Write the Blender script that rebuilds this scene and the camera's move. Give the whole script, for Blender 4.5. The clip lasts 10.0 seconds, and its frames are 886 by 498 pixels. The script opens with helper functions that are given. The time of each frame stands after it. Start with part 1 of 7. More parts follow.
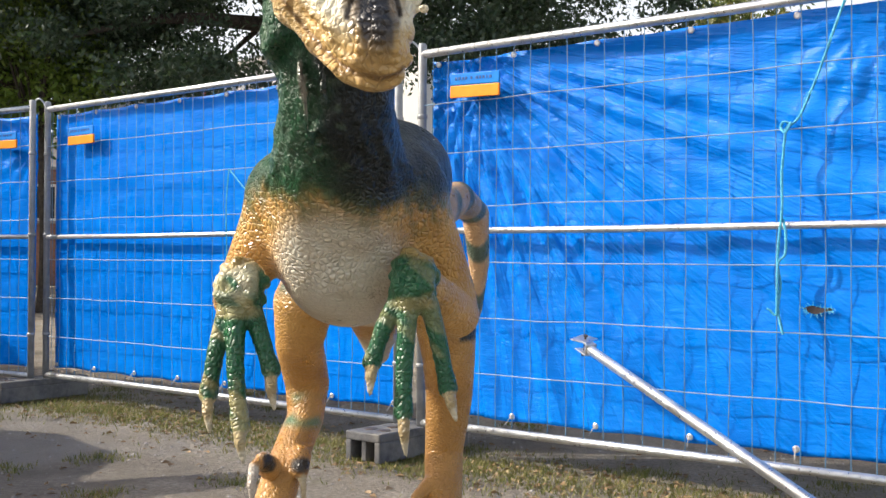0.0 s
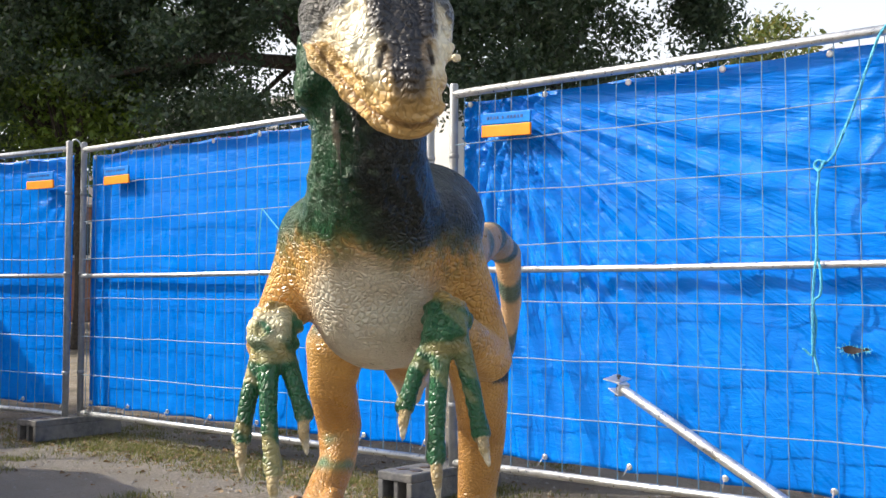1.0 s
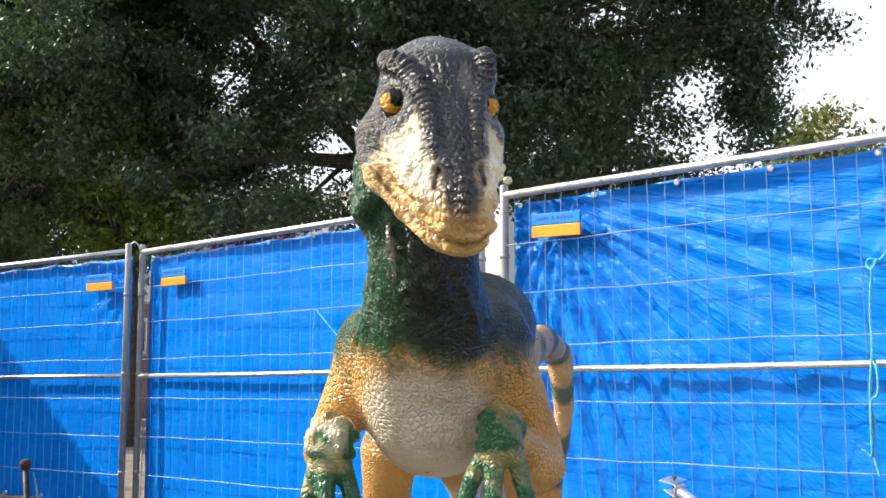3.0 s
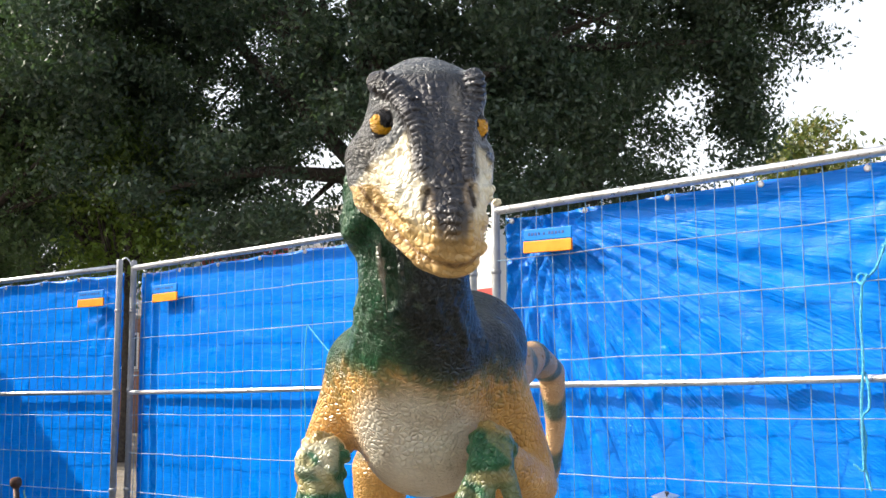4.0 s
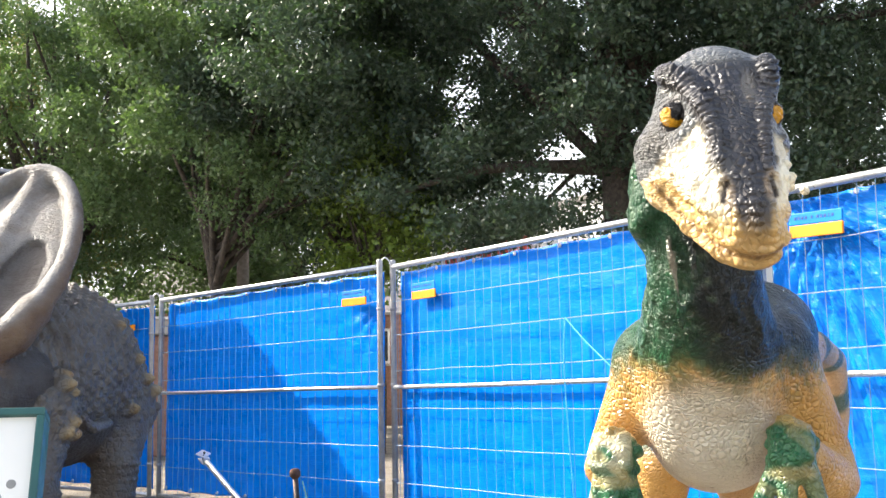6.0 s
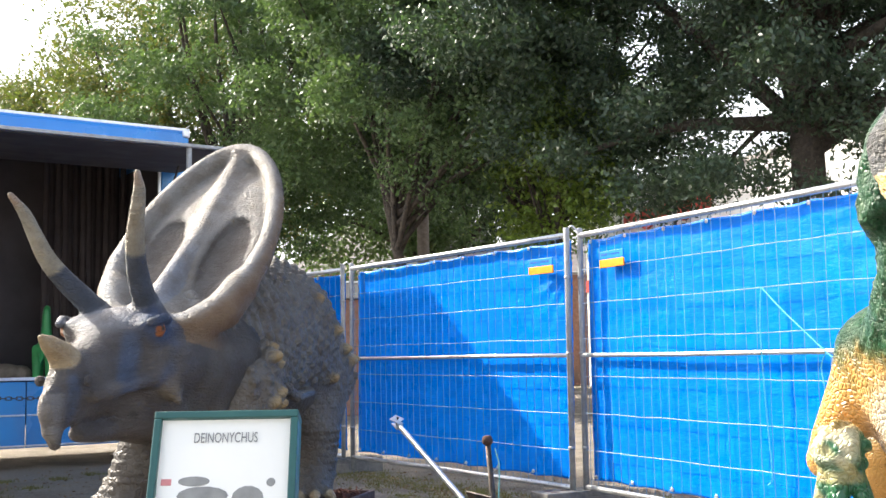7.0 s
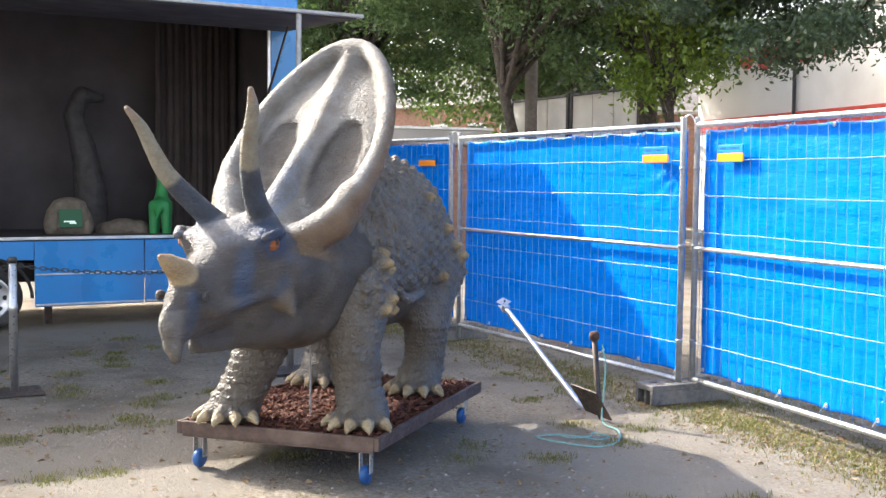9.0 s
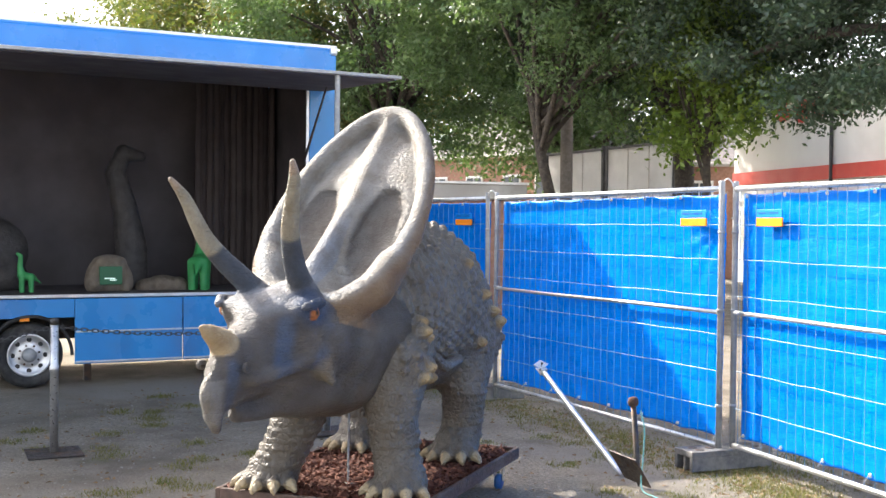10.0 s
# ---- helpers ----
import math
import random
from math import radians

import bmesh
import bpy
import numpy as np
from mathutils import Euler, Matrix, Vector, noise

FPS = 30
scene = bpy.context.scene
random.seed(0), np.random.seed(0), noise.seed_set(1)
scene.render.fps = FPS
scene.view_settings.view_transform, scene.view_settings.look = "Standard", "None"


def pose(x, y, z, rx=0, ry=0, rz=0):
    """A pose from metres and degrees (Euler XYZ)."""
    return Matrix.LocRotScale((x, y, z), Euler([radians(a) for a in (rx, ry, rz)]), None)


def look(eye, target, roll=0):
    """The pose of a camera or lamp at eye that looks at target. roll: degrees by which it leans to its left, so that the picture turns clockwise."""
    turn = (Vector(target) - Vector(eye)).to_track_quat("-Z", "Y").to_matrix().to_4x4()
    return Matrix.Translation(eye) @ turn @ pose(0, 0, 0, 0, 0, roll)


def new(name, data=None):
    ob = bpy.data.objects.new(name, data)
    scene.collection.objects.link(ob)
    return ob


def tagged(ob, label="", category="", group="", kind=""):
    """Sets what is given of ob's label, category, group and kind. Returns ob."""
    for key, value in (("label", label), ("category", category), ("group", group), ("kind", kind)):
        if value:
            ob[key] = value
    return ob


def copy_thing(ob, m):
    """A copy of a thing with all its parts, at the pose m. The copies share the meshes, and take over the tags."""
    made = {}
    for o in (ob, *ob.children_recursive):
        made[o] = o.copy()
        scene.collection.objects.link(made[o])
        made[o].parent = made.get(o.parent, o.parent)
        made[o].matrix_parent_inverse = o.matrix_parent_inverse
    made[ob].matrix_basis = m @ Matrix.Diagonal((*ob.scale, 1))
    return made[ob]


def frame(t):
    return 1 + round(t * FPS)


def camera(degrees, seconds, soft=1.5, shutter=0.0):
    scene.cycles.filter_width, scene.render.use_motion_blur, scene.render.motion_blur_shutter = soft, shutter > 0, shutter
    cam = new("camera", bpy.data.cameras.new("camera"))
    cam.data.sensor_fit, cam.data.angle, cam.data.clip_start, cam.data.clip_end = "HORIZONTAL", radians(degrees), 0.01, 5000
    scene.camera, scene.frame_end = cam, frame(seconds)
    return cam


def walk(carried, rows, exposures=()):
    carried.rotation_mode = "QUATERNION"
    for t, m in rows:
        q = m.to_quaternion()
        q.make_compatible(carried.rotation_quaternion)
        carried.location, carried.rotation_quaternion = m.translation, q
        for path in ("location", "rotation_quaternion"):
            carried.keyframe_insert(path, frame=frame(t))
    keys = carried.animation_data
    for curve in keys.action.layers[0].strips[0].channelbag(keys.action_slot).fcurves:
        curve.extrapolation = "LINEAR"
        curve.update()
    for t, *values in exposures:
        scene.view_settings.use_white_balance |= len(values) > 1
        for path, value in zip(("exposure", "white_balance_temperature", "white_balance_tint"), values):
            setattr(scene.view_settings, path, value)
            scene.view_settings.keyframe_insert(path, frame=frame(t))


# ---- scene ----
cam = camera(43.1, 10.0)
PATH = [
    (0, (0.109, -0.174, 0.993), (-0.007, 1.823, 1.011), 0.3),
    (0.5, (0.111, -0.175, 1.001), (-0.035, 1.819, 1.046), 0.2),
    (1, (0.107, -0.176, 1.011), (-0.065, 1.815, 1.092), 0.2),
    (1.5, (0.103, -0.212, 1.012), (-0.085, 1.776, 1.119), 0.2),
    (2, (0.102, -0.223, 1.024), (-0.105, 1.76, 1.187), 0.1),
    (2.5, (0.105, -0.232, 1.036), (-0.16, 1.739, 1.253), -0.1),
    (4, (0.112, -0.233, 1.06), (-0.134, 1.734, 1.328), -0.4),
    (4.5, (0.115, -0.237, 1.063), (-0.144, 1.726, 1.345), -0.5),
    (5, (0.102, -0.242, 1.063), (-0.196, 1.715, 1.348), -0.7),
    (5.5, (0.062, -0.272, 1.073), (-0.436, 1.643, 1.365), -0.8),
    (6, (0.019, -0.269, 1.07), (-0.639, 1.602, 1.328), -1.0),
    (6.2, (0.0, -0.275, 1.075), (-0.763, 1.556, 1.328), -1.0),
    (7.3, (-0.098, -0.354, 1.198), (-1.051, 1.398, 1.348), -1.1),
    (7.5, (-0.133, -0.338, 1.249), (-1.082, 1.420, 1.358), -0.9),
    (8, (-0.102, -0.302, 1.429), (-1.216, 1.359, 1.455), -0.9),
    (8.5, (-0.085, -0.314, 1.543), (-1.204, 1.343, 1.533), -0.1),
    (9, (-0.119, -0.309, 1.621), (-1.226, 1.352, 1.498), 0.5),
    (9.5, (-0.148, -0.317, 1.691), (-1.261, 1.34, 1.574), 0.8),
    (10, (-0.133, -0.334, 1.729), (-1.293, 1.295, 1.692), 0.6),
]
walk(cam, [(t, look(eye, target, roll)) for t, eye, target, roll in PATH],
     exposures=[(0, 0.68), (1, 0.7), (2.5, 0.88), (4, 0.95), (5, 1.12), (5.5, 1.42), (6, 1.61), (7.5, 1.65), (8.5, 1.81), (9, 1.88), (10, 1.9)])


# ---- world, sun, exposure ----
SUN_WAY = Vector((1.84, -0.085, -1.33)).normalized()
world = bpy.data.worlds.new("world")
scene.world = world
world.use_nodes = True
wn = world.node_tree.nodes
sky = wn.new("ShaderNodeTexSky")
sky.sky_type = "NISHITA"
sky.sun_disc = False
sky.sun_elevation = math.asin(-SUN_WAY.z)
sky.sun_rotation = math.atan2(-SUN_WAY.x, -SUN_WAY.y)
sky.air_density, sky.dust_density, sky.ozone_density = 1.0, 6.0, 1.0
wn["Background"].inputs["Strength"].default_value = 0.15
# thin bright haze that thickens towards the horizon all round
wt = world.node_tree
geo_w = wn.new("ShaderNodeTexCoord")
sep_w = wn.new("ShaderNodeSeparateXYZ")
wt.links.new(geo_w.outputs["Generated"], sep_w.inputs[0])
haze = wn.new("ShaderNodeMapRange")
haze.inputs[1].default_value, haze.inputs[2].default_value, haze.inputs[3].default_value, haze.inputs[4].default_value = 0.0, 0.75, 0.9, 0.0
wt.links.new(sep_w.outputs[2], haze.inputs[0])
veil = wn.new("ShaderNodeMix")
veil.data_type = "RGBA"
veil.inputs[7].default_value = (5.6, 5.7, 5.9, 1)
wt.links.new(haze.outputs[0], veil.inputs[0])
wt.links.new(sky.outputs[0], veil.inputs[6])
wt.links.new(veil.outputs[2], wn["Background"].inputs["Color"])
sun_data = bpy.data.lights.new("sun", "SUN")
sun_data.energy, sun_data.angle, sun_data.color = 3.4, radians(0.55), (1.0, 0.94, 0.84)
sun = new("sun", sun_data)
sun.rotation_mode = "QUATERNION"
sun.rotation_quaternion = SUN_WAY.to_track_quat("-Z", "Y")
sun.location = (-30, 0, 25)

rnd = random.Random(7)


# ---- materials ----
def nodes_of(name):
    m = bpy.data.materials.new(name)
    m.use_nodes = True
    nt = m.node_tree
    return m, nt, nt.nodes["Principled BSDF"]


def node(nt, kind, **inputs):
    n = nt.nodes.new(kind)
    for k, v in inputs.items():
        n.inputs[k.replace("_", " ")].default_value = v
    return n


def mix_rgb(nt, fac, a, b, mode="MIX"):
    n = nt.nodes.new("ShaderNodeMix")
    n.data_type, n.blend_type = "RGBA", mode
    for sock, v in ((n.inputs[0], fac), (n.inputs[6], a), (n.inputs[7], b)):
        if isinstance(v, bpy.types.NodeSocket):
            nt.links.new(v, sock)
        elif isinstance(v, (int, float)):
            sock.default_value = v
        else:
            sock.default_value = (*v, 1)
    return n.outputs[2]


def coords(nt, use="Object"):
    return nt.nodes.new("ShaderNodeTexCoord").outputs[use]


def noise_fac(nt, vec, scale, detail=4, lo=0.35, hi=0.65, rough=0.55):
    n = node(nt, "ShaderNodeTexNoise", Scale=scale, Detail=detail, Roughness=rough)
    nt.links.new(vec, n.inputs["Vector"])
    r = nt.nodes.new("ShaderNodeMapRange")
    r.inputs[1].default_value, r.inputs[2].default_value = lo, hi
    nt.links.new(n.outputs["Fac"], r.inputs[0])
    return r.outputs[0]


def add_bump(nt, bsdf, height, strength, distance):
    b = node(nt, "ShaderNodeBump", Strength=strength, Distance=distance)
    nt.links.new(height, b.inputs["Height"])
    nt.links.new(b.outputs[0], bsdf.inputs["Normal"])
    return b


def pbr(name, c1, c2, scale=6.0, rough=0.6, metal=0.0, bump=0.0, bscale=60.0, dirt=None, dscale=1.5, spec=0.5, rvar=0.12, per_object=0.0):
    """Two-tone surface with fine grain, larger stains, uneven gloss and relief."""
    m, nt, b = nodes_of(name)
    v = coords(nt)
    col = mix_rgb(nt, noise_fac(nt, v, scale, 6), c1, c2)
    if dirt:
        col = mix_rgb(nt, noise_fac(nt, v, dscale, 5, 0.5, 0.75), col, dirt)
    if per_object:
        info = nt.nodes.new("ShaderNodeObjectInfo")
        r = nt.nodes.new("ShaderNodeMapRange")
        r.inputs[3].default_value, r.inputs[4].default_value = 1 - per_object, 1 + per_object
        nt.links.new(info.outputs["Random"], r.inputs[0])
        hsv = nt.nodes.new("ShaderNodeHueSaturation")
        nt.links.new(r.outputs[0], hsv.inputs["Value"])
        nt.links.new(col, hsv.inputs["Color"])
        col = hsv.outputs[0]
    nt.links.new(col, b.inputs["Base Color"])
    rr = nt.nodes.new("ShaderNodeMapRange")
    rr.inputs[3].default_value, rr.inputs[4].default_value = max(0.02, rough - rvar), min(1, rough + rvar)
    nt.links.new(noise_fac(nt, v, scale * 2.3, 4), rr.inputs[0])
    nt.links.new(rr.outputs[0], b.inputs["Roughness"])
    b.inputs["Metallic"].default_value = metal
    b.inputs["Specular IOR Level"].default_value = spec
    if bump:
        add_bump(nt, b, noise_fac(nt, v, bscale, 6, 0.2, 0.8), 0.8, bump)
    return m


def painted_skin(name, cell, relief, rough, spec=0.5, wrinkle=30.0):
    """Hand-painted sculpture: colours from the paint attribute, moulded scales, wrinkles, dirt."""
    m, nt, b = nodes_of(name)
    v = coords(nt)
    at = nt.nodes.new("ShaderNodeAttribute")
    at.attribute_name = "paint"
    vo = node(nt, "ShaderNodeTexVoronoi", Scale=cell, Randomness=0.85)
    vo.feature = "DISTANCE_TO_EDGE"
    warp = node(nt, "ShaderNodeTexNoise", Scale=wrinkle * 0.3, Detail=3.0)
    nt.links.new(v, warp.inputs["Vector"])
    add = nt.nodes.new("ShaderNodeVectorMath")
    add.operation = "MULTIPLY_ADD"
    add.inputs[1].default_value = (0.06, 0.06, 0.06)
    nt.links.new(warp.outputs["Color"], add.inputs[0])
    nt.links.new(v, add.inputs[2])
    nt.links.new(add.outputs[0], vo.inputs["Vector"])
    edge = nt.nodes.new("ShaderNodeMapRange")
    edge.inputs[1].default_value, edge.inputs[2].default_value = 0.0, 0.28
    nt.links.new(vo.outputs["Distance"], edge.inputs[0])
    fine = noise_fac(nt, v, wrinkle * 4, 5, 0.25, 0.75)
    wr = noise_fac(nt, v, wrinkle, 5, 0.3, 0.7)
    col = mix_rgb(nt, noise_fac(nt, v, 9.0, 6, 0.42, 0.72), at.outputs["Color"], mix_rgb(nt, 1.0, at.outputs["Color"], (0.70, 0.62, 0.54), "MULTIPLY"))
    groove = nt.nodes.new("ShaderNodeMapRange")
    groove.inputs[1].default_value, groove.inputs[2].default_value = 0.0, 0.12
    groove.inputs[3].default_value, groove.inputs[4].default_value = 0.16, 0.0
    nt.links.new(vo.outputs["Distance"], groove.inputs[0])
    col = mix_rgb(nt, groove.outputs[0], col, mix_rgb(nt, 1.0, col, (0.45, 0.42, 0.40), "MULTIPLY"))
    nt.links.new(col, b.inputs["Base Color"])
    rr = nt.nodes.new("ShaderNodeMapRange")
    rr.inputs[3].default_value, rr.inputs[4].default_value = rough - 0.1, rough + 0.15
    nt.links.new(wr, rr.inputs[0])
    nt.links.new(rr.outputs[0], b.inputs["Roughness"])
    b.inputs["Specular IOR Level"].default_value = spec
    h1 = nt.nodes.new("ShaderNodeMath")
    h1.operation = "MULTIPLY_ADD"
    h1.inputs[1].default_value = 0.35
    nt.links.new(wr, h1.inputs[0])
    nt.links.new(edge.outputs[0], h1.inputs[2])
    h2 = nt.nodes.new("ShaderNodeMath")
    h2.operation = "MULTIPLY_ADD"
    h2.inputs[1].default_value = 0.15
    nt.links.new(fine, h2.inputs[0])
    nt.links.new(h1.outputs[0], h2.inputs[2])
    # three kinds of moulded relief, chosen by the relief attribute: cracked bark, fine wrinkles, coarse scales
    kind = nt.nodes.new("ShaderNodeAttribute")
    kind.attribute_name = "relief"
    sep = nt.nodes.new("ShaderNodeSeparateColor")
    nt.links.new(kind.outputs["Color"], sep.inputs[0])

    def stretched(scale, size, lo, hi):
        mp = nt.nodes.new("ShaderNodeMapping")
        mp.inputs["Scale"].default_value = scale
        nt.links.new(add.outputs[0], mp.inputs["Vector"])
        return noise_fac(nt, mp.outputs[0], size, 4, lo, hi, 0.6)

    def scaled(value, socket, factor, base):
        f = nt.nodes.new("ShaderNodeMath")
        f.operation = "MULTIPLY"
        nt.links.new(value, f.inputs[0])
        nt.links.new(socket, f.inputs[1])
        a = nt.nodes.new("ShaderNodeMath")
        a.operation = "MULTIPLY_ADD"
        a.inputs[1].default_value = factor
        nt.links.new(f.outputs[0], a.inputs[0])
        nt.links.new(base, a.inputs[2])
        return a.outputs[0]

    height = scaled(stretched((5.5, 5.5, 1.0), 13, 0.38, 0.60), sep.outputs[0], 3.2, h2.outputs[0])
    height = scaled(stretched((1.0, 1.0, 6.0), 24, 0.40, 0.60), sep.outputs[1], 1.8, height)
    height = scaled(edge.outputs[0], sep.outputs[2], 0.6, height)
    add_bump(nt, b, height, 0.95, relief)
    return m


def leaf_material(name, c1, c2, c3, through_tint=(0.16, 0.24, 0.02), through_part=0.32, rough=0.42):
    m, nt, b = nodes_of(name)
    geo = nt.nodes.new("ShaderNodeNewGeometry")
    ramp = nt.nodes.new("ShaderNodeValToRGB")
    ramp.color_ramp.elements[0].color, ramp.color_ramp.elements[1].color = (*c1, 1), (*c3, 1)
    e = ramp.color_ramp.elements.new(0.6)
    e.color = (*c2, 1)
    nt.links.new(geo.outputs["Random Per Island"], ramp.inputs[0])
    nt.links.new(ramp.outputs[0], b.inputs["Base Color"])
    b.inputs["Roughness"].default_value = rough
    tr = nt.nodes.new("ShaderNodeBsdfTranslucent")
    nt.links.new(mix_rgb(nt, 0.5, ramp.outputs[0], through_tint), tr.inputs["Color"])
    ms = nt.nodes.new("ShaderNodeMixShader")
    ms.inputs[0].default_value = through_part
    nt.links.new(b.outputs[0], ms.inputs[1])
    nt.links.new(tr.outputs[0], ms.inputs[2])
    nt.links.new(ms.outputs[0], nt.nodes["Material Output"].inputs["Surface"])
    return m


def ground_material():
    m, nt, b = nodes_of("trodden sandy soil")
    v = coords(nt)
    sand = mix_rgb(nt, noise_fac(nt, v, 45, 6, 0.3, 0.7), (0.22, 0.187, 0.146), (0.43, 0.38, 0.31))
    sand = mix_rgb(nt, noise_fac(nt, v, 1.3, 6, 0.42, 0.66), sand, (0.19, 0.165, 0.132))
    sand = mix_rgb(nt, noise_fac(nt, v, 0.45, 5, 0.5, 0.62), sand, (0.31, 0.28, 0.24))
    moss = noise_fac(nt, v, 2.1, 8, 0.60, 0.76, 0.7)
    sand = mix_rgb(nt, moss, sand, (0.15, 0.155, 0.07))
    peb = node(nt, "ShaderNodeTexVoronoi", Scale=38.0)
    nt.links.new(v, peb.inputs["Vector"])
    pr = nt.nodes.new("ShaderNodeMapRange")
    pr.inputs[1].default_value, pr.inputs[2].default_value, pr.inputs[3].default_value, pr.inputs[4].default_value = 0.12, 0.2, 0.6, 0.0
    nt.links.new(peb.outputs["Distance"], pr.inputs[0])
    sand = mix_rgb(nt, pr.outputs[0], sand, (0.19, 0.165, 0.14))
    nt.links.new(sand, b.inputs["Base Color"])
    b.inputs["Roughness"].default_value = 0.95
    b.inputs["Specular IOR Level"].default_value = 0.2
    add_bump(nt, b, noise_fac(nt, v, 30, 9, 0.15, 0.85, 0.7), 1.0, 0.045)
    return m


def two(nt, op, x, y=0.0):
    n = nt.nodes.new("ShaderNodeMath")
    n.operation = op
    for sock, q in zip(n.inputs, (x, y)):
        if isinstance(q, bpy.types.NodeSocket):
            nt.links.new(q, sock)
        else:
            sock.default_value = q
    return n.outputs[0]


def tarp_material(name, fan):
    """Glossy woven sheet; fan: where a sheaf of tension creases springs from, or None."""
    m, nt, b = nodes_of(name)
    v = coords(nt)
    col = mix_rgb(nt, noise_fac(nt, v, 2.2, 6), (0.0, 0.185, 0.74), (0.0, 0.225, 0.84))
    col = mix_rgb(nt, noise_fac(nt, v, 14, 6, 0.6, 0.85), col, (0.0, 0.265, 0.84))
    nt.links.new(col, b.inputs["Base Color"])
    mp = nt.nodes.new("ShaderNodeMapping")
    mp.inputs["Scale"].default_value = (1.0, 1.0, 4.0)
    nt.links.new(v, mp.inputs["Vector"])
    h = noise_fac(nt, mp.outputs[0], 9, 7, 0.2, 0.8, 0.62)
    rr = nt.nodes.new("ShaderNodeMapRange")
    rr.inputs[3].default_value, rr.inputs[4].default_value = 0.24, 0.38
    nt.links.new(noise_fac(nt, v, 7, 5), rr.inputs[0])
    nt.links.new(rr.outputs[0], b.inputs["Roughness"])
    if fan:
        sep = nt.nodes.new("ShaderNodeSeparateXYZ")
        nt.links.new(v, sep.inputs[0])
        dx, dz = two(nt, "SUBTRACT", sep.outputs[0], fan[0]), two(nt, "SUBTRACT", sep.outputs[2], fan[1])
        angle = two(nt, "ARCTAN2", dz, dx)
        far = two(nt, "SQRT", two(nt, "ADD", two(nt, "MULTIPLY", dx, dx), two(nt, "MULTIPLY", dz, dz)), 0.0)
        comb = nt.nodes.new("ShaderNodeCombineXYZ")
        nt.links.new(two(nt, "MULTIPLY", angle, 22.0), comb.inputs[0])
        nt.links.new(two(nt, "MULTIPLY", far, 1.6), comb.inputs[1])
        crease = noise_fac(nt, comb.outputs[0], 1.0, 3, 0.48, 0.66, 0.6)
        h = two(nt, "ADD", two(nt, "MULTIPLY", crease, 1.6), h)
    add_bump(nt, b, h, 0.7, 0.006 if fan else 0.005)
    b.inputs["Specular IOR Level"].default_value = 0.20 if fan else 0.10
    tr = node(nt, "ShaderNodeBsdfTranslucent", Color=(0.0, 0.2, 0.8, 1))
    ms = nt.nodes.new("ShaderNodeMixShader")
    ms.inputs[0].default_value = 0.12
    nt.links.new(b.outputs[0], ms.inputs[1])
    nt.links.new(tr.outputs[0], ms.inputs[2])
    nt.links.new(ms.outputs[0], nt.nodes["Material Output"].inputs["Surface"])
    return m


GALV = pbr("galvanised steel", (0.52, 0.53, 0.54), (0.66, 0.67, 0.68), 22, 0.38, 0.85, 0.0006, 90, (0.42, 0.41, 0.40), 4)
GALV_DULL = pbr("weathered galvanised steel", (0.26, 0.275, 0.29), (0.35, 0.36, 0.37), 18, 0.5, 0.35, 0.0006, 90, (0.26, 0.25, 0.24), 5)
TARP = tarp_material("blue tarpaulin", None)
TARP_CREASED = tarp_material("creased blue tarpaulin", (0.12, 2.12))
RECYCLED = pbr("dark recycled plastic", (0.075, 0.075, 0.08), (0.13, 0.13, 0.13), 25, 0.75, 0, 0.004, 70, (0.21, 0.19, 0.16), 3)
LABEL_BLUE = pbr("label blue", (0.0, 0.17, 0.60), (0.004, 0.21, 0.68), 12, 0.55, spec=0.2)
LABEL_ORANGE = pbr("label orange", (0.88, 0.25, 0.01), (0.92, 0.31, 0.02), 12, 0.5, spec=0.25)
INK = pbr("dark ink", (0.0, 0.05, 0.22), (0.004, 0.07, 0.28), 20, 0.5)
ROPE = pbr("turquoise rope", (0.05, 0.36, 0.55), (0.12, 0.50, 0.66), 80, 0.7, 0, 0.002, 200)
CORD = pbr("faded green cord", (0.10, 0.30, 0.30), (0.20, 0.42, 0.40), 80, 0.8, 0, 0.002, 200)
TIE = pbr("grey cable tie", (0.34, 0.34, 0.33), (0.45, 0.45, 0.43), 20, 0.5)
SOIL = ground_material()
GRASS = leaf_material("tufted grass", (0.10, 0.11, 0.025), (0.17, 0.15, 0.05), (0.32, 0.25, 0.11), rough=0.7)
WIRE = pbr("weathered fence wire", (0.18, 0.28, 0.38), (0.27, 0.37, 0.47), 22, 0.5, 0.2)
UPRIGHT = pbr("tarnished upright wire", (0.07, 0.18, 0.30), (0.13, 0.25, 0.38), 22, 0.55, 0.1)
LITTER = leaf_material("dry leaves", (0.16, 0.10, 0.05), (0.25, 0.16, 0.08), (0.36, 0.26, 0.15), (0.2, 0.12, 0.05), 0.1, 0.85)
PEBBLE = pbr("grey pebbles", (0.30, 0.28, 0.25), (0.45, 0.42, 0.38), 30, 0.9, per_object=0.2)
BARK = pbr("dark bark", (0.035, 0.028, 0.022), (0.075, 0.06, 0.045), 14, 0.95, 0, 0.03, 22)
OAK = leaf_material("dark oak leaves", (0.030, 0.052, 0.034), (0.048, 0.080, 0.050), (0.086, 0.12, 0.070), (0.10, 0.20, 0.03), 0.30, 0.42)
MAPLE = leaf_material("green lime leaves", (0.056, 0.100, 0.038), (0.080, 0.138, 0.050), (0.13, 0.19, 0.075), (0.14, 0.24, 0.03), 0.32, 0.46)
BRIGHT = leaf_material("light green leaves", (0.10, 0.17, 0.02), (0.14, 0.22, 0.03), (0.20, 0.28, 0.04))
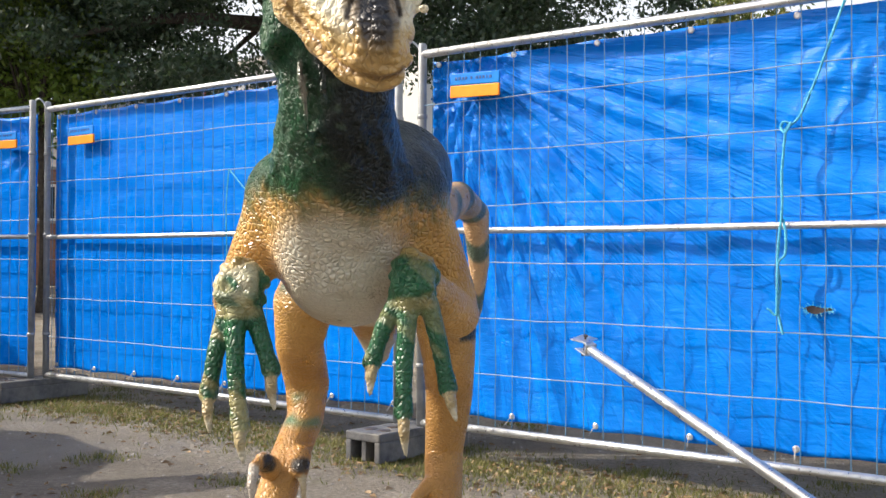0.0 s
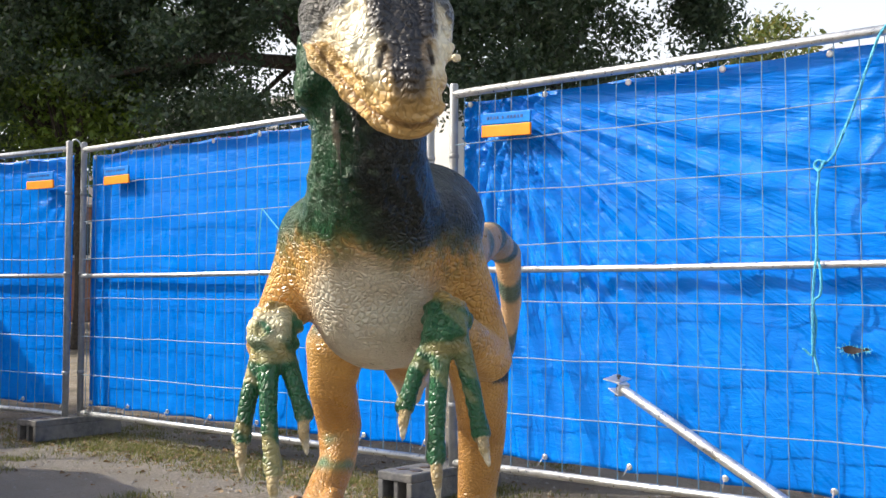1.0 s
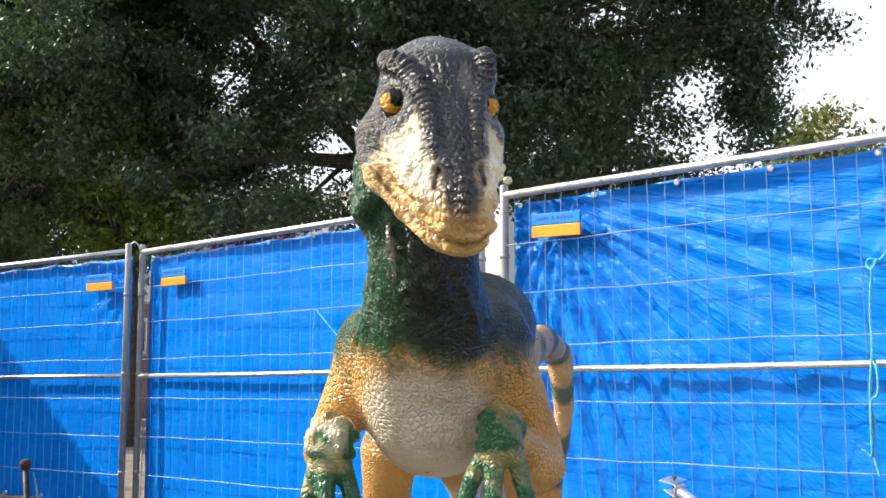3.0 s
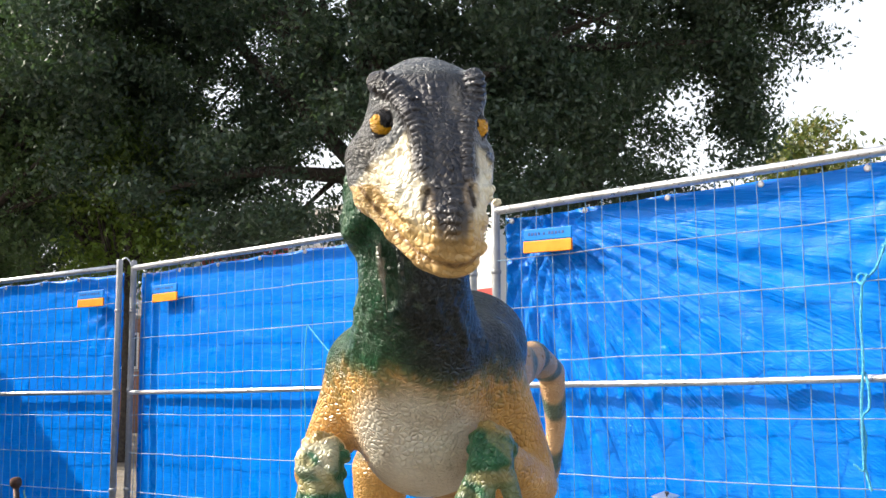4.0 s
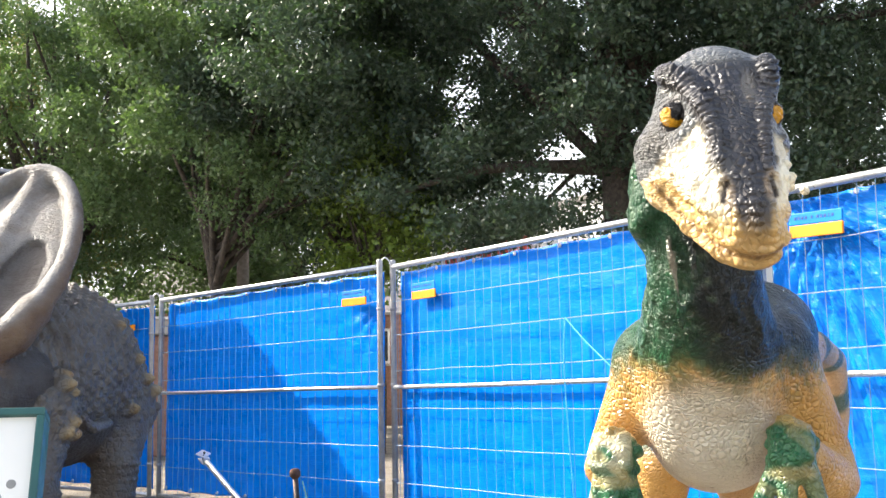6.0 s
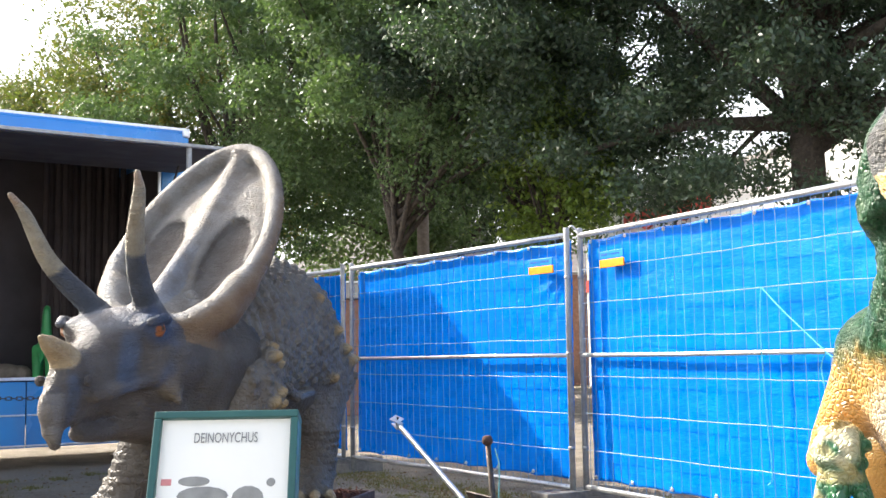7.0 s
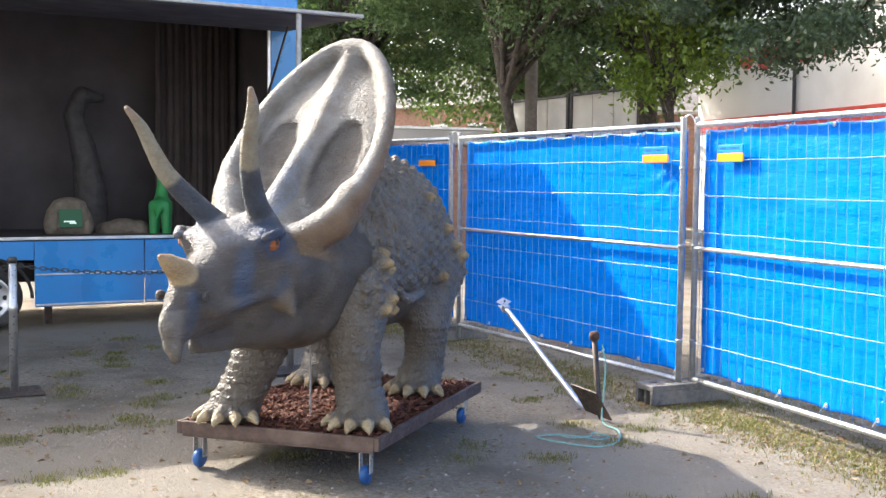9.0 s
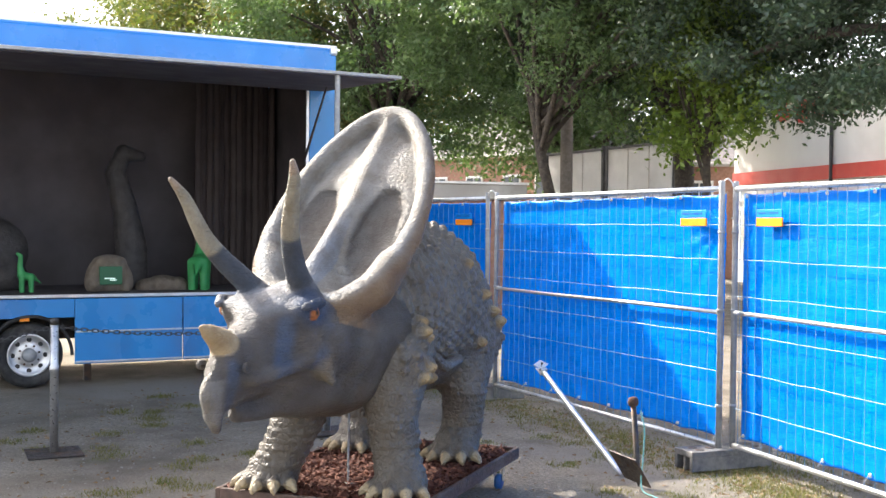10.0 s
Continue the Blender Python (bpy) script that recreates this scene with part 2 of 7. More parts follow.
AUTUMN = leaf_material("yellowing leaves", (0.08, 0.11, 0.03), (0.13, 0.15, 0.04), (0.24, 0.19, 0.05))
DINO = painted_skin("painted raptor skin", 78.0, 0.0024, 0.34, 0.5, 26.0)
TORO = painted_skin("painted horned dinosaur skin", 34.0, 0.0032, 0.52, 0.45, 14.0)
CART_WOOD = pbr("dark brown stained board", (0.050, 0.030, 0.024), (0.085, 0.052, 0.04), 20, 0.6, 0, 0.003, 40, (0.14, 0.10, 0.08), 4, per_object=0.15)
MULCH = leaf_material("red bark mulch", (0.055, 0.017, 0.010), (0.095, 0.030, 0.017), (0.16, 0.058, 0.034), (0.1, 0.03, 0.01), 0.05, 0.9)
MULCH_BED = pbr("mulch bed", (0.05, 0.02, 0.012), (0.10, 0.04, 0.022), 40, 0.95, 0, 0.02, 60)
CASTER_BLUE = pbr("blue rubber wheel", (0.012, 0.07, 0.22), (0.02, 0.10, 0.30), 20, 0.5)
STEEL_DARK = pbr("rusty dark steel", (0.045, 0.04, 0.038), (0.09, 0.075, 0.065), 16, 0.6, 0.5, 0.002, 60, (0.15, 0.08, 0.045), 7)
RUST = pbr("rusted knob", (0.06, 0.033, 0.024), (0.11, 0.06, 0.04), 20, 0.8, 0.2, 0.003, 60)
TRUCK_BLUE = pbr("blue vehicle paint", (0.025, 0.21, 0.54), (0.032, 0.25, 0.60), 1.2, 0.3, 0, 0, 60, (0.06, 0.19, 0.45), 1.5)
TRUCK_DARK = pbr("dark interior lining", (0.052, 0.046, 0.050), (0.078, 0.069, 0.074), 1.2, 0.8)
CURTAIN = pbr("dark brown curtain", (0.050, 0.040, 0.040), (0.066, 0.053, 0.052), 3, 0.95)
ALU = pbr("aluminium strip", (0.60, 0.60, 0.60), (0.72, 0.72, 0.72), 10, 0.4, 0.8)
RUBBER = pbr("black tyre rubber", (0.014, 0.014, 0.015), (0.03, 0.03, 0.03), 20, 0.8, 0, 0.003, 40, (0.10, 0.09, 0.08), 3)
CHAIN = pbr("dark plastic chain", (0.02, 0.02, 0.022), (0.04, 0.04, 0.042), 20, 0.5)
AMBER = pbr("amber marker", (0.75, 0.22, 0.02), (0.8, 0.27, 0.03), 20, 0.3)
FIG_GREEN = pbr("green moulded plastic", (0.03, 0.24, 0.07), (0.05, 0.32, 0.10), 8, 0.5)
FIG_TAN = pbr("tan moulded rock", (0.13, 0.105, 0.08), (0.19, 0.155, 0.12), 6, 0.85, 0, 0.02, 14)
FIG_GREY = pbr("grey moulded figure", (0.030, 0.028, 0.029), (0.055, 0.050, 0.050), 6, 0.7, 0, 0.01, 20)
SIGN_GREEN = pbr("teal sign frame", (0.012, 0.075, 0.07), (0.02, 0.10, 0.09), 10, 0.5)
SIGN_WHITE = pbr("cream sign sheet", (0.78, 0.77, 0.70), (0.83, 0.82, 0.76), 4, 0.5)
SIGN_INK = pbr("grey sign ink", (0.20, 0.20, 0.19), (0.28, 0.28, 0.26), 30, 0.6)
SIGN_PINK = pbr("red sign picture ink", (0.55, 0.20, 0.20), (0.62, 0.27, 0.25), 30, 0.6)
WHITE_WALL = pbr("white wall cladding", (0.76, 0.76, 0.75), (0.83, 0.83, 0.82), 0.6, 0.6, 0, 0, 60, (0.68, 0.68, 0.66), 0.4)
RED_BAND = pbr("red cladding", (0.58, 0.06, 0.05), (0.66, 0.09, 0.07), 0.8, 0.5)
BRICK_WALL = pbr("brown-red brick", (0.26, 0.14, 0.10), (0.36, 0.21, 0.16), 9, 0.9, 0, 0.01, 12, (0.22, 0.15, 0.12), 0.8)
ROOF = pbr("grey roof tiles", (0.11, 0.10, 0.10), (0.17, 0.155, 0.15), 6, 0.85, 0, 0.02, 8)
CONCRETE = pbr("grey concrete", (0.36, 0.345, 0.32), (0.46, 0.44, 0.41), 4, 0.9, 0, 0.004, 30, (0.28, 0.26, 0.23), 1)
HOARDING = pbr("pale hoarding panel", (0.60, 0.60, 0.59), (0.70, 0.70, 0.68), 1.5, 0.7, 0, 0, 60, (0.5, 0.5, 0.48), 0.7)
DARK_FRAME = pbr("dark frame", (0.045, 0.045, 0.05), (0.075, 0.075, 0.08), 4, 0.6)
POLE_WOOD = pbr("grey timber pole", (0.15, 0.13, 0.11), (0.22, 0.19, 0.165), 12, 0.9, 0, 0.008, 30)
GLASS = pbr("dark window glass", (0.05, 0.06, 0.07), (0.07, 0.08, 0.09), 2, 0.12)
SCREEN_M, SCREEN_NT, SCREEN_B = nodes_of("lit screen")
SCREEN_B.inputs["Base Color"].default_value = (0.01, 0.04, 0.02, 1)
SCREEN_B.inputs["Emission Color"].default_value = (0.02, 0.16, 0.07, 1)
SCREEN_B.inputs["Emission Strength"].default_value = 0.08
SCREEN_T, _nt, _b = nodes_of("lit screen text")
_b.inputs["Emission Color"].default_value = (0.6, 0.9, 0.75, 1)
_b.inputs["Emission Strength"].default_value = 0.22


# ---- mesh helpers ----
def part(name, bm, material, parent=None, label="", smooth=False):
    me = bpy.data.meshes.new(name)
    bm.to_mesh(me)
    bm.free()
    me.materials.append(material)
    if smooth:
        me.shade_smooth()
    ob = new(name, me)
    ob.parent = parent
    if label:
        ob["label"] = label
    return ob


def share(name, me, parent, m):
    ob = new(name, me)
    ob.parent = parent
    ob.matrix_local = m
    return ob


def box(sx, sy, sz, at=(0, 0, 0), bevel=0.004, rot=None, bm=None):
    bm = bm or bmesh.new()
    made = bmesh.ops.create_cube(bm, size=1.0)["verts"]
    bmesh.ops.scale(bm, vec=(sx, sy, sz), verts=made)
    if bevel:
        es = list({e for v in made for e in v.link_edges})
        res = bmesh.ops.bevel(bm, geom=es, offset=min(bevel, 0.4 * min(sx, sy, sz)), segments=2, affect="EDGES", profile=0.5)
        made = list({v for f in res["faces"] for v in f.verts} | {v for v in made if v.is_valid})
    m = Matrix.Translation(at) @ (rot.to_4x4() if rot else Matrix())
    bmesh.ops.transform(bm, matrix=m, verts=made)
    return bm


def tube(points, radii, sides=10, bm=None, caps=True):
    """A round tube along points; radii one number or one for each point."""
    bm = bm or bmesh.new()
    pts = [Vector(p) for p in points]
    if not hasattr(radii, "__len__"):
        radii = [radii] * len(pts)
    rings, side = [], None
    for i, p in enumerate(pts):
        d = (pts[min(i + 1, len(pts) - 1)] - pts[max(i - 1, 0)]).normalized()
        if side is None:
            side = d.orthogonal().normalized()
        side = (side - d * side.dot(d)).normalized()
        other = d.cross(side)
        rings.append([bm.verts.new(p + (side * math.cos(a) + other * math.sin(a)) * radii[i]) for a in (2 * math.pi * k / sides for k in range(sides))])
    for a, b in zip(rings, rings[1:]):
        for k in range(sides):
            bm.faces.new((a[k], a[(k + 1) % sides], b[(k + 1) % sides], b[k]))
    if caps:
        bm.faces.new(rings[0][::-1])
        bm.faces.new(rings[-1])
    return bm


def lathe(profile, sides=24, axis="Z", bm=None, at=(0, 0, 0)):
    """Turns (radius, height) pairs round an axis."""
    bm = bm or bmesh.new()
    rings = []
    for r, h in profile:
        ring = []
        for k in range(sides):
            a = 2 * math.pi * k / sides
            p = {"Z": (r * math.cos(a), r * math.sin(a), h), "Y": (r * math.cos(a), h, r * math.sin(a)), "X": (h, r * math.cos(a), r * math.sin(a))}[axis]
            ring.append(bm.verts.new(Vector(p) + Vector(at)))
        rings.append(ring)
    for a, b in zip(rings, rings[1:]):
        for k in range(sides):
            bm.faces.new((a[k], a[(k + 1) % sides], b[(k + 1) % sides], b[k]))
    bm.faces.new(rings[0][::-1])
    bm.faces.new(rings[-1])
    bmesh.ops.recalc_face_normals(bm, faces=bm.faces)
    return bm


def spline(points, n):
    """Smooth points through the given ones (Catmull-Rom)."""
    pts = [Vector(p) for p in points]
    pts = [2 * pts[0] - pts[1]] + pts + [2 * pts[-1] - pts[-2]]
    out = []
    for i in range(1, len(pts) - 2):
        a, b, c, d = pts[i - 1:i + 3]
        for k in range(n):
            t = k / n
            out.append(0.5 * ((2 * b) + (c - a) * t + (2 * a - 5 * b + 4 * c - d) * t * t + (3 * b - a - 3 * c + d) * t ** 3))
    return out + [pts[-2]]


def thing(name, m=None, **tags):
    ob = new(name)
    ob.empty_display_size = 0.1
    if m is not None:
        ob.matrix_world = m
    return tagged(ob, **tags)


def raw_mesh(name, verts, faces, material, smooth=False):
    me = bpy.data.meshes.new(name)
    me.from_pydata(verts, [], faces)
    me.materials.append(material)
    if smooth:
        me.shade_smooth()
    me.update()
    return me


class Sculpt:
    """Soft modelling in a voxel field: limbs and lumps are blended, hollows cut, and the skin drawn out as one surface."""

    def __init__(self, lo, hi, cell):
        self.lo, self.cell = np.array(lo, float), cell
        self.n = np.ceil((np.array(hi) - self.lo) / cell).astype(int) + 1
        self.f = np.full(self.n, 0.5, np.float32)

    def region(self, lo, hi, pad):
        a = np.clip(np.floor((np.array(lo) - pad - self.lo) / self.cell).astype(int), 0, self.n)
        b = np.clip(np.ceil((np.array(hi) + pad - self.lo) / self.cell).astype(int) + 1, 0, self.n)
        sl = tuple(slice(i, j) for i, j in zip(a, b))
        ax = [(self.lo[k] + np.arange(a[k], b[k]) * self.cell).astype(np.float32) for k in range(3)]
        return sl, np.stack(np.meshgrid(*ax, indexing="ij"), -1) if all(len(x) for x in ax) else None

    def blend(self, sl, d, k, cut=False):
        g = self.f[sl]
        if cut:
            d, g2 = d, -g
        else:
            g2 = g
        h = np.maximum(k - np.abs(d - g2), 0) / k
        out = np.minimum(d, g2) - h * h * k * 0.25
        self.f[sl] = -out if cut else out

    def ball(self, c, r, k=0.02, rot=None, cut=False):
        c, r = np.array(c, float), np.array(r if hasattr(r, "__len__") else (r, r, r), float)
        sl, p = self.region(c - r.max(), c + r.max(), k + 2 * self.cell)
        if p is None:
            return
        q = p - c.astype(np.float32)
        if rot is not None:
            q = q @ np.array(rot, np.float32)
        k0 = np.sqrt(((q / r) ** 2).sum(-1))
        k1 = np.sqrt(((q / (r * r)) ** 2).sum(-1)) + 1e-6
        self.blend(sl, k0 * (k0 - 1) / k1, k, cut)

    def limb(self, nodes_, k=0.02, side=None, cut=False):
        """A chain of (place, half-width[, half-height]); side: the direction of its widths."""
        big = max(max(n[1:]) for n in nodes_)
        ends = np.array([n[0] for n in nodes_], float)
        sl, p = self.region(ends.min(0) - big, ends.max(0) + big, k + 2 * self.cell)
        if p is None:
            return
        low, best = p[0, 0, 0], np.full(p.shape[:3], 0.5, np.float32)
        for a, b in zip(nodes_, nodes_[1:]):
            pa, pb = np.array(a[0], float), np.array(b[0], float)
            wa, wb = a[1], b[1]
            ha, hb = (a[2] if len(a) > 2 else wa), (b[2] if len(b) > 2 else wb)
            pad = max(wa, wb, ha, hb) + k + 2 * self.cell
            i0 = np.clip(np.floor((np.minimum(pa, pb) - pad - low) / self.cell).astype(int), 0, None)
            i1 = np.clip(np.ceil((np.maximum(pa, pb) + pad - low) / self.cell).astype(int) + 1, 0, None)
            sub = tuple(slice(x, y) for x, y in zip(i0, i1))
            ps = p[sub]
            if not ps.size:
                continue
            ba = pb - pa
            t = np.clip(((ps - pa) @ ba) / max(ba @ ba, 1e-9), 0, 1)
            q = ps - (pa + t[..., None] * ba)
            w, h = wa + t * (wb - wa), ha + t * (hb - ha)
            if side is None:
                d = np.sqrt((q * q).sum(-1)) - w
            else:
                sd = q @ np.array(side, float)
                o2 = np.maximum((q * q).sum(-1) - sd * sd, 0)
                d = (np.sqrt((sd / w) ** 2 + o2 / (h * h)) - 1) * np.minimum(w, h)
            best[sub] = np.minimum(best[sub], d)
        self.blend(sl, best, k, cut)

    def reach(self, a, way, far):
        """The outermost place of the skin on the line from a along way."""
        way = np.array(way, float) / np.linalg.norm(way)
        d = np.arange(far, 0, -0.5 * self.cell)
        pts = np.array(a, float) + d[:, None] * way
        ix = np.clip(np.round((pts - self.lo) / self.cell).astype(int), 0, self.n - 1)
        inside = self.f[tuple(ix.T)] < 0
        return pts[np.argmax(inside)] if inside.any() and not inside[0] else None

    def skin(self):
        """Surface nets."""
        f = self.f
        s = f < 0
        c = np.zeros(np.array(f.shape) - 1, np.int8)
        corners = [(i, j, k) for i in (0, 1) for j in (0, 1) for k in (0, 1)]
        cut = lambda i, j, k, a: a[i:i + c.shape[0], j:j + c.shape[1], k:k + c.shape[2]]
        for o in corners:
            c += cut(*o, s)
        live = np.argwhere((c > 0) & (c < 8))
        index = np.full(c.shape, -1, np.int64)
        index[tuple(live.T)] = np.arange(len(live))
        vals = {o: f[tuple((live + o).T)] for o in corners}
        acc, cnt = np.zeros((len(live), 3)), np.zeros(len(live))
        for o in corners:
            for ax in range(3):
                if o[ax] == 0:
                    o2 = tuple(1 if k == ax else o[k] for k in range(3))
                    a, b = vals[o], vals[o2]
                    m = (a < 0) != (b < 0)
                    t = a[m] / (a[m] - b[m])
                    pt = np.tile(np.array(o, float), (m.sum(), 1))
                    pt[:, ax] += t
                    acc[m] += pt
                    cnt[m] += 1
        verts = self.lo + (live + acc / cnt[:, None]) * self.cell
        faces = []
        for ax in range(3):
            u, v = (ax + 1) % 3, (ax + 2) % 3
            sl0, sl1 = [slice(1, -1)] * 3, [slice(1, -1)] * 3
            sl0[ax], sl1[ax] = slice(0, -1), slice(1, None)
            a, b = s[tuple(sl0)], s[tuple(sl1)]
            e = np.argwhere(a != b)
            inside = a[tuple(e.T)]
            base = e.copy()
            base[:, u] += 1
            base[:, v] += 1
            du, dv = np.eye(3, dtype=int)[u], np.eye(3, dtype=int)[v]
            q = np.stack([index[tuple((base - x).T)] for x in (du + dv, dv, 0 * du, du)], 1)
            q[~inside] = q[~inside][:, ::-1]
            faces.append(q)
        faces = np.concatenate(faces)
        return verts, faces[(faces >= 0).all(1)]


def statue(name, skins, colour, relief, material, origin, label, category):
    """One smooth painted mesh out of several sculpted pieces."""
    vs, fs, n = [], [], 0
    for v, f in skins:
        vs.append(v)
        fs.append(f + n)
        n += len(v)
    v, f = np.concatenate(vs), np.concatenate(fs)
    me = bpy.data.meshes.new(name)
    me.vertices.add(len(v))
    me.vertices.foreach_set("co", (v - np.array(origin)).astype(np.float32).ravel())
    me.loops.add(len(f) * 4)
    me.loops.foreach_set("vertex_index", f.ravel().astype(np.int32))
    me.polygons.add(len(f))
    me.polygons.foreach_set("loop_start", np.arange(0, len(f) * 4, 4, dtype=np.int32))
    me.update(calc_edges=True)
    me.validate()
    nr = np.zeros(len(me.vertices) * 3, np.float32)
    me.vertices.foreach_get("normal", nr)
    which = np.concatenate([np.full(len(v_), k) for k, (v_, _) in enumerate(skins)])
    rgb = colour(v, which)
    at = me.color_attributes.new("paint", "FLOAT_COLOR", "POINT")
    at.data.foreach_set("color", np.concatenate([rgb, np.ones((len(rgb), 1))], 1).astype(np.float32).ravel())
    at = me.color_attributes.new("relief", "FLOAT_COLOR", "POINT")
    at.data.foreach_set("color", np.concatenate([relief(v, which), np.ones((len(v), 1))], 1).astype(np.float32).ravel())
    me.materials.append(material)
    me.shade_smooth()
    ob = new(name, me)
    ob.location = origin
    return tagged(ob, label=label, category=category)


def soft(x, a, b):
    t = np.clip((x - a) / (b - a), 0, 1)
    return t * t * (3 - 2 * t)


def wobble(p, scale, seed=0):
    """Cheap smooth variation between -1 and 1."""
    r = np.random.RandomState(seed)
    out = np.zeros(len(p))
    for i in range(6):
        out += np.sin(p @ (r.randn(3) * scale) + r.rand() * 6.3)
    return out / 3.0


def lay(rgb, mask, colour):
    m = np.clip(mask, 0, 1)[:, None]
    return rgb * (1 - m) + np.array(colour) * m


def near(p, c, r, fade=0.4):
    return 1 - soft(np.linalg.norm((p - np.array(c)) / np.array(r), axis=1), 1 - fade, 1 + fade)


def near_line(p, pts, r, fade=0.3):
    best = np.full(len(p), 9.0)
    for a, b in zip(pts, pts[1:]):
        a, b = np.array(a), np.array(b)
        t = np.clip(((p - a) @ (b - a)) / ((b - a) @ (b - a)), 0, 1)
        best = np.minimum(best, np.linalg.norm(p - a - t[:, None] * (b - a), axis=1))
    return 1 - soft(best / r, 1 - fade, 1 + fade)


# ---- ground ----
def lump(x, y):
    return 0.012 * noise.noise((x * 0.8, y * 0.8, 0.3)) + 0.006 * noise.noise((x * 3.1, y * 3.1, 1.7)) - 0.006


def build_ground():
    xs = [-900, -400, -150, -60, -30, -18] + [-14 + 0.2 * i for i in range(96)] + [6, 9, 16, 30, 60, 150, 400, 900]
    ys = [-900, -400, -150, -60, -30, -14, -7, -4] + [-2 + 0.2 * i for i in range(76)] + [14, 17, 22, 30, 45, 80, 150, 400, 900]
    verts = [(x, y, lump(x, y) if (-14 < x < 5 and -2 < y < 13) else -0.006) for y in ys for x in xs]
    n = len(xs)
    faces = [(j * n + i, j * n + i + 1, (j + 1) * n + i + 1, (j + 1) * n + i) for j in range(len(ys) - 1) for i in range(n - 1)]
    ob = new("ground", raw_mesh("ground", verts, faces, SOIL, True))
    return tagged(ob, "dry sandy soil trodden bare, with thin grass patches", "ground", kind="structure")


build_ground()

# ---- fence ----
PANEL, HIGH = 3.5, 2.05
H_WIRES = (1.775, 1.52, 1.255, 0.975, 0.705, 0.435)
FENCE_RUN = {  # left foot of each panel and its heading
    "A": (-0.357, 5.562, -36.3),
    "B": (-3.18, 7.62, -36.1),
    "C": (-6.272, 9.194, -28.8),
    "D": (-9.62, 10.58, -22.3),
}


def build_panel():
    root = thing("mesh_fence", label="galvanised mesh construction fence panel with tubular frame", category="fence panel", group="site fence panels")
    for x in (0.0, PANEL - 0.06):
        bm = lathe([(0.0225, 0.03), (0.0225, 2.085), (0.018, 2.095), (0.004, 2.098)], 12, at=(x + 0.03, 0, 0))
        for z in (0.45, 1.15, 1.72):
            lathe([(0.0235, z - 0.012), (0.027, z - 0.008), (0.027, z + 0.008), (0.0235, z + 0.012)], 12, bm=bm, at=(x + 0.03, 0, 0))
        part("post", bm, GALV_DULL, root, smooth=True)
    part("top_rail", tube([(0.03, 0, 2.04), (1.7, 0, 2.036), (PANEL - 0.03, 0, 2.04)], 0.021, 12), GALV, root, smooth=True)
    part("mid_rail", tube([(0.03, -0.004, 1.135), (1.2, -0.004, 1.131), (2.4, -0.004, 1.137), (PANEL - 0.03, -0.004, 1.135)], 0.0165, 12), GALV, root, smooth=True)
    part("bottom_rail", tube([(0.03, 0, 0.16), (1.5, 0, 0.163), (PANEL - 0.03, 0, 0.16)], 0.0195, 12), GALV, root, smooth=True)
    wig = random.Random(3)
    for z in H_WIRES:
        pts = [(0.03 + (PANEL - 0.06) * k / 14, -0.006 + wig.uniform(-0.004, 0.004), z + wig.uniform(-0.004, 0.004)) for k in range(15)]
        part("horizontal_wire", tube(pts, 0.0026, 6), WIRE, root)
    bm = tube([(wig.uniform(-0.002, 0.002), wig.uniform(-0.004, 0.003), 0.16 + 1.88 * k / 12) for k in range(13)], 0.0022, 5)
    me = part("upright_wire", bm, UPRIGHT, root).data
    first = root.children[-1]
    first.location.x = 0.101
    for k in range(1, 33):
        share("upright_wire", me, root, pose(0.101 * (k + 1), 0, 0, 0, 0, wig.uniform(0, 360)))
    return root


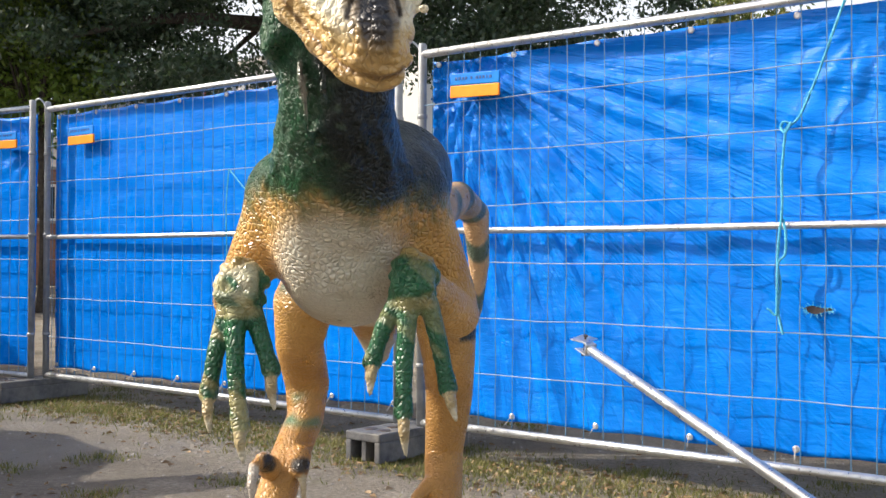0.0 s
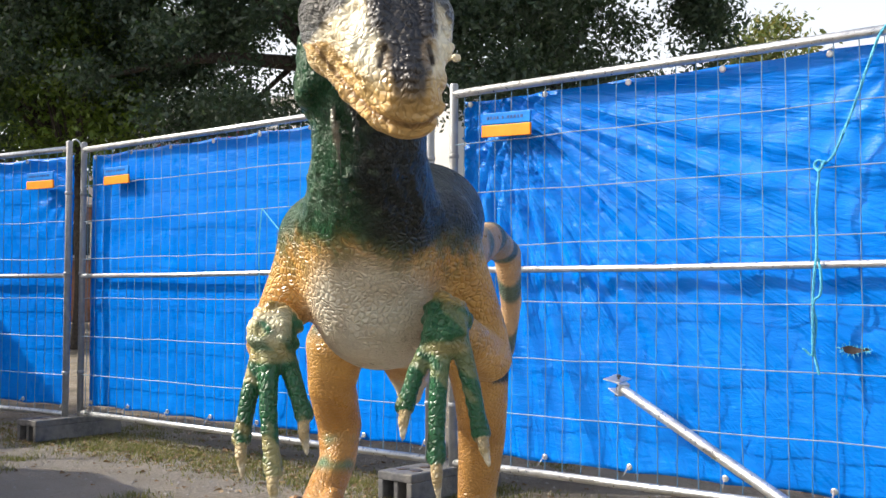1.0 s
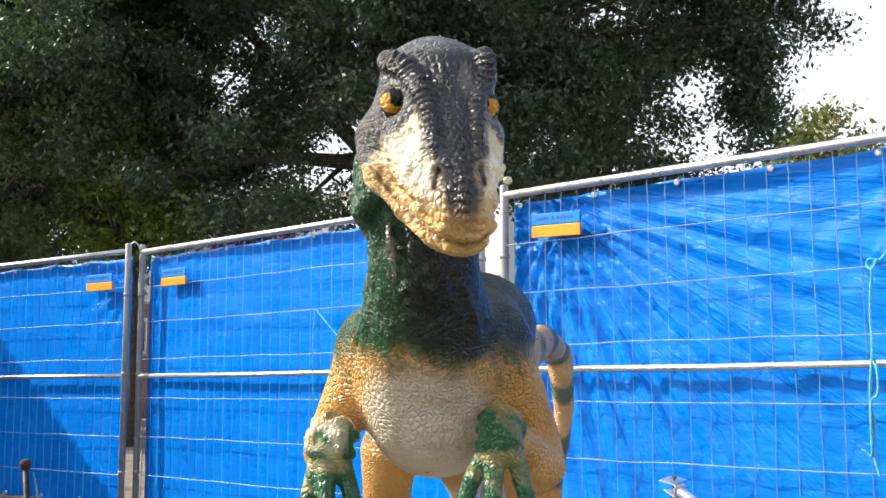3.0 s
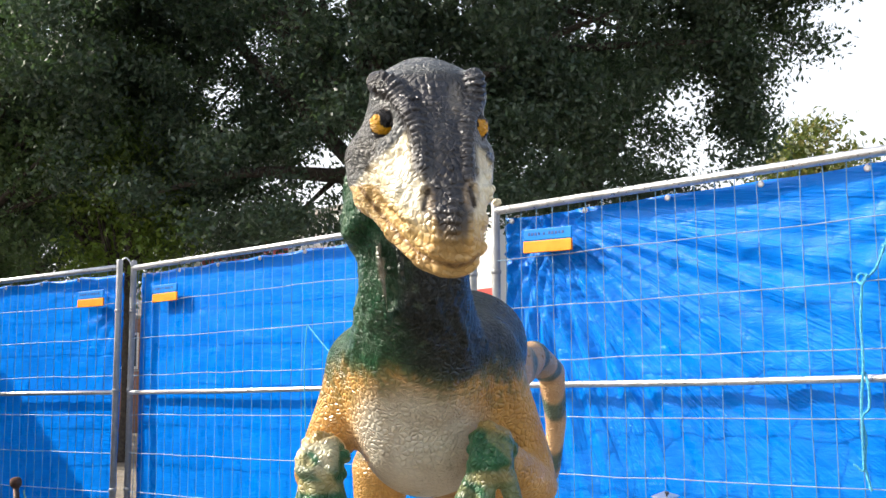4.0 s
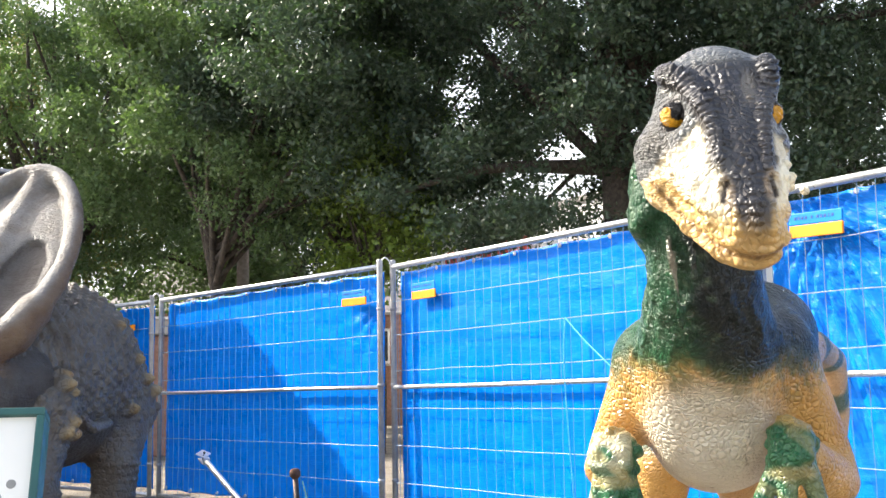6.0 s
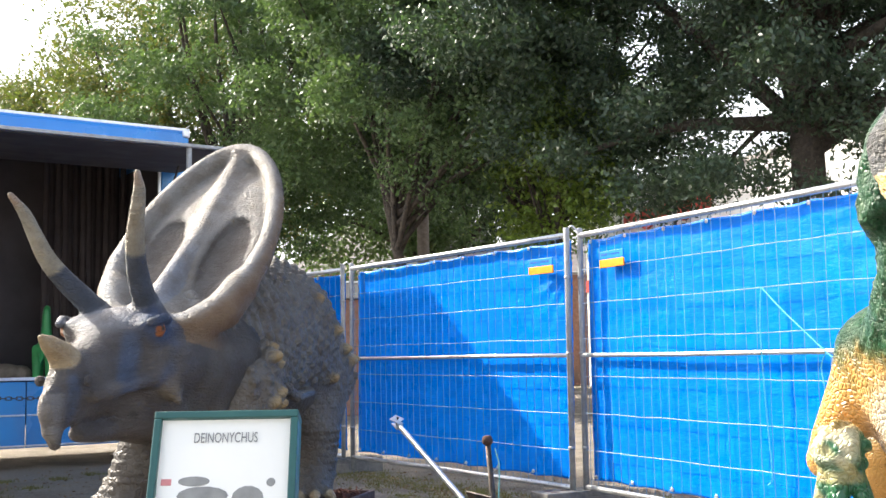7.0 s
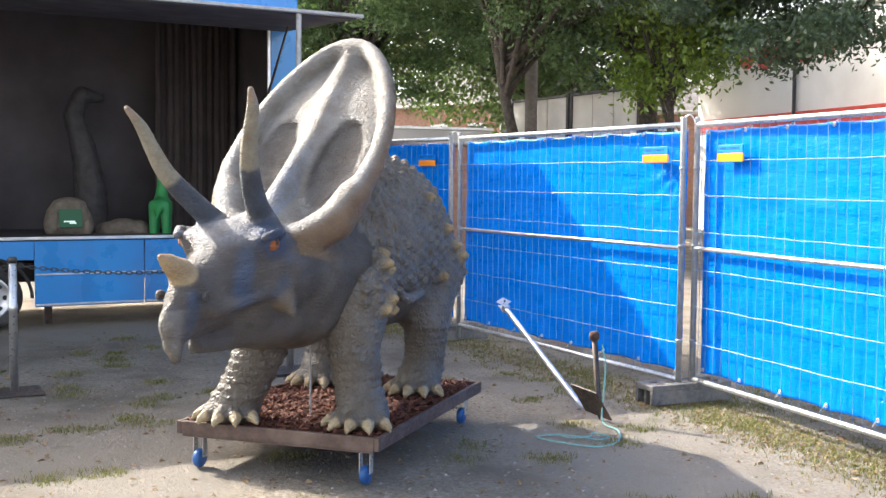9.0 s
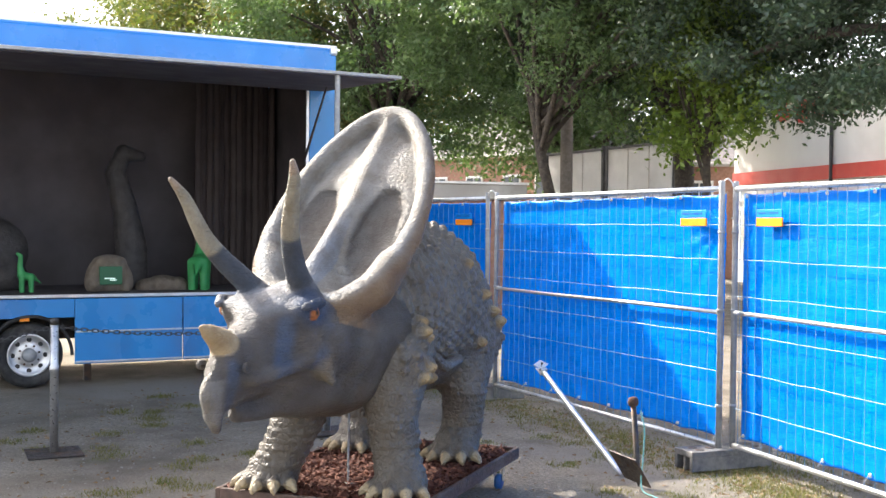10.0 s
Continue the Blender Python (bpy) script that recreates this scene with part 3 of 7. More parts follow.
def build_tarp(key, folds):
    """A taut sheet laced behind a panel, with folds, a scalloped lower hem and eyelets."""
    r = random.Random(ord(key))
    nx, nz = 150, 84
    ph = [r.uniform(0, 6.3) for _ in range(12)]
    verts = []
    for j in range(nz + 1):
        for i in range(nx + 1):
            u, w = i / nx, j / nz
            x = 0.056 + (PANEL - 0.112) * u
            hem = 0.012 * abs(math.sin(math.pi * u * 7)) * (1 - w) ** 4
            z = 0.205 + hem + 1.80 * w - 0.010 * abs(math.sin(math.pi * u * 7)) * w ** 6
            y = 0.058 + 0.010 * math.sin(2.1 * x + ph[0]) * math.sin(3.0 * w + ph[1])
            y += 0.0045 * noise.noise((x * 2.2, z * 9.0, ph[2])) + 0.0022 * noise.noise((x * 7.0, z * 22.0, ph[3]))
            y += 0.003 * math.sin(x * 26.8 + ph[4]) * (0.4 + 0.6 * noise.noise((x, z * 2, ph[5])))
            edge = min(w, 1 - w) * 1.8
            y += 0.006 * math.sin(u * math.pi * 14 + ph[6]) * math.exp(-edge * 9)
            for cx, cz, amp, freq, reach in folds:
                dx, dz = x - cx, z - cz
                d = math.hypot(dx, dz) + 0.02
                y += amp * math.sin(math.atan2(dz, dx) * freq + 1.3 * noise.noise((x * 1.5, z * 1.5, ph[7]))) * math.exp(-d / reach) * min(1, d * 5)
            verts.append((x, y, z))
    n = nx + 1
    faces = [(j * n + i, j * n + i + 1, (j + 1) * n + i + 1, (j + 1) * n + i) for j in range(nz) for i in range(nx)]
    root = thing("blue_tarpaulin", label="bright blue tarpaulin laced behind the mesh fence", category="tarpaulin", group="fence tarpaulins")
    sheet = share("sheet", raw_mesh("sheet", verts, faces, TARP_CREASED if key == "A" else TARP, True), root, Matrix())
    sm = sheet.modifiers.new("thickness", "SOLIDIFY")
    sm.thickness = 0.0015
    ring = bmesh.new()
    lathe([(0.007, -0.002), (0.015, -0.003), (0.015, 0.003), (0.007, 0.002)], 12, "Y", ring)
    loop = tube(spline([(0, 0.0, 0.010), (0.005, -0.024, -0.006), (0.002, -0.052, -0.036), (-0.005, -0.026, -0.024), (0, 0, 0.010)], 4), 0.0017, 5)
    eye = part("eyelet", ring, ALU, root, smooth=True)
    tie = part("cable_tie", loop, TIE, root)
    eye.matrix_local, tie.matrix_local = pose(0.1, 0.046, 0.235), pose(0.1, 0.044, 0.235)
    for k in range(1, 8):
        x = 0.1 + k * (PANEL - 0.2) / 7
        share("eyelet", eye.data, root, pose(x, 0.046, 0.235))
        share("cable_tie", tie.data, root, pose(x, 0.044, 0.235, 0, r.uniform(-25, 25), 0))
    for k in range(8):
        x = 0.1 + k * (PANEL - 0.2) / 7
        share("eyelet", eye.data, root, pose(x, 0.046, 1.985))
        share("cable_tie", tie.data, root, pose(x, 0.044, 1.985, 180, r.uniform(-25, 25), 0))
    if key == "A":  # a small tear
        bm = bmesh.new()
        n = 22
        ring = [(0.058 * math.cos(t) * (1 + 0.12 * math.sin(5 * t)), 0.013 * math.sin(t) * (1 + 0.5 * math.sin(3 * t + 1))) for t in (6.2832 * k / n for k in range(n))]
        bm.faces.new([bm.verts.new((x, 0, z)) for x, z in ring])
        hole = part("tear", bm, CURTAIN, root, "dark ragged tear in the sheet")
        hole.matrix_local = pose(2.08, 0.036, 0.80)
        fr_bm = bmesh.new()
        for x, z in ring:
            for q in range(2):
                a = r.uniform(0, 6.3)
                tube([(x, -0.002, z), (x * 1.12 + 0.010 * math.cos(a), -0.006, z * 1.5 + 0.010 * math.sin(a))], [0.0022, 0.0008], 4, bm=fr_bm)
        part("frayed_edge", fr_bm, ROPE, root, "pale frayed threads").matrix_local = pose(2.08, 0.036, 0.80)
    return root


def build_label():
    root = thing("name_plate", label="two-tone blue and orange plastic name plate on the fence", category="name plate", group="fence name plates")
    part("blue_plate", box(0.30, 0.012, 0.058, (0, 0, 0.031), 0.004), LABEL_BLUE, root)
    part("orange_plate", box(0.304, 0.014, 0.060, (0, 0, -0.030), 0.004), LABEL_ORANGE, root)
    x = -0.115
    for w in (0.016, 0.016, 0.016, 0.014, 0, 0.012, 0, 0.016, 0.016, 0.016, 0.008, 0.018):
        if w:
            part("letter_bar", box(w * 0.8, 0.002, 0.014, (x, -0.0068, 0.034), 0), INK, root)
        x += 0.021 if w else 0.012
    return root


def build_foot():
    """Recycled-plastic fence foot: body with arched end slots and post holes."""
    root = thing("base_block", label="dark grey recycled block foot holding the fence posts", category="fence foot", group="fence feet")
    w, l, h = 0.23, 0.70, 0.145
    bm = bmesh.new()
    box(w, l, 0.045, (0, 0, h - 0.0225), 0.008, bm=bm)
    for sx in (-1, 1):
        box(0.035, l - 0.002, h - 0.043, (sx * (w / 2 - 0.0185), 0, (h - 0.043) / 2), 0.006, bm=bm)
    box(0.03, l - 0.02, h - 0.043, (0, 0, (h - 0.043) / 2), 0.006, bm=bm)
    box(w - 0.06, 0.40, h - 0.043, (0, 0, (h - 0.043) / 2), 0.006, bm=bm)
    part("block", bm, RECYCLED, root)
    ring = lathe([(0.020, 0.0), (0.033, 0.0), (0.033, 0.004), (0.020, 0.004)], 14)
    me = part("post_hole", ring, STEEL_DARK, root).data
    root.children[-1].matrix_local = pose(-0.045, -0.24, h - 0.001)
    for x, y in ((0.045, -0.24), (-0.045, 0.24), (0.045, 0.24), (0.0, -0.12)):
        share("post_hole", me, root, pose(x, y, h - 0.001))
    return root


def build_clamp():
    root = thing("post_coupler", label="bent steel loop coupling two fence posts at the top", category="clamp", group="fence couplers")
    loop = spline([(-0.045, -0.02, 0.06), (-0.03, -0.02, 0.085), (0.0, 0.0, 0.115), (0.03, 0.02, 0.085), (0.045, 0.02, 0.055)], 5)
    part("wire_loop", tube(loop, 0.006, 7), GALV, root, smooth=True)
    part("pin", lathe([(0.010, -0.10), (0.010, 0.08), (0.016, 0.085), (0.016, 0.10)], 8, at=(-0.045, -0.03, 0)), GALV_DULL, root)
    return root


panel = build_panel()
label_plate = build_label()
FOLDS = {
    "A": [(0.20, 2.02, 0.016, 58, 2.6), (0.38, 2.0, 0.016, 34, 1.6), (2.3, 1.98, 0.008, 18, 0.6), (3.3, 0.3, 0.006, 16, 0.8)],
    "B": [(0.05, 1.98, 0.006, 16, 0.4), (3.45, 1.9, 0.006, 18, 0.5)],
    "C": [(3.4, 1.75, 0.010, 14, 0.35), (0.1, 1.9, 0.004, 14, 0.5)],
    "D": [(3.4, 1.8, 0.006, 14, 0.4)],
}
LABEL_AT = {"A": [0.385], "B": [0.475], "C": [3.17], "D": [3.05]}
for key, (x, y, a) in FENCE_RUN.items():
    m = pose(x, y, 0, 0, 0, a)
    fit = m @ Matrix.Diagonal((0.969 if key == "B" else 1, 1, 1, 1))  # one panel is a little shorter
    if key == "A":
        panel.matrix_basis = fit
    else:
        copy_thing(panel, fit)
    build_tarp(key, FOLDS[key]).matrix_basis = fit
    for lx in LABEL_AT[key]:
        mm = m @ pose(lx, -0.018, 1.825 if key != "A" else 1.85, 0, 2 if key == "A" else 0, 0)
        if key == "A":
            label_plate.matrix_basis = mm
        else:
            copy_thing(label_plate, mm)
foot = build_foot()
clamp = build_clamp()
JOINTS = [(-0.395, 5.59, -36.2, "A"), (-3.215, 7.585, -33, "B"), (-6.345, 9.235, -26, "C"), (2.6, 3.4, -36.3, "E")]
for i, (x, y, a, _) in enumerate(JOINTS):
    m = pose(x, y, -0.004, 0, 0, a)
    m2 = pose(x, y, 2.0, 0, 0, a)
    if i == 0:
        foot.matrix_basis = m
        clamp.matrix_basis = m2
    else:
        copy_thing(foot, m)
        if i < 3:
            copy_thing(clamp, m2)


# ---- ropes, braces, stake ----
def in_panel(key, x, y, z):
    a = FENCE_RUN[key]
    return (pose(a[0], a[1], 0, 0, 0, a[2]) @ Vector((x, y, z))).to_tuple()


def rope(name, strands, r, material, label, category="rope"):
    root = thing(name, label=label, category=category)
    for pts in strands:
        sp = spline(pts, 8)
        bm = bmesh.new()
        for ph in (0, 2.1, 4.2):  # three twisted yarns
            tube([p + Vector((math.cos(i * 0.9 + ph), math.sin(i * 0.9 + ph), 0.3 * math.sin(i * 0.9 + ph))) * r * 0.55 for i, p in enumerate(sp)], r * 0.62, 5, bm=bm)
        part("strand", bm, material, root)
    return root


PA = lambda x, y, z: in_panel("A", x + 0.11, y, z)
rope("tie_rope", [
    [PA(2.14, 0.0, 2.07), PA(2.10, -0.04, 2.0), PA(2.00, -0.03, 1.75), PA(1.92, -0.02, 1.58), PA(1.875, -0.012, 1.535)],
    [PA(1.875, -0.012, 1.535), PA(1.855, -0.03, 1.55), PA(1.835, -0.02, 1.53), PA(1.86, -0.035, 1.505), PA(1.875, -0.02, 1.545), PA(1.85, -0.01, 1.52)],
    [PA(1.86, -0.03, 1.52), PA(1.845, -0.03, 1.35), PA(1.85, -0.04, 1.2), PA(1.84, -0.045, 1.08), PA(1.83, -0.035, 0.98), PA(1.84, -0.03, 0.9), PA(1.83, -0.03, 0.80), PA(1.85, -0.03, 0.70)],
    [PA(1.85, -0.03, 1.16), PA(1.87, -0.05, 1.10), PA(1.865, -0.045, 1.02), PA(1.835, -0.04, 0.985), PA(1.83, -0.04, 0.9), PA(1.825, -0.035, 0.78), PA(1.80, -0.04, 0.795), PA(1.79, -0.04, 0.80)],
], 0.0055, ROPE, "turquoise twisted rope knotted to the fence wires")
PB = lambda x, y, z: in_panel("B", x, y, z)
rope("tie_rope", [
    [PB(2.02, -0.012, 1.525), PB(2.20, -0.02, 1.38), PB(2.38, -0.025, 1.25), PB(2.54, -0.03, 1.135), PB(2.60, -0.03, 1.10)],
    [PB(2.02, -0.012, 1.525), PB(2.02, -0.03, 1.3), PB(2.03, -0.03, 1.0), PB(2.04, -0.02, 0.7), PB(2.06, -0.02, 0.42), PB(2.02, -0.02, 0.36)],
    [PB(2.54, -0.03, 1.135), PB(2.50, -0.03, 1.05), PB(2.52, -0.03, 0.9), PB(2.49, -0.03, 0.72)],
], 0.0042, ROPE, "thin turquoise rope tied across the fence wires")


def build_brace(top, low, label):
    top, low = Vector(top), Vector(low)
    d = (low - top).normalized()
    m = Matrix.Translation(low) @ (-d).to_track_quat("Z", "Y").to_matrix().to_4x4()
    length = (low - top).length
    root = thing("brace_pole", m, label=label, category="brace pole", group="fence brace poles")
    part("tube", lathe([(0.010, 0.0), (0.021, 0.05), (0.0215, 0.06), (0.0215, length - 0.02), (0.019, length)], 14), GALV, root, smooth=True)
    br = bmesh.new()
    box(0.052, 0.006, 0.10, (0, 0.024, length + 0.02), 0.002, bm=br)
    box(0.052, 0.006, 0.10, (0, -0.024, length + 0.02), 0.002, bm=br)
    box(0.052, 0.054, 0.006, (0, 0, length - 0.03), 0.002, bm=br)
    box(0.11, 0.006, 0.08, (0.0, 0.028, length + 0.04), 0.002, rot=Euler((0.0, 0.6, 0)).to_matrix(), bm=br)
    part("end_bracket", br, GALV, root)
    part("bolt", lathe([(0.010, -0.045), (0.010, -0.036), (0.005, -0.035), (0.005, 0.04), (0.010, 0.041), (0.010, 0.05)], 8, "Y", at=(0, 0, length + 0.03)), STEEL_DARK, root)
    return root


build_brace((0.46, 4.80, 0.605), (1.45, 2.44, 0.0), "loose galvanised fence brace pole with a flat end bracket")
build_brace((-4.65, 7.39, 0.607), (-3.66, 6.80, 0.02), "galvanised fence brace pole leaning by the ground stake")


def build_stake():
    root = thing("ground_stake", pose(-3.42, 6.59, 0, 0, -5, 0), label="dark steel ground stake with a plate and rusty head", category="ground stake")
    part("shaft", lathe([(0.006, 0.0), (0.019, 0.05), (0.019, 0.54)], 12), STEEL_DARK, root, smooth=True)
    part("knob", lathe([(0.020, 0.535), (0.034, 0.55), (0.037, 0.575), (0.030, 0.597), (0.010, 0.604)], 14), RUST, root, smooth=True)
    plate = box(0.30, 0.012, 0.24, (-0.03, -0.05, 0.125), 0.003, rot=Euler((0.55, 0.12, -0.5)).to_matrix())
    part("plate", plate, STEEL_DARK, root)
    part("bolt", lathe([(0.016, -0.085), (0.016, -0.07)], 6, "Y", at=(-0.02, 0, 0.16)), RUST, root)
    return root


build_stake()
rope("cord_coil", [[(-3.40, 6.56, 0.52), (-3.36, 6.54, 0.40), (-3.35, 6.50, 0.2), (-3.33, 6.45, 0.02), (-3.15, 6.30, 0.012), (-3.02, 6.02, 0.012), (-3.06, 5.82, 0.012), (-3.25, 5.78, 0.012), (-3.48, 5.82, 0.012), (-3.44, 5.93, 0.012), (-3.28, 5.98, 0.016), (-3.14, 5.97, 0.016), (-3.12, 6.10, 0.014), (-3.24, 6.12, 0.016), (-3.20, 5.99, 0.024), (-3.30, 5.90, 0.02), (-3.42, 5.99, 0.012)]], 0.005, CORD, "faded green cord hanging from the stake and coiled on soil", "cord")


# ---- raptor statue ----
HR, HU, HW = np.array((0.9914, 0.1309, 0.0)), np.array((0.0184, -0.1397, 0.990)), np.array((0.1296, -0.9815, -0.1409))
H0 = np.array((-0.169, 1.702, 1.486))


def hp(x, y, w):
    """A place on the raptor's head: across, up and forward of its middle."""
    return H0 + x * HR + y * HU + w * HW


HEAD_ROT = np.stack([HR, HU, HW], 1)
BROW_L = [(-0.078, 0.143), (-0.053, 0.131), (-0.030, 0.098), (-0.012, 0.063), (-0.001, 0.034), (0.004, 0.003), (0.008, -0.030)]
BROW_R = [(0.097, 0.150), (0.100, 0.124), (0.093, 0.095), (0.084, 0.066), (0.080, 0.029), (0.080, -0.003), (0.081, -0.045)]
LIP = [(-0.112, -0.046), (-0.080, -0.088), (-0.035, -0.138), (-0.005, -0.164), (0.022, -0.181), (0.058, -0.188), (0.084, -0.182), (0.097, -0.170)]
NOSTRILS = ((0.0105, -0.076, -1), (0.087, -0.070, 1))
EYE_L, EYE_R = hp(-0.069, 0.064, -0.012), hp(0.101, 0.060, -0.052)


def flat(path, n):
    return [(p.x, p.y) for p in spline([(x, y, 0) for x, y in path], n)]


def raptor_head():
    s = Sculpt(H0 - 0.27, H0 + 0.25, 0.0030)

    def face(x, y, lift=0.0):
        """The place on the face at (x, y), seen from ahead."""
        w = np.arange(0.24, -0.2, -0.002)
        pts = H0 + x * HR + y * HU + w[:, None] * HW
        ix = np.clip(np.round((pts - s.lo) / s.cell).astype(int), 0, s.n - 1)
        inside = np.argmax(s.f[tuple(ix.T)] < 0)
        return hp(x, y, w[inside] + lift)

    # crown, brow bar, flaring jaw muscles
    s.ball(hp(0.002, 0.098, -0.120), (0.098, 0.100, 0.105), 0.03, HEAD_ROT)
    s.limb([(hp(-0.052, 0.126, -0.064), 0.033), (hp(0.082, 0.122, -0.066), 0.036)], 0.03)
    s.limb([(hp(0.014, 0.105, -0.075), 0.092, 0.075), (hp(0.006, 0.050, -0.080), 0.116, 0.080), (hp(-0.003, 0.006, -0.085), 0.139, 0.080), (hp(-0.002, -0.030, -0.080), 0.135, 0.070), (hp(0.004, -0.065, -0.050), 0.118, 0.060)], 0.03, HR)
    # upper and lower jaw
    s.limb([(hp(0.012, 0.045, -0.020), 0.090, 0.070), (hp(0.022, -0.015, 0.022), 0.100, 0.064), (hp(0.032, -0.065, 0.058), 0.090, 0.056), (hp(0.044, -0.112, 0.090), 0.072, 0.048), (hp(0.054, -0.144, 0.106), 0.054, 0.040), (hp(0.057, -0.160, 0.106), 0.044, 0.030)], 0.03, HR)
    s.limb([(hp(-0.004, -0.072, -0.045), 0.112, 0.040), (hp(0.020, -0.128, 0.020), 0.086, 0.038), (hp(0.042, -0.172, 0.066), 0.060, 0.032), (hp(0.052, -0.188, 0.082), 0.042, 0.022)], 0.014, HR)
    # raised roof of the snout
    s.limb([(hp(0.016, 0.120, -0.056), 0.066, 0.030), (hp(0.034, 0.055, 0.012), 0.050, 0.030), (hp(0.041, 0.0, 0.058), 0.040, 0.032), (hp(0.048, -0.055, 0.092), 0.034, 0.028), (hp(0.055, -0.110, 0.118), 0.027, 0.024), (hp(0.057, -0.140, 0.124), 0.024, 0.020)], 0.022, HR)
    # hollows under the brows
    s.ball(hp(-0.052, 0.028, 0.064), (0.030, 0.040, 0.030), 0.03, HEAD_ROT, cut=True)
    s.ball(hp(0.116, 0.024, 0.050), (0.022, 0.042, 0.028), 0.03, HEAD_ROT, cut=True)
    s.ball(hp(-0.074, 0.066, 0.024), (0.024, 0.026, 0.026), 0.02, HEAD_ROT, cut=True)
    s.ball(hp(0.116, 0.064, 0.014), (0.016, 0.026, 0.024), 0.02, HEAD_ROT, cut=True)
    # brow ridges: a bar crossed by overlapping horny plates
    for path, r0 in ((BROW_L, 0.0230), (BROW_R, 0.0210)):
        pts = [face(x, y, 0.010 * math.exp(-i / 22)) for i, (x, y) in enumerate(flat(path, 6))]
        s.limb([(p - 0.008 * HW, r0 * (0.88 - 0.009 * i)) for i, p in enumerate(pts)], 0.012)
        run = np.concatenate([[0], np.cumsum([np.linalg.norm(q - p) for p, q in zip(pts, pts[1:])])])
        for k, d in enumerate(np.arange(0.004, run[-1], 0.0135)):
            p = np.array([np.interp(d, run, [q[j] for q in pts]) for j in range(3)])
            q = np.array([np.interp(d + 0.005, run, [q[j] for q in pts]) for j in range(3)])
            al = (q - p) / (np.linalg.norm(q - p) + 1e-9)
            al = al - HW * (al @ HW)
            al /= np.linalg.norm(al)
            ac = np.cross(HW, al)
            r = r0 * (1 - 0.028 * k)
            s.ball(p + 0.007 * HW, (r, 0.0074, 0.0145 - 0.0004 * k), 0.0008, np.stack([ac, al, HW], 1))
    # scales between the ridges and down to the nose
    left, right = np.array(BROW_L)[::-1], np.array(BROW_R)[::-1]
    for i in range(26):
        y = 0.126 - 0.0108 * i
        x0 = np.interp(y, left[:, 1], left[:, 0]) + 0.018 if y > -0.03 else 0.028
        x1 = np.interp(y, right[:, 1], right[:, 0]) - 0.016 if y > -0.03 else 0.080 + 0.1 * (y + 0.03)
        n = max(2, int(round((x1 - x0) / 0.0128)))
        for k in range(n):
            x = x0 + (x1 - x0) * (k + 0.5 * (i % 2)) / n + 0.0018 * math.sin(7.3 * i + 3.1 * k)
            s.ball(face(x, y, -0.0022), (0.0070, 0.0058, 0.0052), 0.0012, HEAD_ROT)
    for i in range(5):  # broad plates over the tip
        s.ball(face(0.056, -0.082 - 0.0155 * i, -0.002), (0.016 - 0.001 * i, 0.0082, 0.0085), 0.002, HEAD_ROT)
        for dx in (-0.026, 0.024):
            s.ball(face(0.056 + dx, -0.100 - 0.0145 * i, -0.002), (0.0115, 0.0082, 0.0066), 0.002, HEAD_ROT)
    # eyes under heavy lids
    for e, sg in ((EYE_L, 1), (EYE_R, -1)):
        s.ball(e + 0.010 * HW, (0.023, 0.025, 0.022), 0.008, HEAD_ROT, cut=True)
        s.ball(e, 0.0215, 0.001)
        for k in range(12):
            an = 2 * math.pi * k / 12
            over = max(0.0, math.sin(an) * 0.8 + math.cos(an) * sg * 0.6)  # the upper inner lid droops
            s.ball(e + (0.0045 + 0.008 * over) * HW + (0.0215 - 0.005 * over) * (0.86 * math.cos(an) * HR + math.sin(an) * HU), 0.0056 + 0.0036 * over, 0.003)
    for x, y, sg in NOSTRILS:
        p = face(x, y)
        for k in range(15):  # raised rim round a slit
            an = math.pi * (-0.25 + 1.5 * k / 14)
            s.ball(face(x + 0.0115 * math.cos(an), y + 0.022 * math.sin(an), -0.002), 0.0058, 0.003)
        s.limb([(face(x - 0.003 * sg, y + 0.013, 0.002), 0.0042), (face(x + 0.002 * sg, y - 0.004, 0.002), 0.0052), (face(x + 0.004 * sg, y - 0.020, 0.003), 0.0030)], 0.003, cut=True)
    # lips: a row of small shields above and below the slit of the mouth
    lip = flat(LIP, 7)
    ps = [face(x, y) for x, y in lip]
    up = [face(x + 0.007, y + 0.014, -0.003) for x, y in lip]
    dn = [face(x - 0.003, y - 0.012, -0.003) for x, y in lip]
    for a, b in zip(up, dn):
        if min((a - H0) @ HW, (b - H0) @ HW) < -0.08:
            continue
        s.ball(a, 0.0092, 0.0022)
        s.ball(b, 0.0075, 0.0022)
    s.limb([(p + 0.002 * HW, 0.0038) for p in ps], 0.004, cut=True)
    rr = random.Random(5)
    for _ in range(150):  # loose scales over the pale cheeks
        x, y = rr.uniform(-0.10, 0.125), rr.uniform(-0.13, 0.02)
        if (x < -0.004 or x > 0.092) and y > -0.8 * (x + 0.17 if x < 0 else 0.1) - 0.03:
            s.ball(face(x, y, -0.0035), (0.0080, 0.0070, 0.0052), 0.003, HEAD_ROT)
    s.limb([((-0.225, 1.93, 1.53), 0.10), ((-0.233, 1.99, 1.46), 0.098)], 0.04)
    return s.skin()


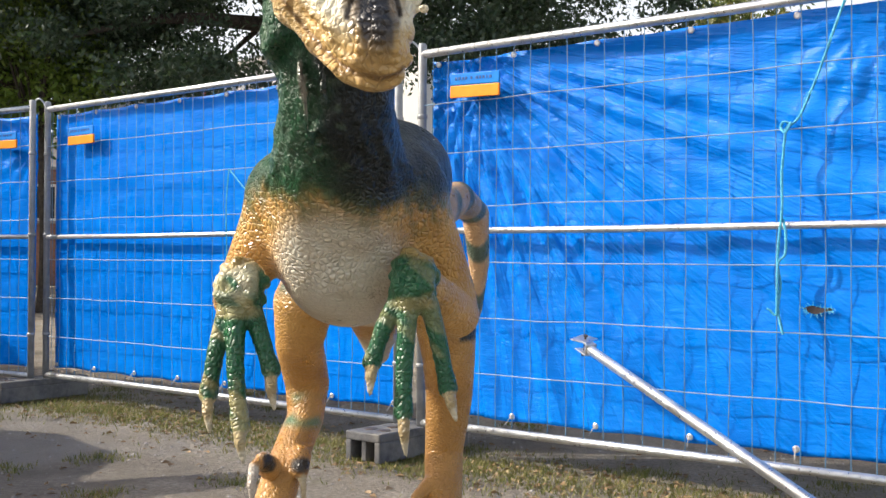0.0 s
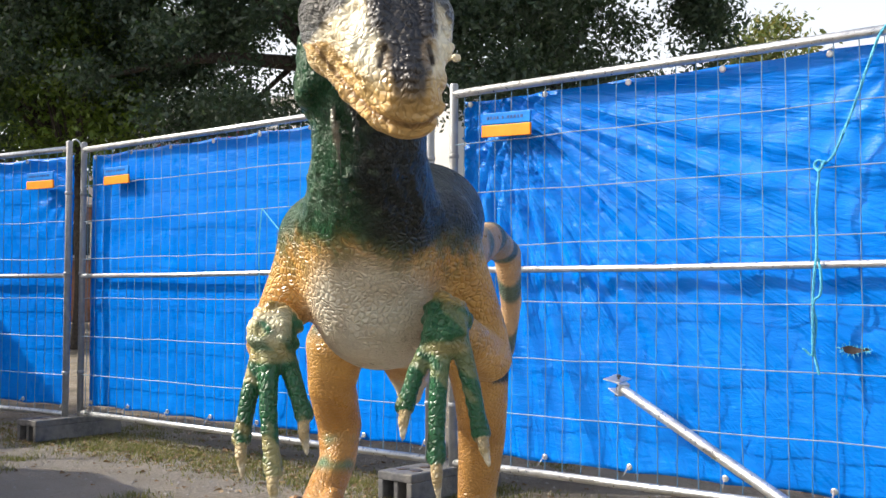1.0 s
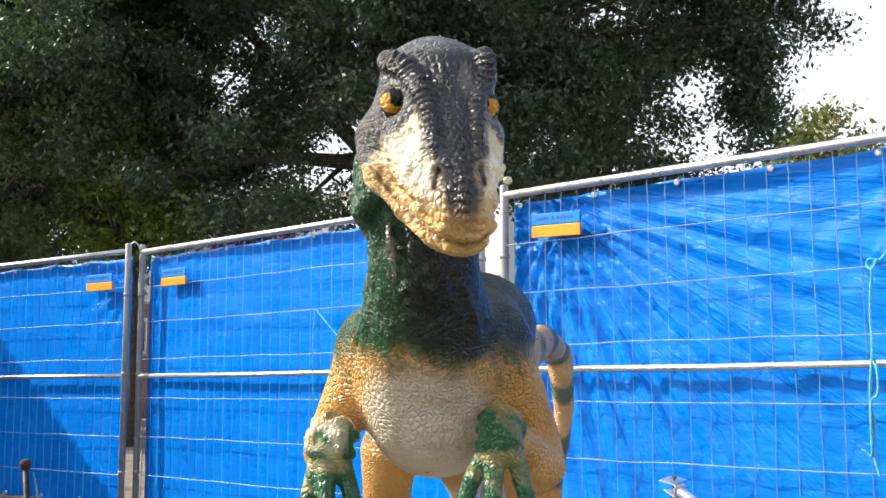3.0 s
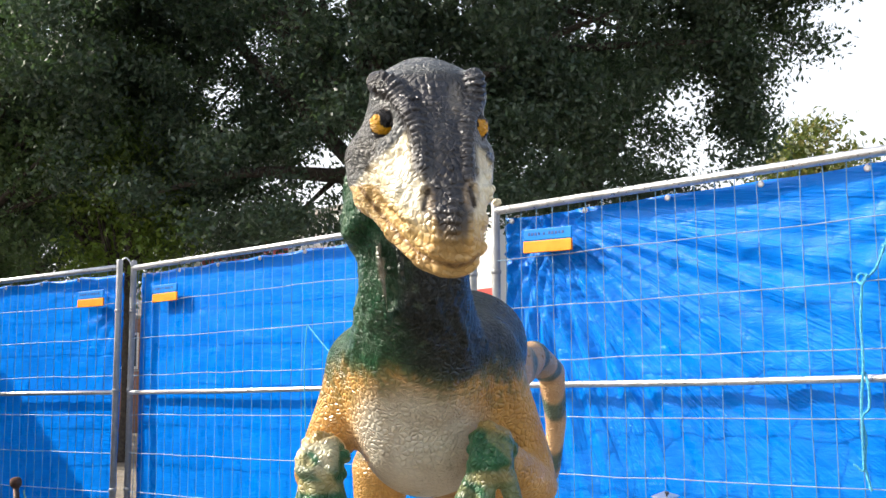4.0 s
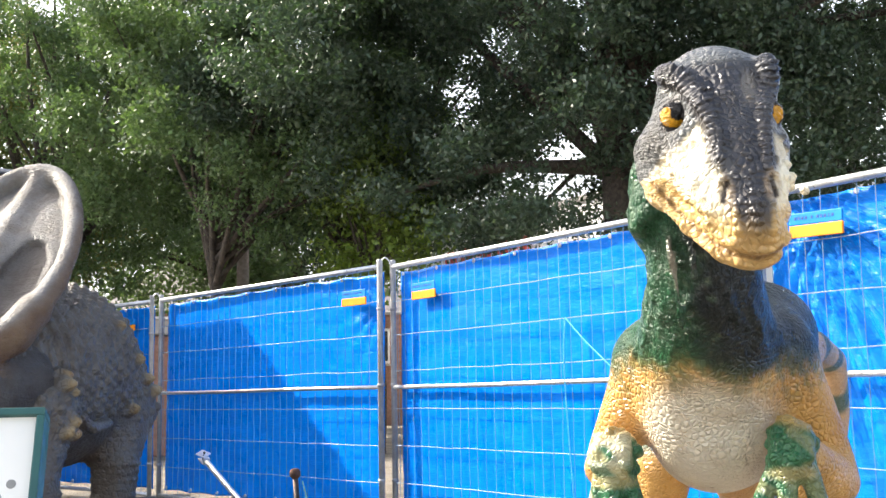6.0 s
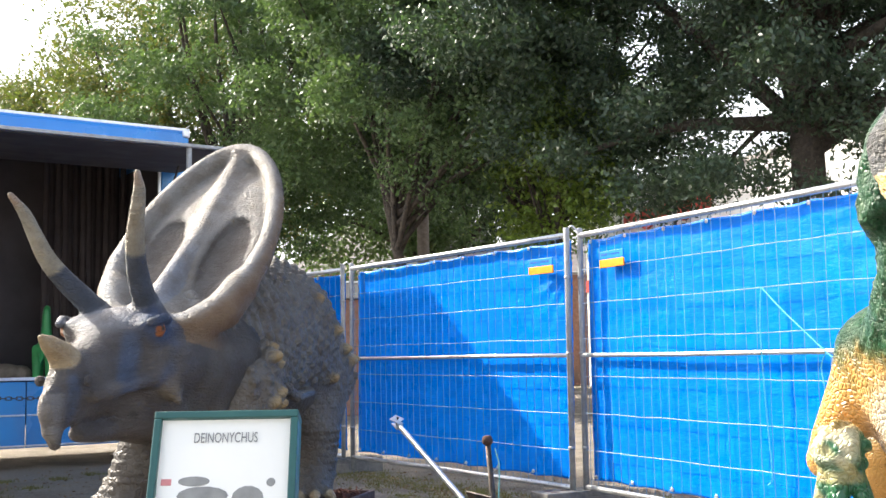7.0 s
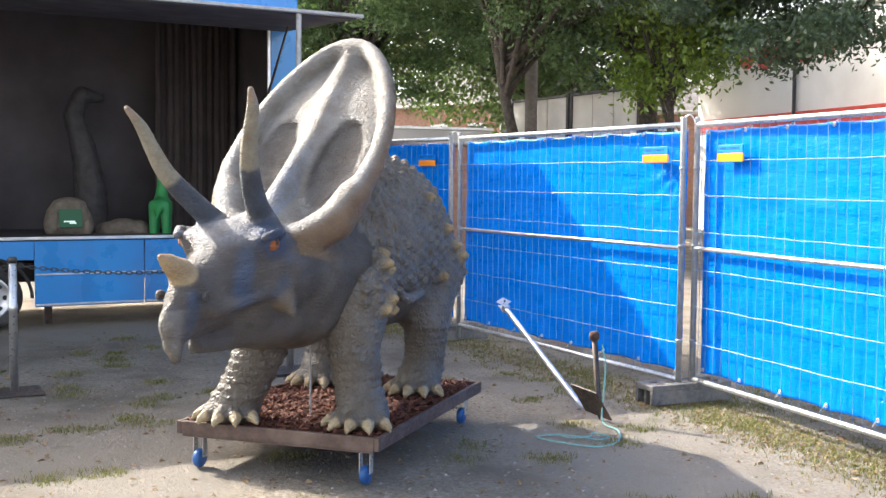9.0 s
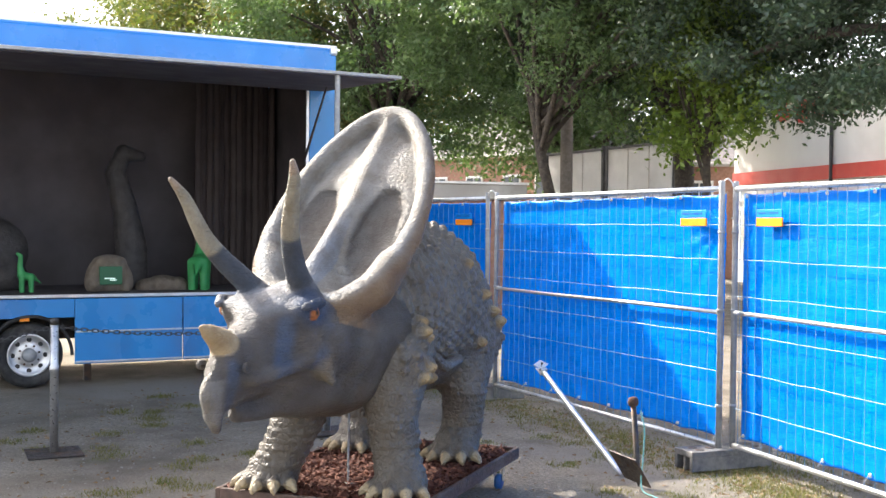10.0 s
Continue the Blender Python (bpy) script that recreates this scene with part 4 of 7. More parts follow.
HANDS = {
    "L": ((-0.458, 2.185, 0.935), [((-0.483, 2.157, 0.875), (-0.498, 2.135, 0.80), (-0.510, 2.127, 0.719), (-0.501, 2.098, 0.645)),
                                   ((-0.457, 2.138, 0.865), (-0.452, 2.112, 0.77), (-0.439, 2.101, 0.659), (-0.427, 2.083, 0.585)),
                                   ((-0.423, 2.160, 0.871), (-0.402, 2.140, 0.82), (-0.383, 2.134, 0.767), (-0.369, 2.105, 0.692))]),
    "R": ((-0.088, 2.19, 0.955), [((-0.121, 2.178, 0.908), (-0.150, 2.155, 0.85), (-0.170, 2.146, 0.785), (-0.172, 2.116, 0.722)),
                                  ((-0.099, 2.159, 0.885), (-0.103, 2.130, 0.79), (-0.104, 2.120, 0.690), (-0.097, 2.102, 0.604)),
                                  ((-0.056, 2.181, 0.896), (-0.034, 2.160, 0.82), (-0.016, 2.155, 0.733), (0.002, 2.127, 0.670))]),
}


def raptor_hand(key):
    wrist, fingers = HANDS[key]
    w = np.array(wrist)
    s = Sculpt(w + (-0.14, -0.16, -0.40), w + (0.14, 0.12, 0.10), 0.0046)
    s.limb([(w + (0, 0.05, 0.010), 0.044), (w + (0, 0.0, 0.004), 0.050), (w + (0, -0.02, -0.035), 0.043)], 0.02)
    rr = random.Random(key)
    for _ in range(34):  # knobbly plates over the back of the wrist
        an, up = rr.uniform(2.9, 6.6), rr.uniform(-0.05, 0.045)
        hit = s.reach(w + (0, 0, up), (math.cos(an), math.sin(an), 0.35), 0.12)
        if hit is not None:
            s.ball(hit - 0.004 * np.array((math.cos(an), math.sin(an), 0)), rr.uniform(0.009, 0.014), 0.004)
    for dx in (-0.026, 0.0, 0.026):
        s.limb([(w + (dx, -0.022, 0.026), 0.014), (w + (dx * 1.2, -0.045, -0.02), 0.016)], 0.010)
    for fi, (a, b, c, tip) in enumerate(fingers):
        a, b, c, tip = map(np.array, (a, b, c, tip))
        s.limb([(w * 0.6 + a * 0.4, 0.026), (a, 0.021), (b, 0.0185), (c, 0.0165)], 0.012)
        for t in (0.15, 0.33, 0.5, 0.66, 0.82):  # knuckle rings and creases
            p = a + (c - a) * t
            s.ball(p + (0, -0.010, 0), (0.017, 0.012, 0.008), 0.006)
        s.limb([(c + (c - b) * 0.10, 0.021), (c - (c - b) * 0.12, 0.0195)], 0.004)
        mid = (c * 0.45 + tip * 0.55) + np.array((0, -0.014, 0.0))
        s.limb([(c, 0.0145), (mid, 0.0120), (tip + 0.10 * (tip - c), 0.0045)], 0.002)
    return s.skin()


def raptor_body():
    s = Sculpt((-0.80, 1.78, -0.03), (0.22, 4.38, 1.62), 0.0105)
    side = (0.995, 0.07, 0.0)
    s.limb([((-0.240, 1.99, 1.52), 0.116), ((-0.236, 2.02, 1.40), 0.112), ((-0.234, 2.07, 1.29), 0.114), ((-0.250, 2.20, 1.18), 0.146), ((-0.262, 2.34, 1.10), 0.170)], 0.04)
    s.limb([((-0.262, 2.36, 1.08), 0.172, 0.180), ((-0.245, 2.60, 1.10), 0.185, 0.200), ((-0.240, 2.90, 1.09), 0.175, 0.185), ((-0.245, 3.25, 1.05), 0.165, 0.160), ((-0.17, 3.6, 1.14), 0.082, 0.090),
            ((-0.075, 3.88, 1.215), 0.060), ((-0.015, 4.05, 1.165), 0.052), ((-0.002, 4.12, 0.98), 0.040), ((-0.018, 4.17, 0.80), 0.028), ((-0.040, 4.2, 0.70), 0.014)], 0.05, side)
    s.ball((-0.180, 2.58, 1.200), (0.150, 0.25, 0.135), 0.06)
    s.ball((-0.270, 2.50, 0.965), (0.150, 0.26, 0.135), 0.06)
    s.ball((-0.380, 2.33, 1.150), (0.090, 0.10, 0.085), 0.06)
    s.ball((-0.135, 2.35, 1.165), (0.095, 0.10, 0.090), 0.06)
    rr = random.Random(9)
    # loose skin bunched behind the jaw
    s.limb([((-0.325, 1.935, 1.452), 0.028), ((-0.350, 1.965, 1.425), 0.024), ((-0.343, 2.01, 1.40), 0.022)], 0.014)
    s.limb([((-0.320, 1.925, 1.420), 0.022), ((-0.352, 1.96, 1.395), 0.018), ((-0.340, 2.02, 1.37), 0.018)], 0.012)
    s.limb([((-0.338, 1.945, 1.500), 0.022), ((-0.350, 1.97, 1.47), 0.020)], 0.02)
    # strips of peeling paint hanging from the throat
    for pts in (((-0.292, 1.925, 1.375), (-0.283, 1.915, 1.34), (-0.279, 1.925, 1.30)), ((-0.278, 1.925, 1.29), (-0.272, 1.93, 1.24), (-0.270, 1.96, 1.195)), ((-0.250, 1.905, 1.375), (-0.240, 1.905, 1.34), (-0.238, 1.915, 1.285))):
        s.limb([(p, 0.0075) for p in pts], 0.006)
    for _ in range(60):  # bark-like ridges of old paint down the neck
        a, z0 = rr.uniform(2.5, 6.3), rr.uniform(1.16, 1.44)
        ln = rr.uniform(0.04, 0.13)
        pts = []
        for k in range(4):
            z = z0 - ln * k / 3
            cy = np.interp(z, [1.10, 1.18, 1.29, 1.40, 1.52], [2.34, 2.20, 2.07, 2.02, 1.99])
            aa = a + rr.uniform(-0.06, 0.06)
            hit = s.reach((-0.235, cy, z), (math.cos(aa), math.sin(aa), 0), 0.3)
            if hit is not None:
                pts.append((hit, 0.0062))
        s.limb(pts, 0.007)
    s.limb([((-0.297, 3.15, 0.88), 0.10), ((-0.297, 3.31, 0.76), 0.062), ((-0.30, 3.34, 0.70), 0.04)], 0.06)
    # arms
    s.limb([((-0.405, 2.35, 1.13), 0.080), ((-0.450, 2.36, 1.04), 0.064), ((-0.498, 2.37, 0.94), 0.054), ((-0.515, 2.35, 0.895), 0.046), ((-0.490, 2.25, 0.915), 0.044), ((-0.460, 2.19, 0.930), 0.040)], 0.035)
    s.limb([((-0.115, 2.37, 1.13), 0.086), ((-0.070, 2.39, 1.03), 0.070), ((-0.030, 2.42, 0.92), 0.062), ((-0.012, 2.43, 0.865), 0.056), ((-0.045, 2.30, 0.905), 0.048), ((-0.086, 2.20, 0.950), 0.042)], 0.035)
    # legs
    s.limb([((-0.41, 3.16, 1.00), 0.120), ((-0.495, 3.13, 0.86), 0.092), ((-0.515, 3.16, 0.74), 0.072), ((-0.506, 3.25, 0.61), 0.068), ((-0.503, 3.21, 0.51), 0.055), ((-0.545, 3.06, 0.36), 0.056), ((-0.565, 2.97, 0.24), 0.06), ((-0.575, 2.95, 0.10), 0.058), ((-0.575, 2.94, 0.04), 0.06)], 0.05)
    s.limb([((-0.15, 3.20, 0.98), 0.118), ((-0.078, 3.17, 0.83), 0.096), ((-0.068, 3.2, 0.70), 0.080), ((-0.070, 3.28, 0.575), 0.072), ((-0.088, 3.33, 0.40), 0.060), ((-0.088, 3.29, 0.24), 0.058), ((-0.090, 3.25, 0.10), 0.058), ((-0.09, 3.22, 0.04), 0.06)], 0.05)
    for cx, cy in ((-0.575, 2.92), (-0.09, 3.2)):  # toes on the soil
        for dx in (-0.09, 0.0, 0.08):
            s.limb([((cx, cy, 0.06), 0.05), ((cx + dx * 0.6, cy - 0.10, 0.05), 0.04), ((cx + dx, cy - 0.20, 0.032), 0.03)], 0.03)
            s.limb([((cx + dx, cy - 0.20, 0.035), 0.018), ((cx + dx * 1.1, cy - 0.27, 0.012), 0.006)], 0.004)
    # raised sickle claw and dew claw of the forward foot
    s.limb([((-0.565, 2.98, 0.40), 0.035), ((-0.572, 2.935, 0.425), 0.026)], 0.012)
    s.limb([((-0.572, 2.93, 0.425), 0.020), ((-0.586, 2.89, 0.42), 0.017), ((-0.590, 2.865, 0.37), 0.013), ((-0.585, 2.87, 0.30), 0.005)], 0.004)
    s.limb([((-0.49, 3.05, 0.42), 0.034), ((-0.482, 3.02, 0.385), 0.024)], 0.012)
    s.limb([((-0.482, 3.02, 0.385), 0.014), ((-0.470, 3.0, 0.34), 0.011), ((-0.468, 3.0, 0.28), 0.004)], 0.004)
    s.limb([((-0.13, 3.27, 0.30), 0.026), ((-0.165, 3.22, 0.27), 0.018), ((-0.18, 3.2, 0.22), 0.008)], 0.01)
    return s.skin()


def raptor_colour(p, which):
    w1, w2 = wobble(p, 9, 1), wobble(p, 26, 2)
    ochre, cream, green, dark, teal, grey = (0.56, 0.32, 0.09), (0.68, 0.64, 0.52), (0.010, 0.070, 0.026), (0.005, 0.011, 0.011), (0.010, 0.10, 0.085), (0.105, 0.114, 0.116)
    rgb = np.tile(np.array(ochre), (len(p), 1)) * (1 + 0.12 * w1)[:, None]
    x, y, z = p.T
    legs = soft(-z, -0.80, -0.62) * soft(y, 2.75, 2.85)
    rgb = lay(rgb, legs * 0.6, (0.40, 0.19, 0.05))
    # white breast and belly
    belly = near(p, (-0.258, 2.28, 0.975), (0.145, 0.30, 0.135), 0.30) + near(p, (-0.285, 2.65, 0.84), (0.13, 0.55, 0.12), 0.3)
    rgb = lay(rgb, belly * (y < 3.1), cream)
    rgb = lay(rgb, near(p, (-0.297, 3.32, 0.70), (0.09, 0.12, 0.16), 0.3), (0.62, 0.58, 0.45))
    # stripes on the flank and tail
    for k in range(9):
        yc = 2.62 + 0.19 * k
        rgb = lay(rgb, (1 - soft(np.abs(y - yc + 0.25 * (z - 1.05) + 0.02 * w1), 0.022, 0.05)) * soft(np.abs(x + 0.27 - 0.1 * (y > 3.6)), 0.07, 0.13) * soft(z, 0.86, 0.93) * (y > 2.5), teal)
    rgb = lay(rgb, (1 - soft(np.abs(z - 0.77 - 0.04 * (x + 0.05)), 0.014, 0.026)) * (x > -0.03) * (y > 2.9), (0.02, 0.03, 0.025))
    for c in ((-0.008, 2.43, 1.03), (0.018, 2.44, 0.95), (0.030, 2.45, 0.885), (-0.035, 2.44, 1.09)):
        rgb = lay(rgb, near(p, c, (0.05, 0.035, 0.024), 0.4) * (which == 0), teal)
    for c in ((-0.47, 2.40, 1.06), (-0.53, 2.40, 0.96)):
        rgb = lay(rgb, near(p, c, (0.035, 0.03, 0.03), 0.4) * (which == 0), (0.03, 0.20, 0.05))
    rgb = lay(rgb, soft(y, 3.5, 3.75) * 0.7, (0.60, 0.40, 0.24))
    rgb = lay(rgb, soft(y, 3.5, 3.65) * (1 - soft(np.abs(np.mod(y + 0.35 * (1.2 - z), 0.14) - 0.07), 0.018, 0.034)) * soft(x + 0.10 + 0.25 * (y - 3.8), -0.02, 0.03) * 0.85, teal)
    # speckle of overspray where the green fades into the breast
    fade = soft(z + 0.020 * w2 + 0.012 * w1 - 0.05 * (y - 2.2), 1.02, 1.13) * (y < 2.6)
    rgb = lay(rgb, fade * soft(wobble(p, 120, 12) + 0.9 * fade - 0.2, 0.0, 0.9) * 0.75, (0.07, 0.13, 0.05))
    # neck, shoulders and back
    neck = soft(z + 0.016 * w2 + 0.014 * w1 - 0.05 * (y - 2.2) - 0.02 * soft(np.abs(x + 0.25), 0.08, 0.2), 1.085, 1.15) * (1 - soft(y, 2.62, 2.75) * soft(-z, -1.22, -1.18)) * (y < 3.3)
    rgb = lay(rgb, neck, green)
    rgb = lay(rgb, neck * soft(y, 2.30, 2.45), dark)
    # shade painted in: the neck's side away from the sun goes near-black
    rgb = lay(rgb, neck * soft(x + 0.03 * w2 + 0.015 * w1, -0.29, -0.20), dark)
    rgb = lay(rgb, neck * soft(wobble(p, 90, 8), 0.55, 0.95) * 0.4 * (x < -0.2), (0.16, 0.24, 0.15))
    # flaking paint runs on the throat
    rgb = lay(rgb, near_line(p, [(-0.285, 1.91, 1.36), (-0.270, 1.925, 1.27), (-0.275, 1.96, 1.20)], 0.006), (0.42, 0.40, 0.33))
    rgb = lay(rgb, near_line(p, [(-0.245, 1.91, 1.37), (-0.235, 1.91, 1.33), (-0.242, 1.92, 1.29)], 0.005), (0.34, 0.33, 0.28))
    # hands
    for key in HANDS:
        w, fingers = HANDS[key]
        hand = (which == (2 if key == "L" else 3)) * (1 - soft(z - w[2] + 1.3 * (y - w[1]) + 0.014 * w2, 0.030, 0.062))
        rgb = lay(rgb, hand, (0.014, 0.10, 0.038))
        rgb = lay(rgb, hand * soft(wobble(p, 48, 6), 0.15, 0.7) * 0.75 * (1.0 if key == "L" else 0.45), (0.42, 0.36, 0.16))
        rgb = lay(rgb, hand * soft(z - w[2] + 0.012 * w2, 0.022, 0.045) * 0.8, (0.46, 0.31, 0.10))
        rgb = lay(rgb, hand * (key == "L") * near(p, np.array(w) + (-0.01, -0.03, 0.015), (0.07, 0.06, 0.045), 0.5) * soft(wobble(p, 60, 14), -0.5, 0.2) * 0.7, (0.60, 0.53, 0.36))
        rgb = lay(rgb, hand * near(p, np.array(w) + (0, -0.05, -0.055), (0.055, 0.04, 0.014), 0.4) * 0.55, (0.45, 0.36, 0.16))
        for a, b, c, tip in fingers:
            c, tip = np.array(c), np.array(tip)
            rgb = lay(rgb, near_line(p, [c * 0.92 + tip * 0.08, (c * 0.45 + tip * 0.55) + np.array((0, -0.014, 0)), tip + (tip - c) * 0.15], 0.018, 0.1) * ((p - c) @ (tip - c) > 0.30 * ((tip - c) @ (tip - c))), (0.42, 0.33, 0.17))
            rgb = lay(rgb, near(p, tip, (0.014, 0.02, 0.022), 0.3), (0.66, 0.60, 0.44))
    rgb = lay(rgb, near(p, (-0.51, 3.20, 0.53), (0.09, 0.10, 0.055), 0.35) * soft(w2, -0.4, 0.4), (0.05, 0.17, 0.09))
    rgb = lay(rgb, near_line(p, [(-0.589, 2.88, 0.41), (-0.590, 2.865, 0.37), (-0.585, 2.87, 0.29)], 0.018, 0.15), (0.60, 0.56, 0.50))
    rgb = lay(rgb, near(p, (-0.560, 2.93, 0.42), (0.035, 0.03, 0.03), 0.2) * (x > -0.578), (0.02, 0.018, 0.016))
    rgb = lay(rgb, near_line(p, [(-0.475, 3.01, 0.36), (-0.468, 3.0, 0.28)], 0.018, 0.15), (0.55, 0.47, 0.30))
    rgb = lay(rgb, near(p, (-0.482, 3.02, 0.40), (0.03, 0.035, 0.025), 0.2), (0.03, 0.025, 0.02))
    # head
    q = (p - H0) @ HEAD_ROT
    hx, hy, hw = q.T
    head = (which == 1) * soft(hw - 0.62 * np.maximum(-hy - 0.03, 0), -0.165, -0.145)
    rgb = lay(rgb, head, grey)
    flank = soft(hw, -0.085, -0.055)
    bl, br_ = np.array(BROW_L)[::-1], np.array(BROW_R)[::-1]
    inner_l = np.where(hy > -0.03, np.interp(hy, bl[:, 1], bl[:, 0]) - 0.010, 0.010 + 0.10 * (-0.03 - hy))
    inner_r = np.where(hy > -0.045, np.interp(hy, br_[:, 1], br_[:, 0]) + 0.010, 0.086)
    left = soft(inner_l - hx, 0.0, 0.012) * soft(0.062 + 0.98 * (hx + 0.018) - hy + 0.006 * w2, 0.0, 0.020)
    right = soft(hx - inner_r, 0.0, 0.008) * soft(0.034 - 0.9 * (hx - 0.095) - hy + 0.004 * w2, 0.0, 0.016)
    rgb = lay(rgb, head * flank * np.maximum(left, right), (0.80, 0.73, 0.53))
    nose = soft(-hy + 0.25 * np.abs(hx - 0.05) + 0.012 * w2, 0.085, 0.150)
    rgb = lay(rgb, head * flank * nose * 0.92, (0.60, 0.40, 0.14))
    q2 = np.stack([hx, hy, 0 * hx], 1)
    line = lambda path: [(x, y, 0) for x, y in path]
    ahead = soft(hw, -0.09, -0.05)
    rgb = lay(rgb, head * near_line(q2, line(LIP), 0.026, 0.35) * (hy < -0.045) * flank, (0.60, 0.40, 0.15))
    roof = soft(hx - inner_l, 0.0, 0.012) * soft(inner_r - hx, 0.0, 0.010) * soft(-hy, -0.165, -0.145)
    taper = 1 - soft(np.abs(hx - 0.057) - 0.036 + 0.22 * np.maximum(-hy - 0.06, 0), 0.0, 0.012) * soft(-hy, 0.03, 0.06)
    ridge = roof * taper * (1 - 0.85 * soft(-hy + 0.010 * w2, 0.115, 0.165))
    ridge = np.maximum(ridge, np.maximum(near_line(q2, line(BROW_L), 0.022, 0.25), near_line(q2, line(BROW_R), 0.020, 0.25)) * soft(hy, -0.06, -0.03))
    rgb = lay(rgb, head * ahead * ridge * (0.90 + 0.10 * np.tanh(w2)), (0.026, 0.026, 0.032))
    rgb = lay(rgb, head * ahead * near(q2, (0.062, 0.105, 0), (0.012, 0.030, 1), 0.6) * 0.5, (0.28, 0.25, 0.20))
    rgb = lay(rgb, head * ahead * near_line(q2, line(LIP), 0.0036, 0.5) * 0.7, (0.16, 0.085, 0.035))
    for x0, y0, sg in NOSTRILS:
        rgb = lay(rgb, head * ahead * near(q2, (x0, y0, 0), (0.015, 0.026, 1), 0.3) * 0.55, (0.40, 0.30, 0.19))
        rgb = lay(rgb, head * near_line(q2, [(x0 - 0.003 * sg, y0 + 0.012, 0), (x0 + 0.002 * sg, y0 - 0.004, 0), (x0 + 0.004 * sg, y0 - 0.017, 0)], 0.0042, 0.4) * ahead * 0.9, (0.02, 0.014, 0.012))
    for e, sg in ((EYE_L, 1), (EYE_R, -1)):
        c = e
        eye = (np.linalg.norm(p - c, axis=1) < 0.0228) & (which == 1)
        rgb[eye] = (0.78, 0.40, 0.01)
        pup = c + 0.0215 * (0.84 * HW + 0.42 * sg * HR + 0.20 * HU)
        rgb[eye & (np.linalg.norm(p - pup, axis=1) < 0.0135)] = (0.006, 0.006, 0.006)
        ring = (np.linalg.norm(p - c, axis=1) < 0.031) & ~eye & (which == 1)
        rgb[ring] = (0.02, 0.02, 0.022)
    return np.clip(rgb, 0.004, 0.85)


def raptor_relief(p, which):
    """Bark on the neck, fine wrinkles on temples and shoulders, coarse scales on the breast."""
    x, y, z = p.T
    bark = (which == 0) * soft(z, 1.12, 1.18) * (1 - soft(y, 2.18, 2.28))
    hx, hy, hw = ((p - H0) @ HEAD_ROT).T
    temple = (which == 1) * np.maximum(1 - soft(hx, -0.075, -0.045), soft(hy, 0.14, 0.155)) * (1 - soft(hw, 0.0, 0.03))
    shoulder = (which == 0) * soft(z, 1.10, 1.16) * soft(y, 2.18, 2.28) * 0.8
    scales = (which == 0) * soft(-z, -1.15, -1.08) * soft(z, 0.80, 0.95) * (y < 2.7)
    return np.stack([bark, np.maximum(temple, shoulder), scales], 1)


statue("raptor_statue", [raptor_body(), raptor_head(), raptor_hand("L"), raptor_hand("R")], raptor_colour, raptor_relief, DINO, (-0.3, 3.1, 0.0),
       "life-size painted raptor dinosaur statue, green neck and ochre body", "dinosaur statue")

# ---- horned dinosaur on its cart ----
TORO_O = np.array((-4.4, 5.0, 0.0))
TORO_HEADING = math.degrees(math.atan2(-0.968, 0.25))
TORO_M = pose(-4.4, 5.0, 0, 0, 0, TORO_HEADING)  # x ahead, y to its left
FR_U, FR_N = np.array((-0.69, 0.0, 0.724)), np.array((0.724, 0.0, 0.69))
FR_C = np.array((0.42, 0.02, 1.86))


def fr(a, b, n=0.0):
    """A place on the frill: across, up its slope and off its face."""
    return FR_C + np.array((0, a, 0)) + b * FR_U + n * FR_N


def rim(t):
    """The egg-shaped edge of the frill."""
    a, b = math.cos(t), math.sin(t)
    return 0.425 * a * (1 - 0.20 * b), 0.78 * b


HORNS = [
    [(1.06, 0.070, 1.34), (1.13, 0.044, 1.48), (1.20, 0.048, 1.61), (1.28, 0.082, 1.74), (1.35, 0.130, 1.86), (1.41, 0.175, 1.96), (1.46, 0.190, 2.045)],
    [(1.04, -0.190, 1.32), (1.13, -0.262, 1.44), (1.23, -0.338, 1.555), (1.31, -0.385, 1.655), (1.385, -0.405, 1.765), (1.455, -0.420, 1.87), (1.52, -0.460, 1.96)],
]


